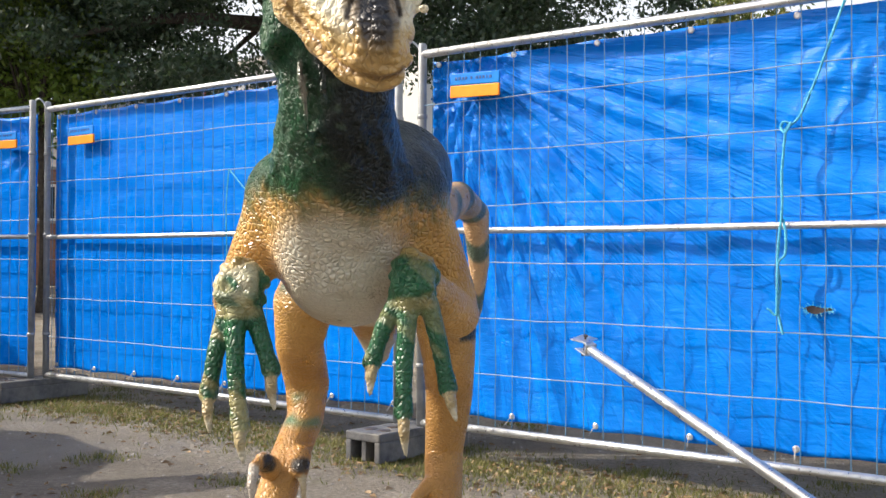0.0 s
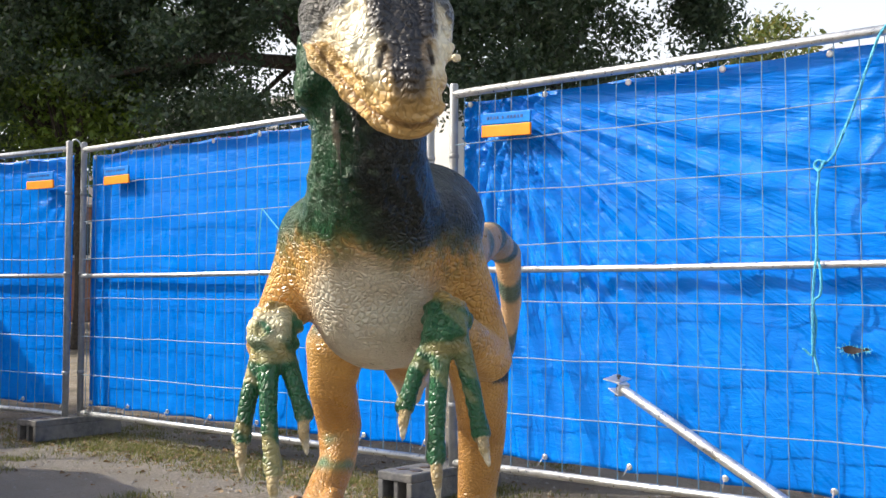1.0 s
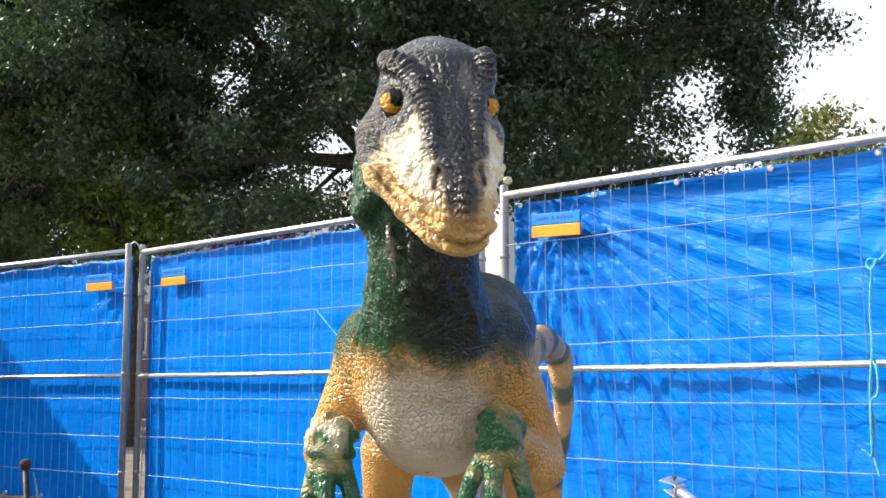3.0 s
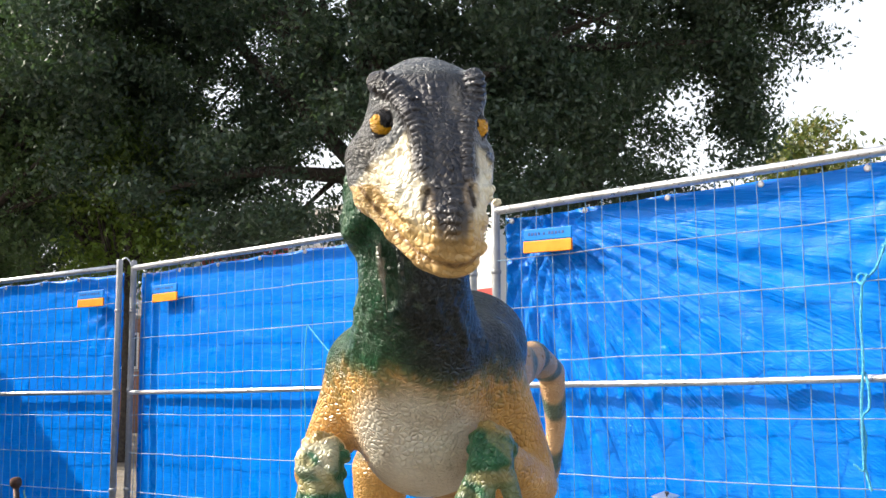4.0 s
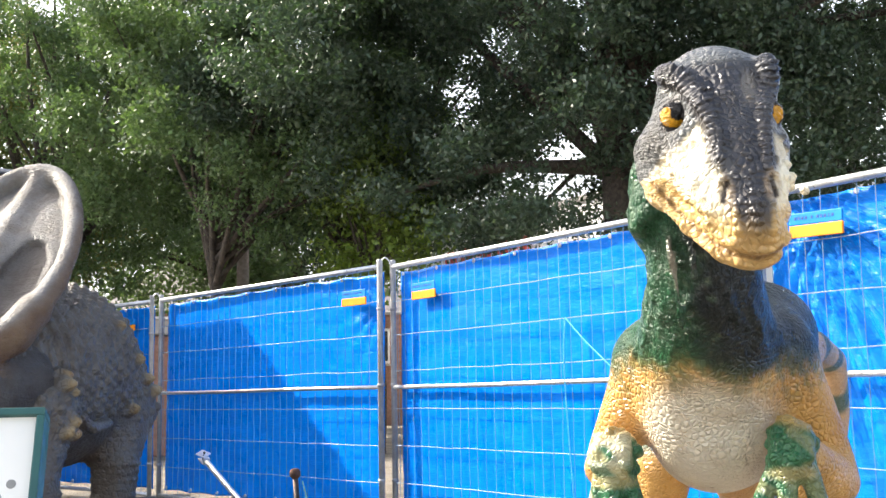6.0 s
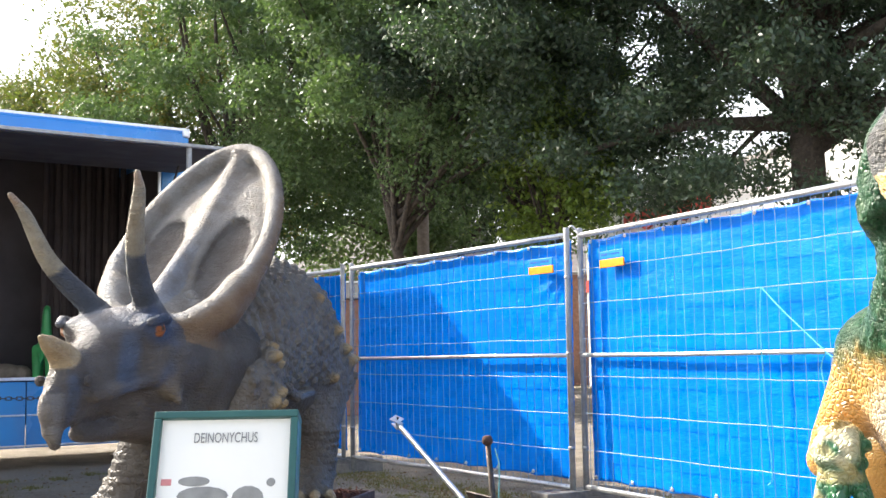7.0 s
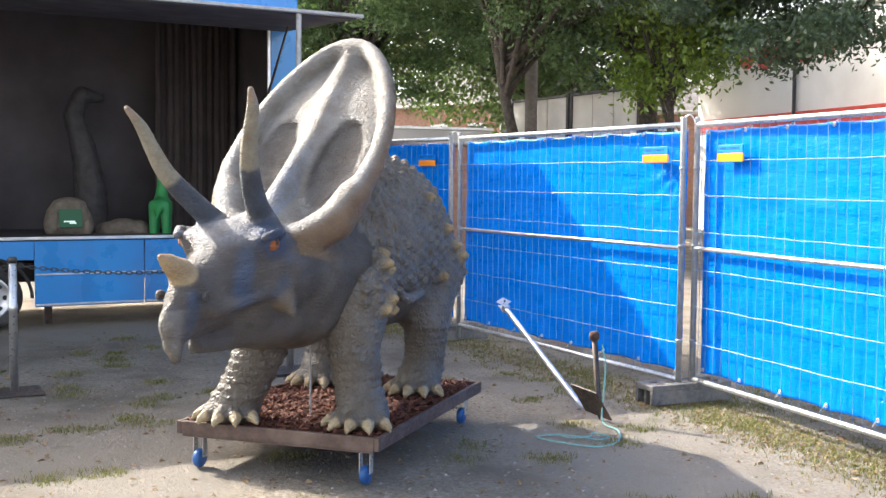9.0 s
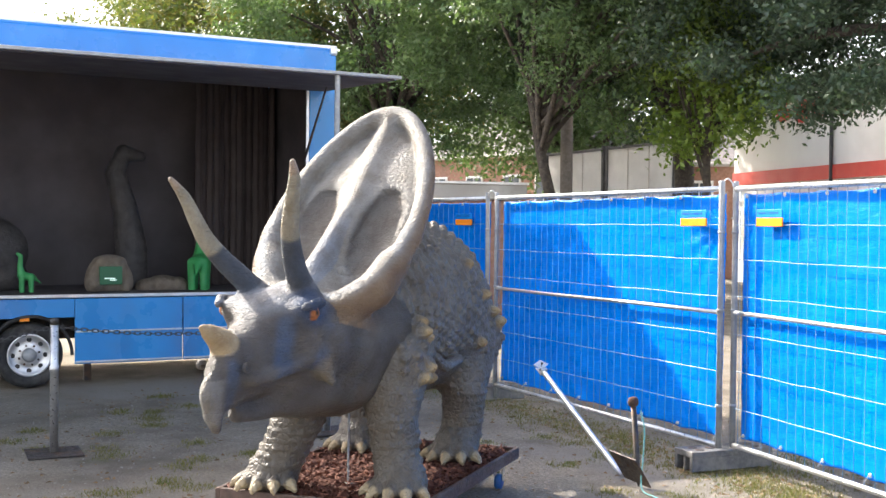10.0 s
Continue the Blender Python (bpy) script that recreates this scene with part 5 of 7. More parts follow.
def toro_head():
    s = Sculpt((-0.45, -0.80, 0.55), (1.98, 0.75, 2.60), 0.0125)
    sd = (0, 1, 0)
    s.limb([((0.45, 0.0, 1.22), 0.36, 0.38), ((0.85, -0.04, 1.16), 0.28, 0.31), ((1.10, -0.07, 1.14), 0.250, 0.265), ((1.34, -0.10, 1.065), 0.165, 0.20), ((1.53, -0.11, 1.0), 0.100, 0.155), ((1.64, -0.11, 0.93), 0.060, 0.115), ((1.665, -0.11, 0.84), 0.044, 0.062), ((1.645, -0.11, 0.765), 0.028, 0.028)], 0.045, sd)
    s.limb([((0.88, -0.05, 0.93), 0.19, 0.17), ((1.10, -0.07, 0.86), 0.14, 0.11), ((1.30, -0.09, 0.812), 0.085, 0.062), ((1.47, -0.10, 0.80), 0.048, 0.036)], 0.04, sd)
    # throat and thick neck
    s.limb([((1.12, -0.06, 0.96), 0.200, 0.170), ((0.95, -0.03, 0.93), 0.270, 0.210), ((0.72, 0.0, 0.98), 0.345, 0.290), ((0.45, 0.0, 1.05), 0.38, 0.34)], 0.08, sd)
    s.limb([((1.05, 0.17, 1.12), 0.13), ((0.80, 0.22, 1.12), 0.17), ((0.55, 0.24, 1.14), 0.20)], 0.08)
    s.limb([((1.60, -0.06, 0.80), 0.020), ((1.48, -0.02, 0.848), 0.020), ((1.36, 0.04, 0.876), 0.024), ((1.26, 0.08, 0.872), 0.022)], 0.012, cut=True)
    s.limb([((1.60, -0.20, 0.81), 0.014), ((1.46, -0.24, 0.855), 0.016), ((1.34, -0.30, 0.865), 0.018)], 0.02, cut=True)
    # brow and nose horns
    for pts in HORNS:
        s.limb([(tuple(p), r) for p, r in zip(spline(pts, 3), np.interp(np.arange(19), [0, 3, 9, 15, 18], [0.085, 0.060, 0.046, 0.031, 0.015]))], 0.015)
    s.limb([((1.50, -0.11, 1.10), 0.085), ((1.60, -0.11, 1.175), 0.066), ((1.70, -0.11, 1.225), 0.042), ((1.765, -0.11, 1.255), 0.018)], 0.03)
    s.ball((1.15, -0.07, 1.27), (0.20, 0.245, 0.13), 0.06)
    # cheek horns, eyes, nostrils
    for sg in (1, -1):
        y0 = -0.07
        s.limb([((1.20, y0 + sg * 0.19, 1.17), 0.055), ((1.14, y0 + sg * 0.245, 1.06), 0.050), ((1.12, y0 + sg * 0.285, 0.985), 0.042), ((1.13, y0 + sg * 0.315, 0.945), 0.022)], 0.035)
        s.ball((1.205, y0 + sg * 0.205, 1.300), (0.09, 0.05, 0.065), 0.06)
        s.ball((1.225, y0 + sg * 0.272, 1.295), (0.045, 0.03, 0.04), 0.012, cut=True)
        s.ball((1.222, y0 + sg * 0.254, 1.295), 0.034, 0.002)
        s.limb([((1.14, y0 + sg * 0.262, 1.345), 0.022), ((1.22, y0 + sg * 0.285, 1.355), 0.024), ((1.30, y0 + sg * 0.25, 1.33), 0.02)], 0.02)
        s.ball((1.575, y0 - 0.04 + sg * 0.128, 1.055), (0.036, 0.02, 0.03), 0.02)
        s.ball((1.58, y0 - 0.04 + sg * 0.148, 1.055), (0.02, 0.016, 0.016), 0.008, cut=True)
        s.limb([((1.52, y0 + sg * 0.10, 0.98), 0.03), ((1.38, y0 + sg * 0.175, 1.02), 0.03), ((1.20, y0 + sg * 0.235, 1.06), 0.035)], 0.05)
    # frill: dish, rolled rim, mid ridge, sunken windows
    fm = np.stack([np.array((0, 1, 0)), FR_U, FR_N], 1)
    s.ball(fr(0, 0, -0.07), (0.40, 0.75, 0.085), 0.03, fm)
    s.ball(fr(0.20, -0.12, 0.10), (0.175, 0.44, 0.115), 0.04, fm, cut=True)
    s.ball(fr(-0.20, -0.12, 0.10), (0.175, 0.44, 0.115), 0.04, fm, cut=True)
    s.limb([(fr(*rim(2 * math.pi * k / 40), 0.0), 0.052 if math.sin(2 * math.pi * k / 40) > -0.3 else 0.062) for k in range(41)], 0.03)
    s.limb([(fr(-0.05, -0.78, 0.05), 0.075), (fr(-0.03, -0.4, 0.035), 0.055), (fr(0.0, 0.0, 0.005), 0.05), (fr(0.0, 0.45, -0.02), 0.05), (fr(0.0, 0.72, -0.02), 0.05)], 0.07)
    for sg in (1, -1):  # windows in the frill
        s.limb([(fr(sg * 0.13, -0.50, 0.000), 0.070, 0.036), (fr(sg * 0.20, -0.28, -0.012), 0.125, 0.036), (fr(sg * 0.215, -0.02, -0.016), 0.110, 0.034), (fr(sg * 0.20, 0.10, -0.012), 0.060, 0.028)], 0.012, (0, 1, 0), cut=True)
    s.limb([(fr(0.36, -0.45, -0.03), 0.09), (fr(0.33, -0.62, -0.03), 0.09), (fr(0.22, -0.76, 0.0), 0.08), (fr(0.10, -0.85, 0.02), 0.08)], 0.06)
    s.limb([(fr(-0.36, -0.45, -0.03), 0.09), (fr(-0.33, -0.62, -0.03), 0.09), (fr(-0.26, -0.76, 0.0), 0.08)], 0.06)
    return s.skin()


KNOBS = [(-0.43, 0.50, 1.316), (-0.40, 0.49, 1.018), (-0.60, 0.54, 1.20), (-0.65, 0.50, 1.12), (-0.70, 0.55, 1.13), (-0.30, 0.43, 1.51), (0.45, 0.36, 1.204), (0.50, 0.33, 1.158), (0.40, 0.37, 1.115), (0.50, 0.38, 0.961), (0.55, 0.35, 0.908), (0.46, 0.38, 0.90)]
TORO_LEGS = [  # shoulder or hip, knee, ankle, foot
    ((0.50, 0.30, 0.98), (0.57, 0.34, 0.68), (0.58, 0.37, 0.46), (0.60, 0.41, 0.335)),
    ((0.60, -0.14, 0.98), (0.67, -0.18, 0.68), (0.69, -0.27, 0.47), (0.70, -0.335, 0.335)),
    ((-0.62, 0.30, 1.0), (-0.48, 0.38, 0.70), (-0.50, 0.36, 0.46), (-0.43, 0.345, 0.335)),
    ((-0.62, -0.30, 1.0), (-0.50, -0.36, 0.70), (-0.54, -0.36, 0.46), (-0.48, -0.36, 0.335)),
]


def toro_body():
    s = Sculpt((-1.55, -0.75, 0.24), (1.15, 0.75, 1.95), 0.0145)
    sd = (0, 1, 0)
    s.limb([((0.55, 0.0, 1.17), 0.36, 0.38), ((0.15, 0.0, 1.22), 0.46, 0.50), ((-0.35, 0.0, 1.23), 0.52, 0.56), ((-0.80, 0.0, 1.16), 0.42, 0.46), ((-1.12, 0.0, 1.02), 0.20, 0.24), ((-1.32, 0.02, 0.86), 0.10, 0.11), ((-1.42, 0.05, 0.70), 0.05, 0.05)], 0.10, sd)
    for h, k, a, f in TORO_LEGS:
        big = 0.225 if h[0] > 0 else 0.26
        s.limb([(h, big), (k, 0.140), (a, 0.125), (f, 0.145)], 0.09)
        for zi, z in enumerate(np.arange(0.41, 0.93, 0.047)):  # folds of hide round the leg
            t = np.interp(z, [f[2], a[2], k[2], h[2]], [3, 2, 1, 0])
            i = min(int(t), 2)
            c = np.array((h, k, a, f)[i]) * (1 - (t - i)) + np.array((h, k, a, f)[i + 1]) * (t - i)
            for q in range(15):
                an = 2 * math.pi * (q + 0.5 * (zi % 2)) / 15
                hit = s.reach((c[0], c[1], z), (math.cos(an), math.sin(an), 0), 0.24)
                if hit is not None:
                    s.ball(hit * (1, 1, 1) - 0.022 * np.array((math.cos(an), math.sin(an), 0)), (0.036, 0.036, 0.019), 0.008)
        for j in range(5):
            an = radians(-62 + 31 * j)
            d = np.array((math.cos(an), math.sin(an), 0))
            s.limb([(np.array(f) + d * 0.100, 0.050), (np.array(f) + d * 0.165 + (0, 0, -0.020), 0.039)], 0.02)
            s.limb([(np.array(f) + d * 0.170 + (0, 0, -0.016), 0.030), (np.array(f) + d * 0.205 + (0, 0, -0.035), 0.026), (np.array(f) + d * 0.228 + (0, 0, -0.055), 0.014)], 0.005)
    # folds where the limbs join the trunk
    s.limb([((0.28, 0.43, 1.00), 0.03), ((0.10, 0.47, 0.92), 0.035), ((-0.12, 0.47, 0.94), 0.03)], 0.06)
    for j in range(27):  # rows of plates over the back and flank, each laid on the hide
        fx = 0.80 - 0.072 * j
        zc = np.interp(fx, [-1.12, -0.8, -0.35, 0.15, 0.55], [1.02, 1.16, 1.23, 1.22, 1.17])
        for i in range(24):
            an = radians(-26 + 7.2 * (i + 0.5 * (j % 2)))
            hit = s.reach((fx, 0, zc), (0, math.cos(an), math.sin(an)), 0.85)
            if hit is not None:
                grow = 1 + 0.35 * noise.noise((fx * 3, an * 2, 4.2))
                s.ball(hit - (0, 0.003 * math.cos(an), 0.003 * math.sin(an)), (0.036 * grow, 0.031 * grow, 0.031 * grow), 0.006)
    for c in KNOBS:  # bony studs
        hit = s.reach((c[0], 0.0, c[2]), (0, 1, 0), 0.9)
        if hit is not None:
            s.limb([(hit - (0, 0.02, 0), 0.050), (hit + (0, 0.018, 0), 0.036), (hit + (0, 0.05, 0.004), 0.016)], 0.014)
    v, f = s.skin()
    v[:, 2] = np.maximum(v[:, 2], 0.262)
    return v, f


def toro_colour(p, which):
    w1, w2 = wobble(p, 5, 3), wobble(p, 17, 4)
    x, y, z = p.T
    base, pale, blue, bone, brown = (0.064, 0.056, 0.048), (0.235, 0.223, 0.203), (0.055, 0.085, 0.15), (0.38, 0.29, 0.17), (0.17, 0.11, 0.06)
    rgb = np.tile(np.array(base), (len(p), 1)) * (1 + 0.16 * w1 + 0.10 * w2)[:, None]
    rgb = lay(rgb, (which == 0) * soft(-x, -1.0, -0.6) * 0.85, (0.112, 0.101, 0.086))
    rgb = lay(rgb, soft(w2, 0.4, 1.0) * 0.3, (0.14, 0.125, 0.10))
    q = p - FR_C
    a, b, n = y - FR_C[1], q @ FR_U, q @ FR_N
    e = np.sqrt((a / (0.425 * (1 - 0.2 * b / 0.78))) ** 2 + (b / 0.78) ** 2)
    on = (e < 1.22) & (np.abs(n) < 0.17) & (x < 1.05)
    front = on * soft(n, -0.06, -0.01)
    rgb = lay(rgb, on * 1.0, (0.095, 0.08, 0.066))
    rgb = lay(rgb, on * soft(e, 1.03, 1.09) * soft(-b, -0.5, -0.1) * soft(n, -0.16, -0.06), brown)
    rgb = lay(rgb, front * soft(-e, -1.13, -1.02), pale)
    rgb = lay(rgb, front * near(np.stack([np.abs(a) - 0.10 * np.minimum(b + 0.16, 0), b], 1), (0.205, -0.18), (0.130, 0.33), 0.14), (0.085, 0.076, 0.070))
    rgb = lay(rgb, front * (1 - soft(np.abs(e - 1.0), 0.02, 0.06)) * soft(w2 - b, -0.2, 0.6) * 0.6, (0.20, 0.235, 0.28))
    rgb = lay(rgb, front * (np.abs(a) < 0.05) * soft(-b, 0.0, 0.4) * 0.55, (0.16, 0.20, 0.27))
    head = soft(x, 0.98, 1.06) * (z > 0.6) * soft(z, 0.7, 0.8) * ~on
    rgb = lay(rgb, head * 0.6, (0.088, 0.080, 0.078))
    # light from above put into the colour: top of the head paler blue-grey
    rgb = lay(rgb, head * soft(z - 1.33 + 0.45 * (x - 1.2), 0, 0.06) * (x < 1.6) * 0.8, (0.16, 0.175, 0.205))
    rgb = lay(rgb, head * near(p, (1.19, 0.17, 1.34), (0.13, 0.14, 0.11), 0.35), (0.04, 0.06, 0.11))
    for line, r in (([(1.30, 0.08, 1.24), (1.36, 0.09, 1.05), (1.40, 0.10, 0.96)], 0.05), ([(1.615, -0.02, 1.06), (1.63, -0.03, 0.92), (1.60, -0.03, 0.82)], 0.035), ([(1.1, 0.2, 1.2), (1.2, 0.2, 1.02)], 0.04)):
        rgb = lay(rgb, head * near_line(p, line, r, 0.5) * 0.7, blue)
    rgb = lay(rgb, head * soft(x, 1.62, 1.70) * (z < 1.0) * 0.6, (0.24, 0.225, 0.20))
    for pts in (HORNS[0][1::2] + HORNS[0][-1:], HORNS[1][1::2] + HORNS[1][-1:]):
        horn = near_line(p, pts, 0.085, 0.08)
        rgb = lay(rgb, horn, (0.045, 0.055, 0.075))
        rgb = lay(rgb, near_line(p, pts[1:], 0.085, 0.15) * soft(z, 1.45, 1.56), np.array((0.25, 0.228, 0.175)))
        rgb = lay(rgb, near_line(p, pts[1:], 0.085, 0.15) * soft(z, 1.5, 1.6) * soft(w2, 0.0, 0.8) * 0.6, (0.36, 0.28, 0.15))
        rgb = lay(rgb, near(p, pts[-1], (0.06, 0.06, 0.07), 0.3), (0.30, 0.23, 0.17))
    rgb = lay(rgb, near_line(p, [(1.585, -0.11, 1.165), (1.70, -0.11, 1.225), (1.78, -0.11, 1.26)], 0.078, 0.08) * (x > 1.53), bone)
    for sg in (1, -1):
        rgb = lay(rgb, near_line(p, [(1.15, -0.07 + sg * 0.275, 1.02), (1.17, -0.07 + sg * 0.30, 0.95)], 0.06, 0.4) * 0.6, (0.17, 0.135, 0.09))
        c = np.array((1.222, -0.07 + sg * 0.254, 1.295))
        eye = np.linalg.norm(p - c, axis=1) < 0.036
        rgb[eye] = (0.30, 0.10, 0.03)
        rgb[eye & (np.linalg.norm(p - c - (0.010, sg * 0.033, 0.004), axis=1) < 0.014)] = (0.01, 0.008, 0.006)
    for c in KNOBS:
        rgb = lay(rgb, (which == 0) * (y > 0.3) * (1 - soft(np.hypot(x - c[0], z - c[2]), 0.020, 0.048)) * 0.85, (0.32, 0.225, 0.10))
    rgb = lay(rgb, (which == 1) * near_line(p, [(1.58, -0.05, 0.81), (1.48, -0.02, 0.848), (1.36, 0.04, 0.876), (1.26, 0.08, 0.872)], 0.032, 0.3) * 0.8, (0.022, 0.018, 0.016))
    for h, k, a_, f in TORO_LEGS:
        for j in range(5):
            an = radians(-62 + 31 * j)
            rgb = lay(rgb, near_line(p, [np.array(f) + (0.190 * math.cos(an), 0.190 * math.sin(an), -0.026), np.array(f) + (0.230 * math.cos(an), 0.230 * math.sin(an), -0.06)], 0.036, 0.12), (0.34, 0.275, 0.17))
    return np.clip(rgb, 0.004, 0.8)


def toro_relief(p, which):
    """Fine lines across the frill and head, coarse hide elsewhere."""
    head = (which == 1) * 1.0
    return np.stack([0 * head, head * 0.8, (1 - head) * 0.6], 1)


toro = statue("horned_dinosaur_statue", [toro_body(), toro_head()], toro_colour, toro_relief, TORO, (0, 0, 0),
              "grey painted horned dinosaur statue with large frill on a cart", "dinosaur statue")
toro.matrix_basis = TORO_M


def build_cart():
    root = thing("display_cart", TORO_M @ Matrix.Translation((-0.04, 0, 0)), label="low dark brown wooden display cart on blue castors", category="cart")
    L, W, z = 1.80, 1.19, 0.20
    for i in range(6):
        w = L / 6
        part("deck_board", box(w - 0.006, W - 0.04, 0.03, (-L / 2 + w * (i + 0.5), 0, z), 0.003), CART_WOOD, root)
    for sy in (-1, 1):
        part("side_board", box(L, 0.028, 0.072, (0, sy * W / 2, z + 0.034), 0.004), CART_WOOD, root)
    for sx in (-1, 1):
        part("end_board", box(0.028, W - 0.03, 0.072, (sx * (L / 2 - 0.014), 0, z + 0.034), 0.004), CART_WOOD, root)
    for sx in (-1, 1):
        for sy in (-1, 1):
            x, y = sx * (L / 2 - 0.09), sy * (W / 2 - 0.09)
            c = part("castor", box(0.10, 0.085, 0.008, (x, y, z - 0.02), 0.002), GALV, root, "galvanised swivel castor with blue wheel")
            fork = bmesh.new()
            for o in (-0.03, 0.03):
                box(0.045, 0.005, 0.12, (x + 0.015, y + o, z - 0.08), 0.002, bm=fork)
            part("fork", fork, GALV, c)
            part("wheel", lathe([(0.012, -0.022), (0.046, -0.020), (0.052, -0.011), (0.052, 0.011), (0.046, 0.020), (0.012, 0.022)], 20, "Y", at=(x + 0.02, y, 0.053)), CASTER_BLUE, c, smooth=True)
    return root


build_cart()


def build_mulch():
    r = np.random.RandomState(5)
    n = 9000
    c = np.stack([r.uniform(-0.89, 0.82, n), r.uniform(-0.56, 0.56, n), 0.245 + r.rand(n) * 0.028 + 0.012 * np.sin(r.rand(n) * 6)], 1)
    length, wid = r.uniform(0.012, 0.032, n), r.uniform(0.004, 0.009, n)
    an, tilt = r.uniform(0, 6.3, n), r.normal(0, 0.35, n)
    d = np.stack([np.cos(an) * np.cos(tilt), np.sin(an) * np.cos(tilt), np.sin(tilt)], 1) * length[:, None]
    e = np.stack([-np.sin(an), np.cos(an), r.normal(0, 0.4, n)], 1) * wid[:, None]
    up = np.array((0, 0, 0.004))
    v = np.stack([c - d - e, c + d - e, c + d + e, c - d + e, c - d * 0.8 + up, c + d * 0.8 + up], 1).reshape(-1, 3)
    b = np.arange(n)[:, None] * 6
    faces = np.concatenate([b + np.array(q) for q in ((0, 1, 5, 4), (2, 3, 4, 5))]).tolist()
    bm = box(1.74, 1.13, 0.03, (-0.04, 0, 0.23), 0.004)
    root = thing("bark_mulch", TORO_M, label="red-brown bark mulch spread over the cart deck", category="mulch", kind="stuff")
    part("bed", bm, MULCH_BED, root)
    share("chips", raw_mesh("chips", v.tolist(), faces, MULCH), root, Matrix())


build_mulch()
rod = thing("support_rod", TORO_M, label="thin steel support rod under the statue", category="rod")
part("rod", lathe([(0.007, 0.24), (0.007, 0.80)], 8, at=(0.42, 0.0, 0)), GALV_DULL, rod)
part("flange", lathe([(0.03, 0.245), (0.03, 0.262), (0.012, 0.268)], 14, at=(0.42, 0.0, 0)), GALV_DULL, rod)


# ---- information sign ----
def text_mesh(body, size, material, parent, m, name="lettering"):
    cu = bpy.data.curves.new(name, "FONT")
    cu.body, cu.size, cu.align_x, cu.align_y, cu.extrude = body, size, "CENTER", "CENTER", 0.0004
    tmp = bpy.data.objects.new(name, cu)
    me = bpy.data.meshes.new_from_object(tmp)
    bpy.data.objects.remove(tmp)
    me.materials.clear()
    me.materials.append(material)
    return share(name, me, parent, m)


def build_sign():
    # stands upright on a post, its sheet leaning back
    tl, tr = Vector((-1.318, 1.035, 1.064)), Vector((-1.118, 1.146, 1.056))
    along = (tr - tl)
    a = math.degrees(math.atan2(along.y, along.x))
    mid = (tl + tr) / 2
    root = thing("information_sign", pose(mid.x, mid.y, 0, 0, 0, a), label="cream information sign in a teal frame on a post", category="sign")
    W, H, top = along.length, 0.32, 1.058
    lean = Euler((radians(-22), 0, 0)).to_matrix().to_4x4()
    board = Matrix.Translation((0, 0, top)) @ lean
    bm = box(W - 0.004, 0.030, H - 0.004, (0, 0.02, -H / 2), 0.003)
    back = part("back_board", bm, SIGN_GREEN, root)
    back.matrix_local = board
    t = 0.012
    for nm, b in (("frame_top", box(W, 0.05, t, (0, 0.012, -t / 2), 0.002)), ("frame_bottom", box(W, 0.05, t, (0, 0.012, -H + t / 2), 0.002)), ("frame_side", box(t, 0.05, H - 2 * t, (-W / 2 + t / 2, 0.012, -H / 2), 0.002)), ("frame_side", box(t, 0.05, H - 2 * t, (W / 2 - t / 2, 0.012, -H / 2), 0.002))):
        part(nm, b, SIGN_GREEN, root).matrix_local = board
    sheet = part("sheet", box(W - 2 * t, 0.004, H - 2 * t, (0, 0.0, -H / 2), 0), SIGN_WHITE, root, "cream printed sheet")
    sheet.matrix_local = board
    text_mesh("DEINONYCHUS", 0.0175, SIGN_INK, root, board @ pose(0, -0.003, -0.043, 90, 0, 0) @ Matrix.Diagonal((0.82, 1.35, 1, 1)))
    pic = bmesh.new()
    for x, z, w, h in ((-0.045, -0.112, 0.05, 0.016), (-0.03, -0.135, 0.08, 0.03), (0.04, -0.14, 0.05, 0.04), (0.075, -0.115, 0.014, 0.014)):
        lathe([(1.0, 0.0), (0.9, -0.0006)], 14, "Y", pic)
        pic.verts.ensure_lookup_table()
        bmesh.ops.transform(pic, matrix=Matrix.Translation((x, -0.0025, z)) @ Matrix.Diagonal((w / 2, 1, h / 2, 1)), verts=pic.verts[-28:])
    part("picture", pic, SIGN_INK, root, "faded grey printed picture").matrix_local = board
    part("picture", box(0.016, 0.001, 0.010, (-0.088, -0.003, -0.113), 0), SIGN_PINK, root, "small red printed mark").matrix_local = board
    part("post", box(0.05, 0.05, 0.90, (0, 0.10, 0.44), 0.004), SIGN_GREEN, root)
    part("foot_plate", box(0.22, 0.22, 0.012, (0, 0.10, 0.002), 0.003), SIGN_GREEN, root)


build_sign()


# ---- barrier ----
def build_stanchion():
    root = thing("barrier_post", label="silver barrier post on a flat square steel base", category="barrier post", group="barrier posts")
    part("pole", lathe([(0.031, 0.012), (0.031, 0.62), (0.035, 0.625), (0.035, 0.66), (0.031, 0.665), (0.031, 0.985)], 16), GALV, root, smooth=True)
    part("cap", lathe([(0.034, 0.975), (0.034, 1.01), (0.028, 1.02), (0.005, 1.022)], 16), CHAIN, root, smooth=True)
    part("base_plate", box(0.40, 0.40, 0.012, (0, 0, 0.006), 0.004), STEEL_DARK, root)
    part("hook", tube(spline([(0.03, 0, 0.95), (0.055, 0, 0.95), (0.065, 0, 0.965), (0.05, 0, 0.98)], 5), 0.005, 6), CHAIN, root)
    return root


POSTS = [(-7.40, 4.84), (-6.40, 6.80), (-8.45, 2.90)]
stan = build_stanchion()
stan.matrix_basis = pose(*POSTS[0], 0, 0, 0, 60)
for x, y in POSTS[1:]:
    copy_thing(stan, pose(x, y, 0, 0, 0, 60))


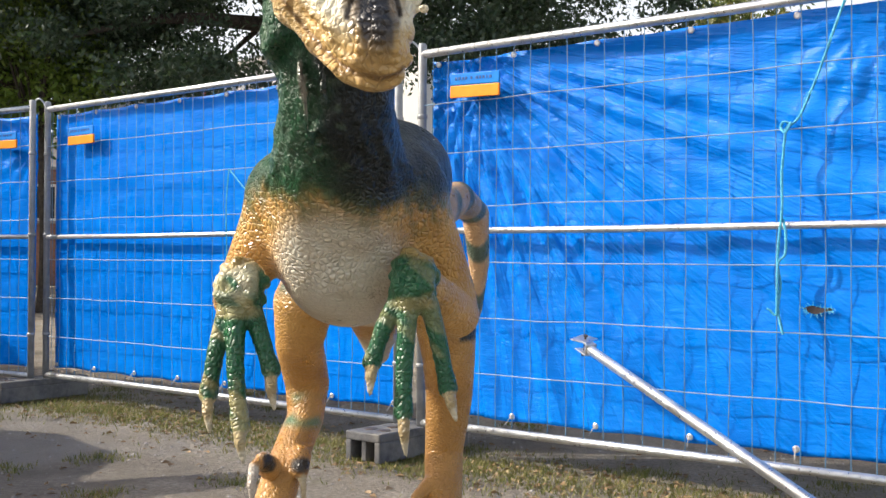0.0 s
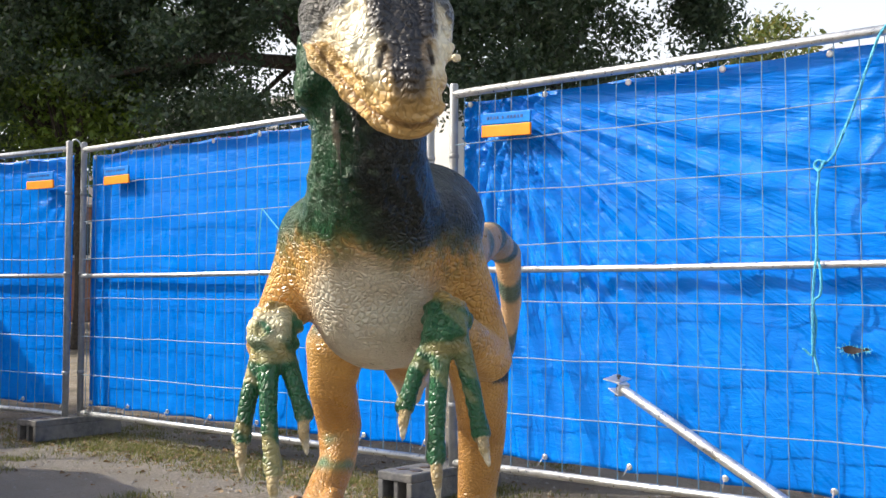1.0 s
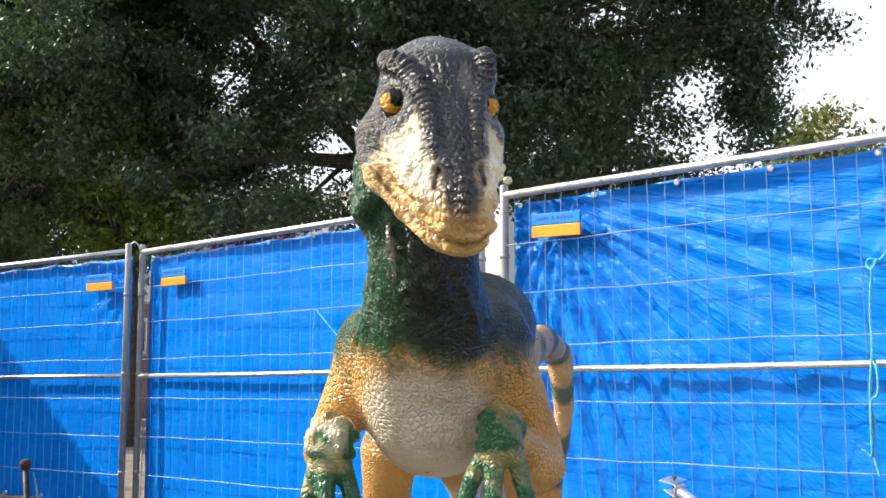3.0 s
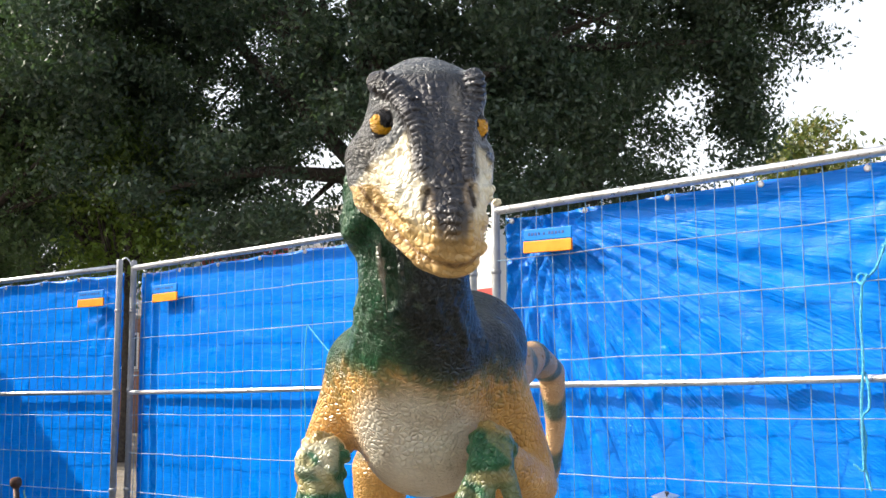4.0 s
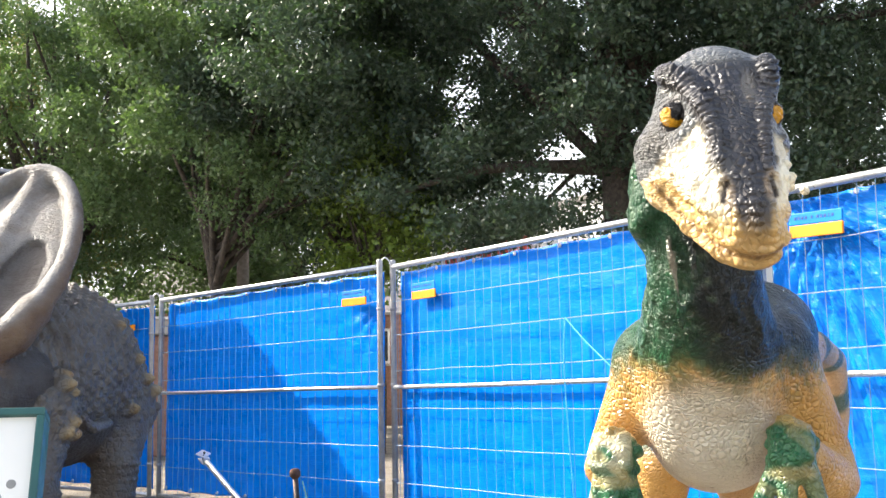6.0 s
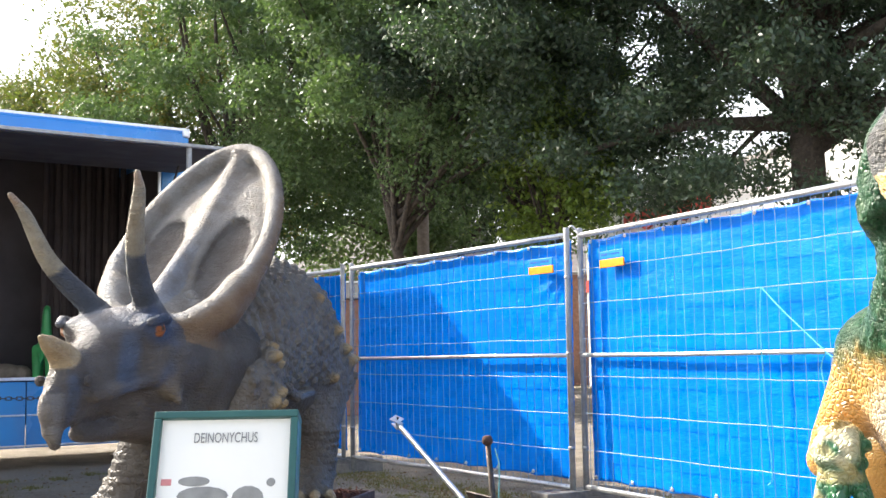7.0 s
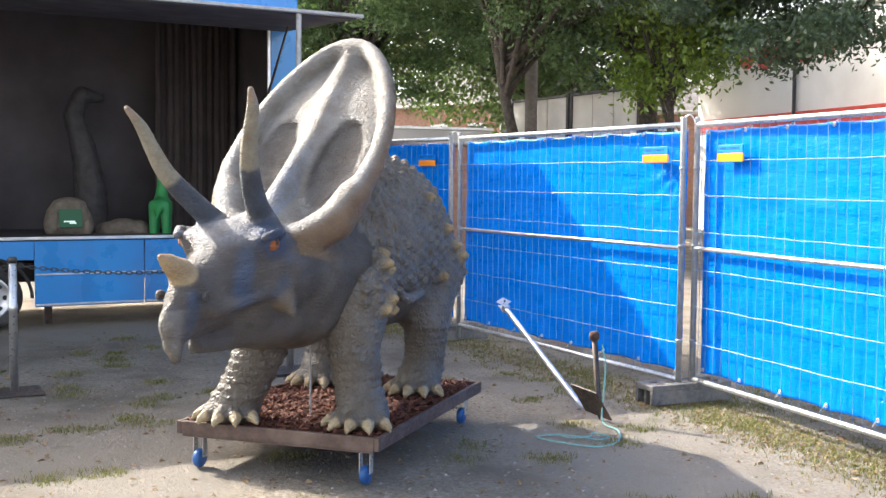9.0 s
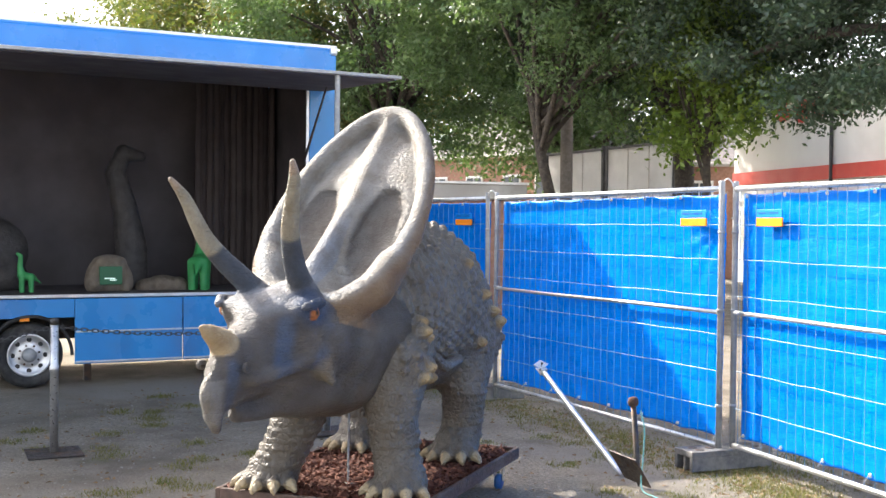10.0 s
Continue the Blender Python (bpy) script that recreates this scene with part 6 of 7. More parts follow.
def build_chain(a, b, sag):
    a, b = Vector((*a, 0.96)), Vector((*b, 0.96))
    n = int((b - a).length / 0.040)
    mid = (a + b) / 2
    root = thing("barrier_chain", Matrix.Translation(mid), label="dark plastic chain slung between barrier posts", category="chain", group="barrier chains")
    bm = tube(spline([(0.026, 0, 0), (0.018, 0.011, 0), (-0.018, 0.011, 0), (-0.026, 0, 0), (-0.018, -0.011, 0), (0.018, -0.011, 0), (0.026, 0, 0)], 2), 0.0045, 5, caps=False)
    me = bpy.data.meshes.new("link")
    bm.to_mesh(me)
    bm.free()
    me.materials.append(CHAIN)
    curve = lambda t: a + (b - a) * t - Vector((0, 0, sag * 4 * t * (1 - t))) - mid
    for i in range(n):
        t = (i + 0.5) / n
        d = (curve(min(1, t + 0.01)) - curve(max(0, t - 0.01))).normalized()
        m = Matrix.Translation(curve(t)) @ d.to_track_quat("X", "Z").to_matrix().to_4x4() @ pose(0, 0, 0, 90 * (i % 2), 0, 0)
        share("link", me, root, m)
    return root


build_chain(POSTS[0], POSTS[1], 0.09)
build_chain(POSTS[2], POSTS[0], 0.16)


# ---- exhibition trailer ----
def build_trailer():
    m = pose(-8.87, 9.74, 0, 0, 0, math.degrees(math.atan2(0.888, 0.46)))
    root = thing("exhibition_trailer", m, label="blue show trailer, its long side flap raised over a dark stage", category="trailer")
    L, D = 9.0, 2.5
    p = lambda n, bm, mat, lab="": part(n, bm, mat, root, lab)
    # shell
    p("roof", box(L, D, 0.06, (-L / 2, D / 2, 3.82), 0.02), TRUCK_BLUE)
    p("fascia", box(L - 0.02, 0.07, 0.44, (-L / 2, 0.035, 3.585), 0.012), TRUCK_BLUE)
    p("roof_trim", box(L, 0.03, 0.035, (-L / 2, 0.012, 3.845), 0.006), ALU)
    p("corner_pillar", box(0.34, 0.09, 2.42, (-0.17, 0.045, 2.17), 0.012), TRUCK_BLUE)
    p("corner_pillar", box(0.34, 0.09, 2.42, (-L + 0.17, 0.045, 2.17), 0.012), TRUCK_BLUE)
    p("corner_cap", box(0.09, 0.10, 0.10, (-0.045, 0.02, 3.80), 0.02), ALU)
    p("opening_trim", box(0.035, 0.03, 2.40, (-0.357, 0.02, 2.17), 0.004), ALU, "pale trim strip")
    p("end_wall", box(0.05, D - 0.1, 3.35, (-0.03, D / 2 + 0.05, 2.12), 0.01), TRUCK_BLUE)
    p("end_wall", box(0.05, D - 0.1, 3.35, (-L + 0.03, D / 2 + 0.05, 2.12), 0.01), TRUCK_BLUE)
    p("back_wall", box(L - 0.1, 0.05, 3.35, (-L / 2, D - 0.03, 2.12), 0.01), TRUCK_DARK, "dark interior back wall")
    p("ceiling_lining", box(L - 0.12, D - 0.16, 0.03, (-L / 2, D / 2, 3.76), 0.005), TRUCK_DARK, "dark ceiling lining")
    p("inner_lining", box(0.02, D - 0.16, 2.6, (-0.07, D / 2, 2.3), 0.003), TRUCK_DARK)
    p("stage_floor", box(L - 0.12, D - 0.08, 0.06, (-L / 2, D / 2, 0.93), 0.006), TRUCK_DARK)
    p("sill_strip", box(L - 0.02, 0.05, 0.035, (-L / 2, -0.004, 0.968), 0.006), ALU, "aluminium sill strip")
    # skirt in bays, leaving the wheel arch free
    for x0, x1 in ((-0.02, -1.80), (-1.81, -2.96), (-3.86, -5.6), (-5.61, -7.3), (-7.31, -8.96)):
        w = x0 - x1
        s = p("skirt_panel", box(w, 0.035, 0.70, ((x0 + x1) / 2, 0.02, 0.59), 0.008), TRUCK_BLUE)
        part("seam_strip", box(w - 0.01, 0.012, 0.018, ((x0 + x1) / 2, -0.002, 0.585), 0.003), ALU, s)
        part("lower_trim", box(w - 0.01, 0.012, 0.02, ((x0 + x1) / 2, 0.0, 0.262), 0.003), ALU, s)
    p("arch_panel", box(0.89, 0.035, 0.20, (-3.41, 0.02, 0.84), 0.006), TRUCK_BLUE)
    arch = tube([(-3.41 + 0.42 * math.cos(t), -0.005, 0.34 + 0.42 * math.sin(t)) for t in np.linspace(0, math.pi, 22)], 0.018, 8)
    p("wheel_arch", arch, RUBBER)
    p("chassis", box(L - 0.4, 0.9, 0.22, (-L / 2, D / 2, 0.55), 0.01), STEEL_DARK)
    p("marker_light", box(0.10, 0.02, 0.045, (-3.47, -0.006, 0.73), 0.006), AMBER, "amber side marker")
    p("landing_leg", box(0.08, 0.08, 0.60, (-2.75, 0.5, 0.30), 0.006), STEEL_DARK)
    # wheel
    wheel = part("wheel", lathe([(0.20, -0.02), (0.23, -0.10), (0.30, -0.125), (0.335, -0.10), (0.345, -0.05), (0.345, 0.05), (0.335, 0.10), (0.30, 0.125), (0.2, 0.1)], 36, "Y", at=(-3.41, 0.16, 0.345)), RUBBER, root, "worn black tyre", smooth=True)
    part("rim", lathe([(0.05, -0.02), (0.11, -0.03), (0.15, 0.0), (0.20, -0.06), (0.225, -0.075), (0.225, -0.06), (0.20, 0.02)], 32, "Y", at=(-3.41, 0.14, 0.345)), ALU, wheel, "dusty silver rim", smooth=True)
    part("hub", lathe([(0.075, 0.0), (0.075, -0.05), (0.055, -0.075), (0.02, -0.08)], 20, "Y", at=(-3.41, 0.12, 0.345)), GALV_DULL, wheel, smooth=True)
    for k in range(8):
        a = 2 * math.pi * k / 8
        part("rim_hole", lathe([(0.026, -0.004), (0.026, 0.004)], 12, "Y", at=(-3.41 + 0.165 * math.cos(a), 0.105, 0.345 + 0.165 * math.sin(a))), RUBBER, wheel)
        part("wheel_nut", lathe([(0.012, -0.02), (0.012, 0.0)], 6, "Y", at=(-3.41 + 0.105 * math.cos(a + 0.3), 0.10, 0.345 + 0.105 * math.sin(a + 0.3))), STEEL_DARK, wheel)
    # raised flap with stays and prop poles
    tilt = math.atan2(0.10, 2.05)
    p("side_flap", box(L - 0.15, 2.08, 0.030, (-L / 2 - 0.05, -1.02, 3.295), 0.006, rot=Euler((tilt, 0, 0)).to_matrix()), TRUCK_BLUE, "raised blue side flap")
    p("flap_lining", box(L - 0.25, 1.98, 0.02, (-L / 2 - 0.05, -1.03, 3.275), 0.004, rot=Euler((tilt, 0, 0)).to_matrix()), TRUCK_DARK, "dark lining under the flap")
    p("flap_edge", box(L - 0.15, 0.05, 0.035, (-L / 2 - 0.05, -2.065, 3.245), 0.008), GALV_DULL, "aluminium edge strip")
    for x in (-0.80, -8.2):
        p("prop_pole", lathe([(0.06, 0.0), (0.06, 0.02), (0.028, 0.03), (0.028, 3.23)], 14, at=(x, -2.03, 0)), GALV_DULL, "grey prop pole under the flap")
    p("gas_strut", tube([(-0.40, 0.0, 2.5), (-0.42, -0.75, 3.27)], [0.016, 0.011], 8), STEEL_DARK)
    # curtain folds at the end of the stage
    r = random.Random(4)
    for k in range(14):
        x = -0.16 - 0.075 * k
        y = 1.9 + 0.05 * math.sin(k * 1.7)
        p("curtain_fold", tube([(x, y, 0.97), (x + r.uniform(-0.01, 0.01), y, 2.2), (x, y, 3.70)], [0.052, 0.046, 0.038], 8), CURTAIN)
    return m


TRAILER = build_trailer()


def on_stage(x, y, a=0.0):
    return TRAILER @ pose(x, y, 0.962, 0, 0, a)


def blob(lo, hi, cell, shapes, material, name, label, category, m):
    s = Sculpt(lo, hi, cell)
    for sh in shapes:
        if len(sh) == 2 and hasattr(sh[1], "__len__"):
            s.ball(sh[0], sh[1], 0.04)
        else:
            s.limb(sh[0], sh[1])
    v, f = s.skin()
    ob = new(name, raw_mesh(name, v.tolist(), f.tolist(), material, True))
    ob.matrix_basis = m
    return tagged(ob, label, category)


def build_monitor():
    root = thing("monitor_stand", on_stage(-2.44, 0.9) @ Matrix.Scale(0.74, 4), label="screen set in a moulded tan rock frame on the stage", category="monitor")
    s = Sculpt((-0.42, -0.30, -0.02), (0.42, 0.40, 0.62), 0.022)
    s.ball((0, 0.08, 0.25), (0.34, 0.2, 0.30), 0.08)
    s.ball((-0.24, 0.02, 0.12), (0.13, 0.18, 0.16), 0.08)
    s.ball((0.25, 0.02, 0.14), (0.12, 0.18, 0.20), 0.08)
    s.ball((0.02, 0.05, 0.47), (0.24, 0.15, 0.09), 0.08)
    s.ball((0.0, -0.22, 0.24), (0.21, 0.16, 0.19), 0.02, cut=True)
    v, f = s.skin()
    v[:, 2] = np.maximum(v[:, 2], 0.0)
    share("rock_frame", raw_mesh("rock_frame", v.tolist(), f.tolist(), FIG_TAN, True), root, Matrix())
    part("screen", box(0.34, 0.10, 0.28, (0, -0.10, 0.25), 0.006), SCREEN_M, root, "dim green lit screen")
    bm = bmesh.new()
    for x, z, w in ((-0.02, 0.205, 0.16), (0.03, 0.18, 0.10)):
        box(w, 0.002, 0.018, (x, -0.1515, z), 0, bm=bm)
    part("text_bars", bm, SCREEN_T, root, "pale unreadable lines")


build_monitor()
for (x, y, g, a) in ((-1.36, 1.0, 1.18, 68), (-3.35, 0.95, 0.62, 180)):
    blob((-0.3, -0.2, -0.02), (0.42, 0.2, 0.75), 0.02, [([((-0.10, 0, 0.27), 0.07), ((0.06, 0, 0.30), 0.08), ((0.09, 0, 0.46), 0.05), ((0.08, 0, 0.66), 0.038), ((0.13, 0, 0.69), 0.034)], 0.05)]
         + [([((lx, ly, 0.28), 0.05), ((lx, ly, 0.0), 0.04)], 0.03) for lx in (-0.10, 0.06) for ly in (-0.06, 0.06)] + [([((-0.12, 0, 0.28), 0.05), ((-0.27, 0, 0.16), 0.015)], 0.03)],
         FIG_GREEN, "toy_dinosaur", "green plastic long-necked toy dinosaur on the stage", "toy dinosaur", on_stage(x, y, a) @ Matrix.Scale(g, 4))
blob((-0.6, -0.45, -0.02), (0.6, 0.45, 0.5), 0.03, [((0, 0, 0.08), (0.34, 0.28, 0.2)), ((0.28, -0.05, 0.05), (0.2, 0.22, 0.2)), ((-0.3, 0.05, 0.05), (0.22, 0.24, 0.16))], FIG_TAN, "stage_rock", "tan moulded rock on the stage", "rock", on_stage(-1.78, 1.1) @ Matrix.Scale(0.62, 4))
blob((-0.5, -0.5, -0.02), (0.6, 0.5, 1.9), 0.03, [([((0, 0, 0.0), 0.20), ((-0.02, 0, 0.5), 0.19), ((-0.10, 0, 1.0), 0.15), ((-0.22, 0, 1.4), 0.12), ((-0.12, 0, 1.66), 0.10), ((0.10, 0, 1.62), 0.06)], 0.1)], FIG_GREY, "stage_figure", "grey moulded animal figure standing in the dark stage", "figure", on_stage(-2.0, 1.75))
blob((-0.7, -0.5, -0.02), (0.7, 0.5, 1.2), 0.03, [((0, 0, 0.45), (0.5, 0.3, 0.42)), ((-0.35, 0, 0.75), (0.22, 0.2, 0.22)), ((0.2, 0, 0.15), (0.3, 0.25, 0.2))], FIG_GREY, "stage_figure", "grey moulded animal figure crouching in the dark stage", "figure", on_stage(-3.75, 1.5))


# ---- far buildings ----
def at_view(d, x):
    """A ground place d metres out at bearing x (tangent) from the walk's end."""
    return Vector((-0.133 - 0.58 * d + 0.8147 * d * x, -0.334 + 0.8147 * d + 0.58 * d * x, 0))


def wall_between(a, b, thick=0.2):
    d = (b - a)
    return Matrix.Translation(a) @ pose(0, 0, 0, 0, 0, math.degrees(math.atan2(d.y, d.x))), d.length


def build_hoarding():
    a, b = Vector((-16.2, 27.25, 0)), Vector((-10.96, 24.3, 0))
    m, length = wall_between(a, b)
    root = thing("hoarding", m, label="pale blank advertising hoarding on dark posts", category="hoarding")
    w = length / 2
    for k in range(2):
        pan = part("panel", box(w - 0.30, 0.06, 1.75, (w * (k + 0.5), 0, 2.92), 0.01), HOARDING, root)
        for z in (2.02, 2.92 - 0.42, 3.82):
            part("batten", box(w - 0.22, 0.09, 0.07, (w * (k + 0.5), -0.01, z), 0.01), DARK_FRAME if z != 2.5 else HOARDING, pan)
        for j in (0.33, 0.66):
            part("joint", box(0.02, 0.07, 1.70, (w * k + 0.15 + (w - 0.3) * j, -0.004, 2.92), 0), CONCRETE, pan)
    for x in (0.05, w - 0.09, w + 0.09, length - 0.05):
        part("post", box(0.12, 0.14, 3.9, (x, 0.02, 1.95), 0.01), DARK_FRAME, root)


build_hoarding()


def build_white_hall():
    a = Vector((-14.4, 36.9, 0))
    d = (Vector((-8.1, 31.5, 0)) - a).normalized()
    b = a + d * 16.5
    m, length = wall_between(a, b)
    root = thing("white_hall", m, label="large white clad hall with a red band and sign", category="hall")
    part("wall", box(length, 8, 6.4, (length / 2, 4.0, 3.2), 0.02), WHITE_WALL, root)
    part("red_band", box(length - 0.02, 0.06, 0.42, (length / 2, -0.034, 3.50), 0.01), RED_BAND, root)
    part("parapet", box(length + 0.1, 0.3, 0.15, (length / 2, 0.05, 6.45), 0.01), CONCRETE, root)
    part("downpipe", tube([(5.9, -0.08, 0), (5.9, -0.08, 6.3)], 0.055, 8), DARK_FRAME, root)
    for x, z, w, h in ((3.2, 5.5, 0.7, 0.6), (4.25, 5.45, 0.75, 0.75), (5.2, 5.5, 0.8, 0.6), (6.4, 5.6, 0.7, 1.0), (7.4, 5.5, 0.7, 0.6)):
        g = lathe([(0.5, -0.05), (0.5, 0.05), (0.28, 0.05), (0.28, -0.05)], 20, "Y")
        bmesh.ops.transform(g, matrix=Matrix.Translation((x, -0.06, z)) @ Matrix.Diagonal((w, 1, h, 1)), verts=g.verts)
        part("sign_shape", g, RED_BAND, root, "red raised sign shape")


build_white_hall()


def build_house(a, b, eave, ridge, deep, windows, label, wall=BRICK_WALL):
    m, length = wall_between(a, b)
    root = thing("brick_house", m, label=label, category="house")
    part("wall", box(length, deep, eave, (length / 2, deep / 2, eave / 2), 0.02), wall, root)
    bm = bmesh.new()
    o = 0.25
    vs = [bm.verts.new(p) for p in ((-o, -o, eave - 0.05), (length + o, -o, eave - 0.05), (length + o, deep + o, eave - 0.05), (-o, deep + o, eave - 0.05), (-o, deep / 2, ridge), (length + o, deep / 2, ridge))]
    for q in ((0, 1, 5, 4), (2, 3, 4, 5), (0, 4, 3), (1, 2, 5), (3, 2, 1, 0)):
        bm.faces.new([vs[i] for i in q])
    part("roof", bm, ROOF, root)
    part("gutter", tube([(-o, -o, eave - 0.04), (length + o, -o, eave - 0.04)], 0.07, 8), CONCRETE, root)
    for x, z in windows:
        w = part("window", box(1.0, 0.10, 1.3, (x, -0.02, z), 0.01), WHITE_WALL, root, "white window frame")
        for sx in (-1, 1):
            part("pane", box(0.40, 0.02, 1.1, (x + sx * 0.225, -0.075, z), 0), GLASS, w)
        part("sill", box(1.15, 0.2, 0.06, (x, -0.08, z - 0.70), 0.01), CONCRETE, w)
    return root


build_house(at_view(52, -0.02), at_view(47, 0.085), 4.9, 7.6, 9, [(1.2, 3.4), (3.4, 3.4), (5.6, 3.4), (7.4, 3.4)], "red-brown brick house with a grey pitched roof")
build_house(at_view(41, 0.195), at_view(40, 0.30), 4.15, 5.6, 8, [(1.3, 2.9), (3.0, 2.9)], "dark brown brick building behind the hoarding")


def build_shed():
    a, b = at_view(21.5, -0.09), at_view(22.5, 0.063)
    m, length = wall_between(a, b)
    root = thing("flat_roof_shed", m, label="low shed with a pale flat concrete roof edge", category="shed")
    part("wall", box(length, 4, 2.30, (length / 2, 2.0, 1.15), 0.02), BRICK_WALL, root)
    part("roof_edge", box(length + 0.4, 4.4, 0.30, (length / 2, 2.0, 2.46), 0.03), CONCRETE, root)
    part("roof_trim", box(length + 0.46, 4.46, 0.05, (length / 2, 2.0, 2.63), 0.01), ALU, root)


build_shed()
pl = thing("utility_pole", Matrix.Translation(at_view(27, 0.109)), label="tall grey timber utility pole", category="utility pole")
part("pole", lathe([(0.17, -0.1), (0.15, 3.0), (0.13, 9.5), (0.02, 9.55)], 16), POLE_WOOD, pl, smooth=True)
part("crossarm", box(1.4, 0.10, 0.10, (0, 0.14, 9.0), 0.01), POLE_WOOD, pl)


# ---- trees ----
def leaf_cloud(name, clumps, per, leaf, material, seed, spread):
    """Many small bent leaves round the clump places, as one mesh."""
    r = np.random.RandomState(seed)
    c = np.repeat(np.array(clumps), per, 0)
    n = len(c)
    c = c + r.normal(0, 1, (n, 3)) * spread * np.array((1, 1, 0.62))
    d = r.normal(0, 1, (n, 3))
    d /= np.linalg.norm(d, axis=1)[:, None]
    e = np.cross(d, r.normal(0, 1, (n, 3)))
    e /= np.linalg.norm(e, axis=1)[:, None] + 1e-9
    nn = np.cross(d, e)
    size = leaf * r.uniform(0.6, 1.35, n)[:, None]
    v = np.stack([c - d * size, c - e * size * 0.42 + nn * size * 0.12, c + d * size * 0.9, c + e * size * 0.42 + nn * size * 0.12], 1).reshape(-1, 3)
    me = bpy.data.meshes.new(name)
    me.vertices.add(n * 4)
    me.vertices.foreach_set("co", v.astype(np.float32).ravel())
    me.loops.add(n * 4)
    me.loops.foreach_set("vertex_index", np.arange(n * 4, dtype=np.int32))
    me.polygons.add(n)
    me.polygons.foreach_set("loop_start", np.arange(0, n * 4, 4, dtype=np.int32))
    me.update(calc_edges=True)
    me.materials.append(material)
    return me


def build_tree(at, trunk_r, fork, centre, radii, clumps, per, leaf, material, seed, label, spread=0.55, lean=(0, 0), hollow=0.35, boughs=()):
    r = random.Random(seed)
    root = thing("tree", Matrix.Translation((*at, 0)), label=label, category="tree")
    fk = Vector((lean[0], lean[1], fork))
    bm = tube(spline([(0, 0, -0.15), (lean[0] * 0.2 + 0.06, lean[1] * 0.2, fork * 0.4), fk, fk + Vector((lean[0] * 0.4, lean[1] * 0.4, fork * 0.5))], 5), [trunk_r * (1.35 if i == 0 else 1 - 0.03 * i) for i in range(16)], 12)
    part("trunk", bm, BARK, root, smooth=True)
    ce, ra = Vector(centre), Vector(radii)
    places = []
    while len(places) < clumps:
        p = Vector((r.uniform(-1, 1), r.uniform(-1, 1), r.uniform(-1, 1)))
        wob = 1 + 0.28 * noise.noise(Vector(p) * 1.7 + Vector((seed * 3.1, 0, 0)))
        if hollow < p.length < wob:
            places.append(ce + Vector((p.x * ra.x, p.y * ra.y, p.z * ra.z)))
    for bc, br, number in boughs:  # boughs that reach out of the crown
        for _ in range(number):
            p = Vector((r.gauss(0, 0.5), r.gauss(0, 0.5), r.gauss(0, 0.5)))
            places.append(Vector(bc) + Vector((p.x * br[0], p.y * br[1], p.z * br[2])))
        part("limb", tube(spline([ce, ce.lerp(Vector(bc), 0.55) + Vector((0, 0, 0.5)), Vector(bc)], 5), [0.09 - 0.007 * i for i in range(11)], 7), BARK, root, smooth=True)
    for k in range(min(26, clumps // 6)):
        q = places[k * 5 % len(places)]
        st = fk + Vector((0, 0, r.uniform(-0.2, 0.6) * fork * 0.5))
        mid = st.lerp(q, 0.5) + Vector((r.uniform(-0.5, 0.5), r.uniform(-0.5, 0.5), r.uniform(0.0, 0.7)))
        part("limb", tube(spline([st, mid, q], 5), [trunk_r * 0.42 * (1 - 0.085 * i) for i in range(11)], 7), BARK, root, smooth=True)
    me = leaf_cloud("crown", [p.to_tuple() for p in places], per, leaf, material, seed, spread)
    share("crown", me, root, Matrix())
    return root


build_tree((-3.3, 17.9), 0.36, 4.6, (-0.6, 0.5, 8.5), (7.8, 3.8, 5.2), 620, 520, 0.056, OAK, 11, "large dark-leaved oak tree behind the fence", 0.27,
           boughs=[((6.05, 0.1, 6.1), (0.35, 0.6, 1.1), 16), ((6.2, 0.1, 8.2), (1.3, 1.4, 0.9), 52), ((7.3, 0.2, 8.0), (0.7, 0.8, 0.5), 14)])
build_tree((-9.6, 21.5), 0.26, 4.0, (0.0, 0.0, 8.4), (5.0, 3.4, 4.6), 230, 430, 0.064, OAK, 12, "dark green tree behind the fence", 0.28)
build_tree((-11.1, 19.2), 0.15, 3.4, (0.4, 0.2, 7.8), (4.0, 2.8, 4.2), 200, 420, 0.060, MAPLE, 13, "leafy green tree with a leaning dark trunk", 0.28, lean=(-0.7, 0.2), hollow=0.45)
build_tree((-8.3, 19.6), 0.10, 2.8, (0.0, 0.0, 5.0), (1.3, 1.2, 2.1), 60, 190, 0.070, BRIGHT, 14, "young bright green tree", 0.34)
build_tree((-17.0, 21.0), 0.24, 3.6, (0, 0, 7.4), (4.4, 3.2, 4.3), 190, 380, 0.066, MAPLE, 15, "leafy green tree with a broad crown", 0.28, hollow=0.45)
build_tree((-22.5, 24.0), 0.24, 3.2, (0, 0, 7.4), (5.0, 4.0, 4.9), 260, 260, 0.088, AUTUMN, 16, "yellowing tree with a broad crown", 0.45)
build_tree((-28.5, 25.0), 0.24, 3.0, (0, 0, 6.4), (5.2, 4.0, 4.2), 230, 240, 0.095, AUTUMN, 17, "yellowing tree beyond the trailer", 0.45)
build_tree((-18.5, 33.0), 0.25, 3.6, (0, 0, 7.8), (6.0, 4.2, 5.0), 260, 210, 0.11, MAPLE, 18, "tall green tree in the distance", 0.55)
build_tree((0.2, 22.5), 0.22, 4.4, (0, 0, 8.3), (2.4, 2.4, 4.0), 80, 400, 0.064, OAK, 20, "slender dark-leaved tree behind the fence", 0.30)
build_tree((7.5, 36.0), 0.25, 4.0, (0, 0, 7.3), (1.5, 1.5, 2.6), 70, 190, 0.12, AUTUMN, 19, "small dense tree in the distance", 0.42)


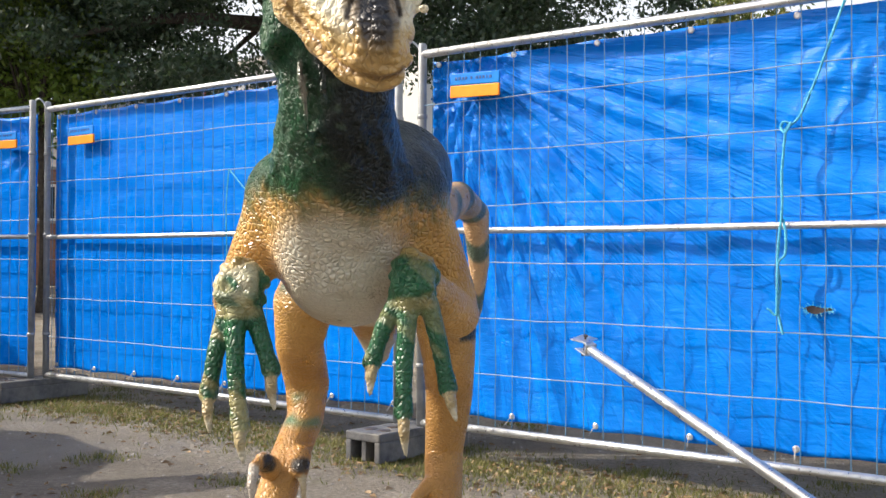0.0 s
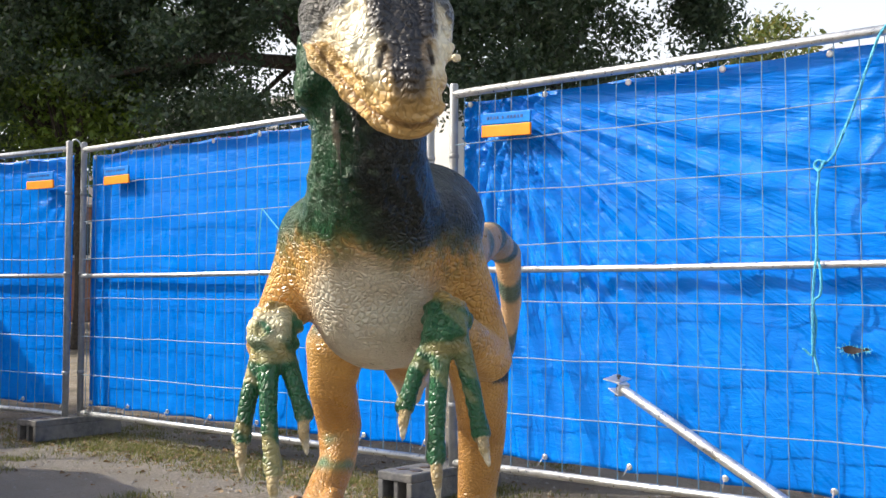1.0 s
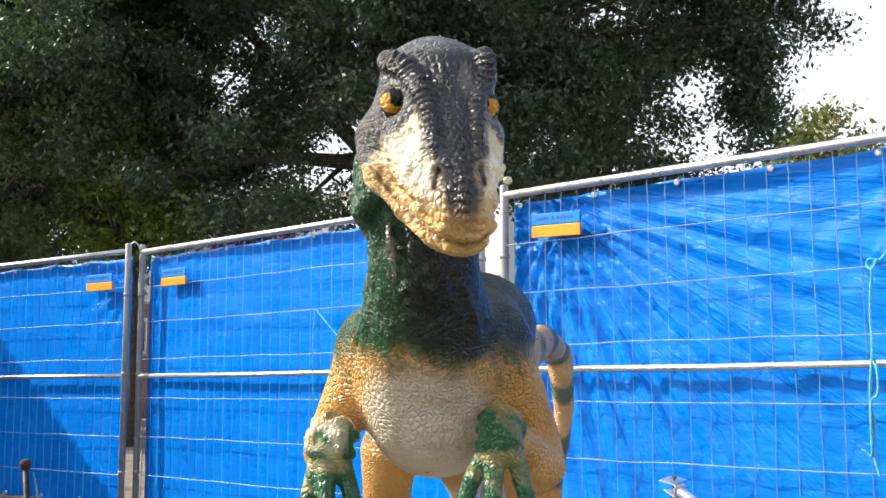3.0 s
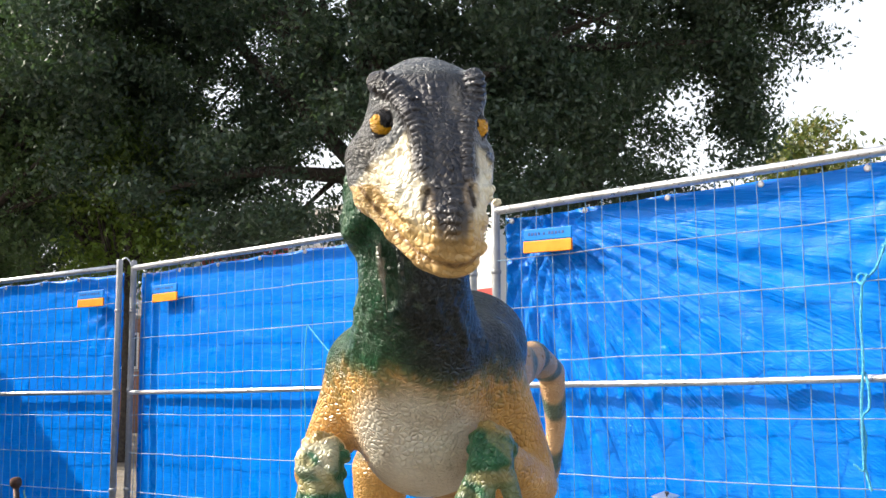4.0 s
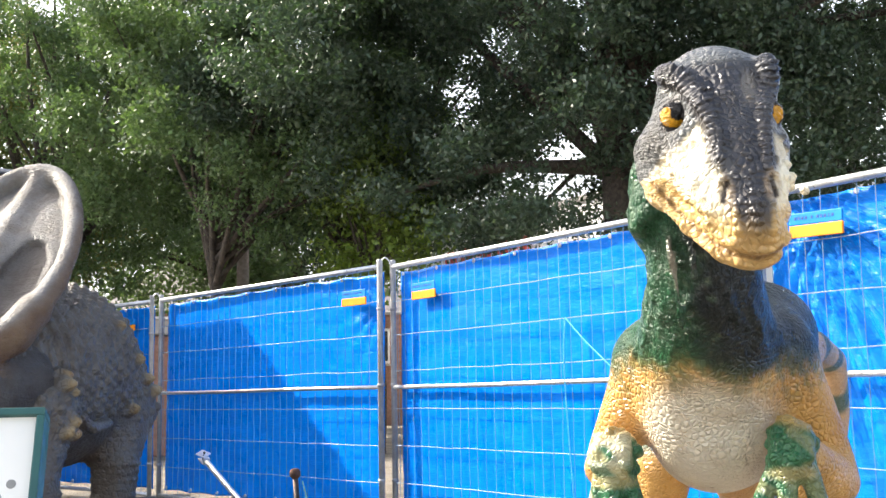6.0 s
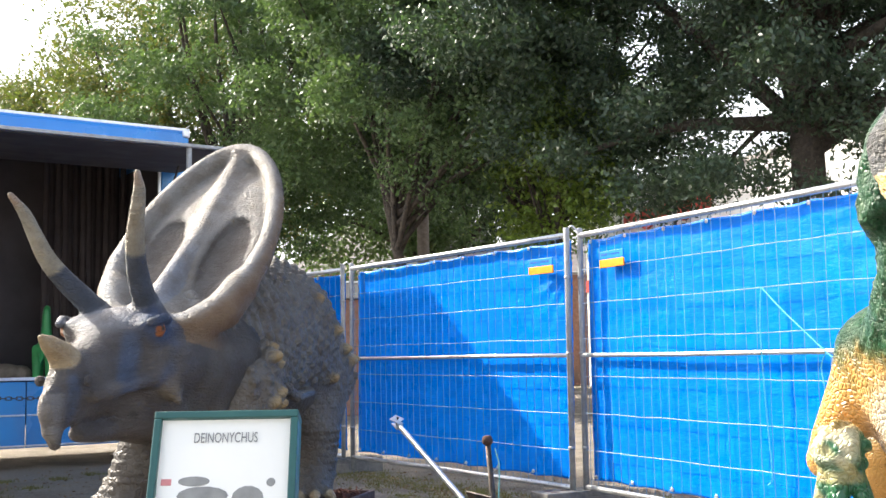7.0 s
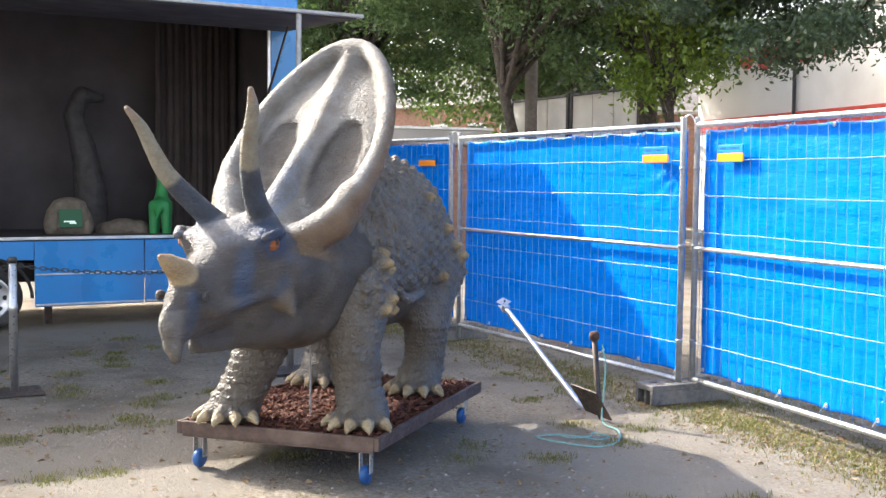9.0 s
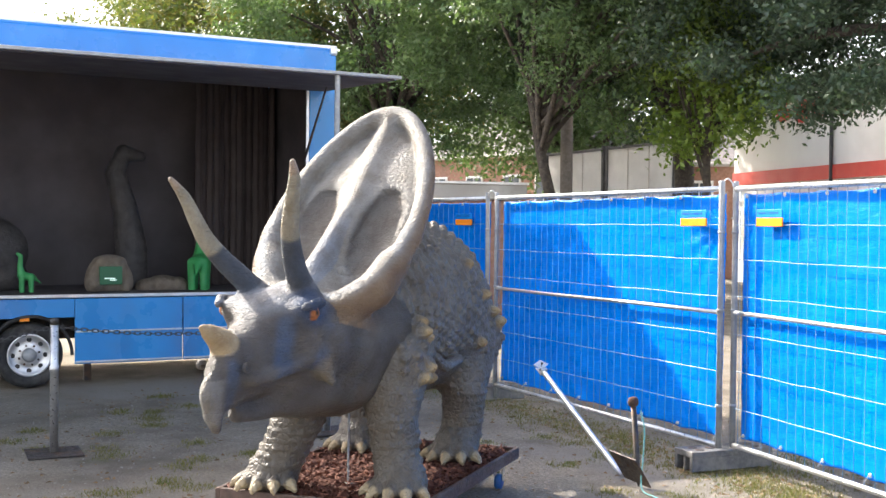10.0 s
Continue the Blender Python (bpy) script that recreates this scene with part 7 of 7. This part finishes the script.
# ---- low growth and litter ----
def scatter(name, n, place, blade, material, label, category, seed):
    r = random.Random(seed)
    verts, faces = [], []
    for _ in range(n):
        x, y = place(r)
        z = lump(x, y) if (-14 < x < 5 and -2 < y < 13) else -0.006
        blade(r, x, y, z, verts, faces)
    ob = new(name, raw_mesh(name, verts, faces, material))
    return tagged(ob, label, category, kind="stuff")


def fence_side(r):
    key = r.choice("AABBCD")
    a = FENCE_RUN[key]
    p = pose(a[0], a[1], 0, 0, 0, a[2]) @ Vector((r.uniform(-0.2, 3.7), r.gauss(-0.10, 0.22), 0))
    return p.x, p.y


TUFTS = [(rnd.uniform(-9, 2.6), rnd.uniform(2.0, 8.5)) for _ in range(150)]


def tuft(r):
    if r.random() < 0.5:
        return fence_side(r)
    x, y = r.choice(TUFTS)
    return x + r.gauss(0, 0.07), y + r.gauss(0, 0.07)


def blade(r, x, y, z, verts, faces):
    for _ in range(4):
        h, a, w = r.uniform(0.008, 0.035), r.uniform(0, 6.3), r.uniform(0.002, 0.005)
        bx, by = x + r.gauss(0, 0.02), y + r.gauss(0, 0.02)
        lx, ly = math.cos(a) * h * 0.8, math.sin(a) * h * 0.8
        n = len(verts)
        verts += [(bx - w * math.sin(a), by + w * math.cos(a), z - 0.004), (bx + w * math.sin(a), by - w * math.cos(a), z - 0.004), (bx + lx, by + ly, z + h)]
        faces.append((n, n + 1, n + 2))


def dry_leaf(r, x, y, z, verts, faces):
    s, a = r.uniform(0.010, 0.028), r.uniform(0, 6.3)
    c, q = math.cos(a) * s, math.sin(a) * s
    n = len(verts)
    k = r.uniform(0.3, 0.8)
    verts += [(x - c, y - q, z + 0.002), (x + q * k, y - c * k, z + r.uniform(0.004, 0.02)), (x + c, y + q, z + 0.004), (x - q * k, y + c * k, z + r.uniform(0.002, 0.014))]
    faces.append((n, n + 1, n + 2, n + 3))


def pebble(r, x, y, z, verts, faces):
    s = r.uniform(0.004, 0.014)
    n = len(verts)
    verts += [(x + s * r.uniform(0.7, 1.3), y, z), (x, y + s, z), (x - s * r.uniform(0.7, 1.3), y, z), (x, y - s, z), (x, y, z + s * r.uniform(0.4, 0.9)), (x, y, z - s)]
    for q in ((0, 1, 4), (1, 2, 4), (2, 3, 4), (3, 0, 4)):
        faces.append(tuple(n + i for i in q))


anywhere = lambda r: (r.uniform(-9.5, 2.6), r.uniform(1.5, 9.5))
scatter("grass", 17000, tuft, blade, GRASS, "short sparse grass tufts on the soil", "grass", 21)
scatter("leaf_litter", 5200, lambda r: fence_side(r) if r.random() < 0.45 else anywhere(r), dry_leaf, LITTER, "dry brown fallen leaves on the soil", "leaf litter", 22)
scatter("pebbles", 5000, anywhere, pebble, PEBBLE, "small grey pebbles on the soil", "pebbles", 23)
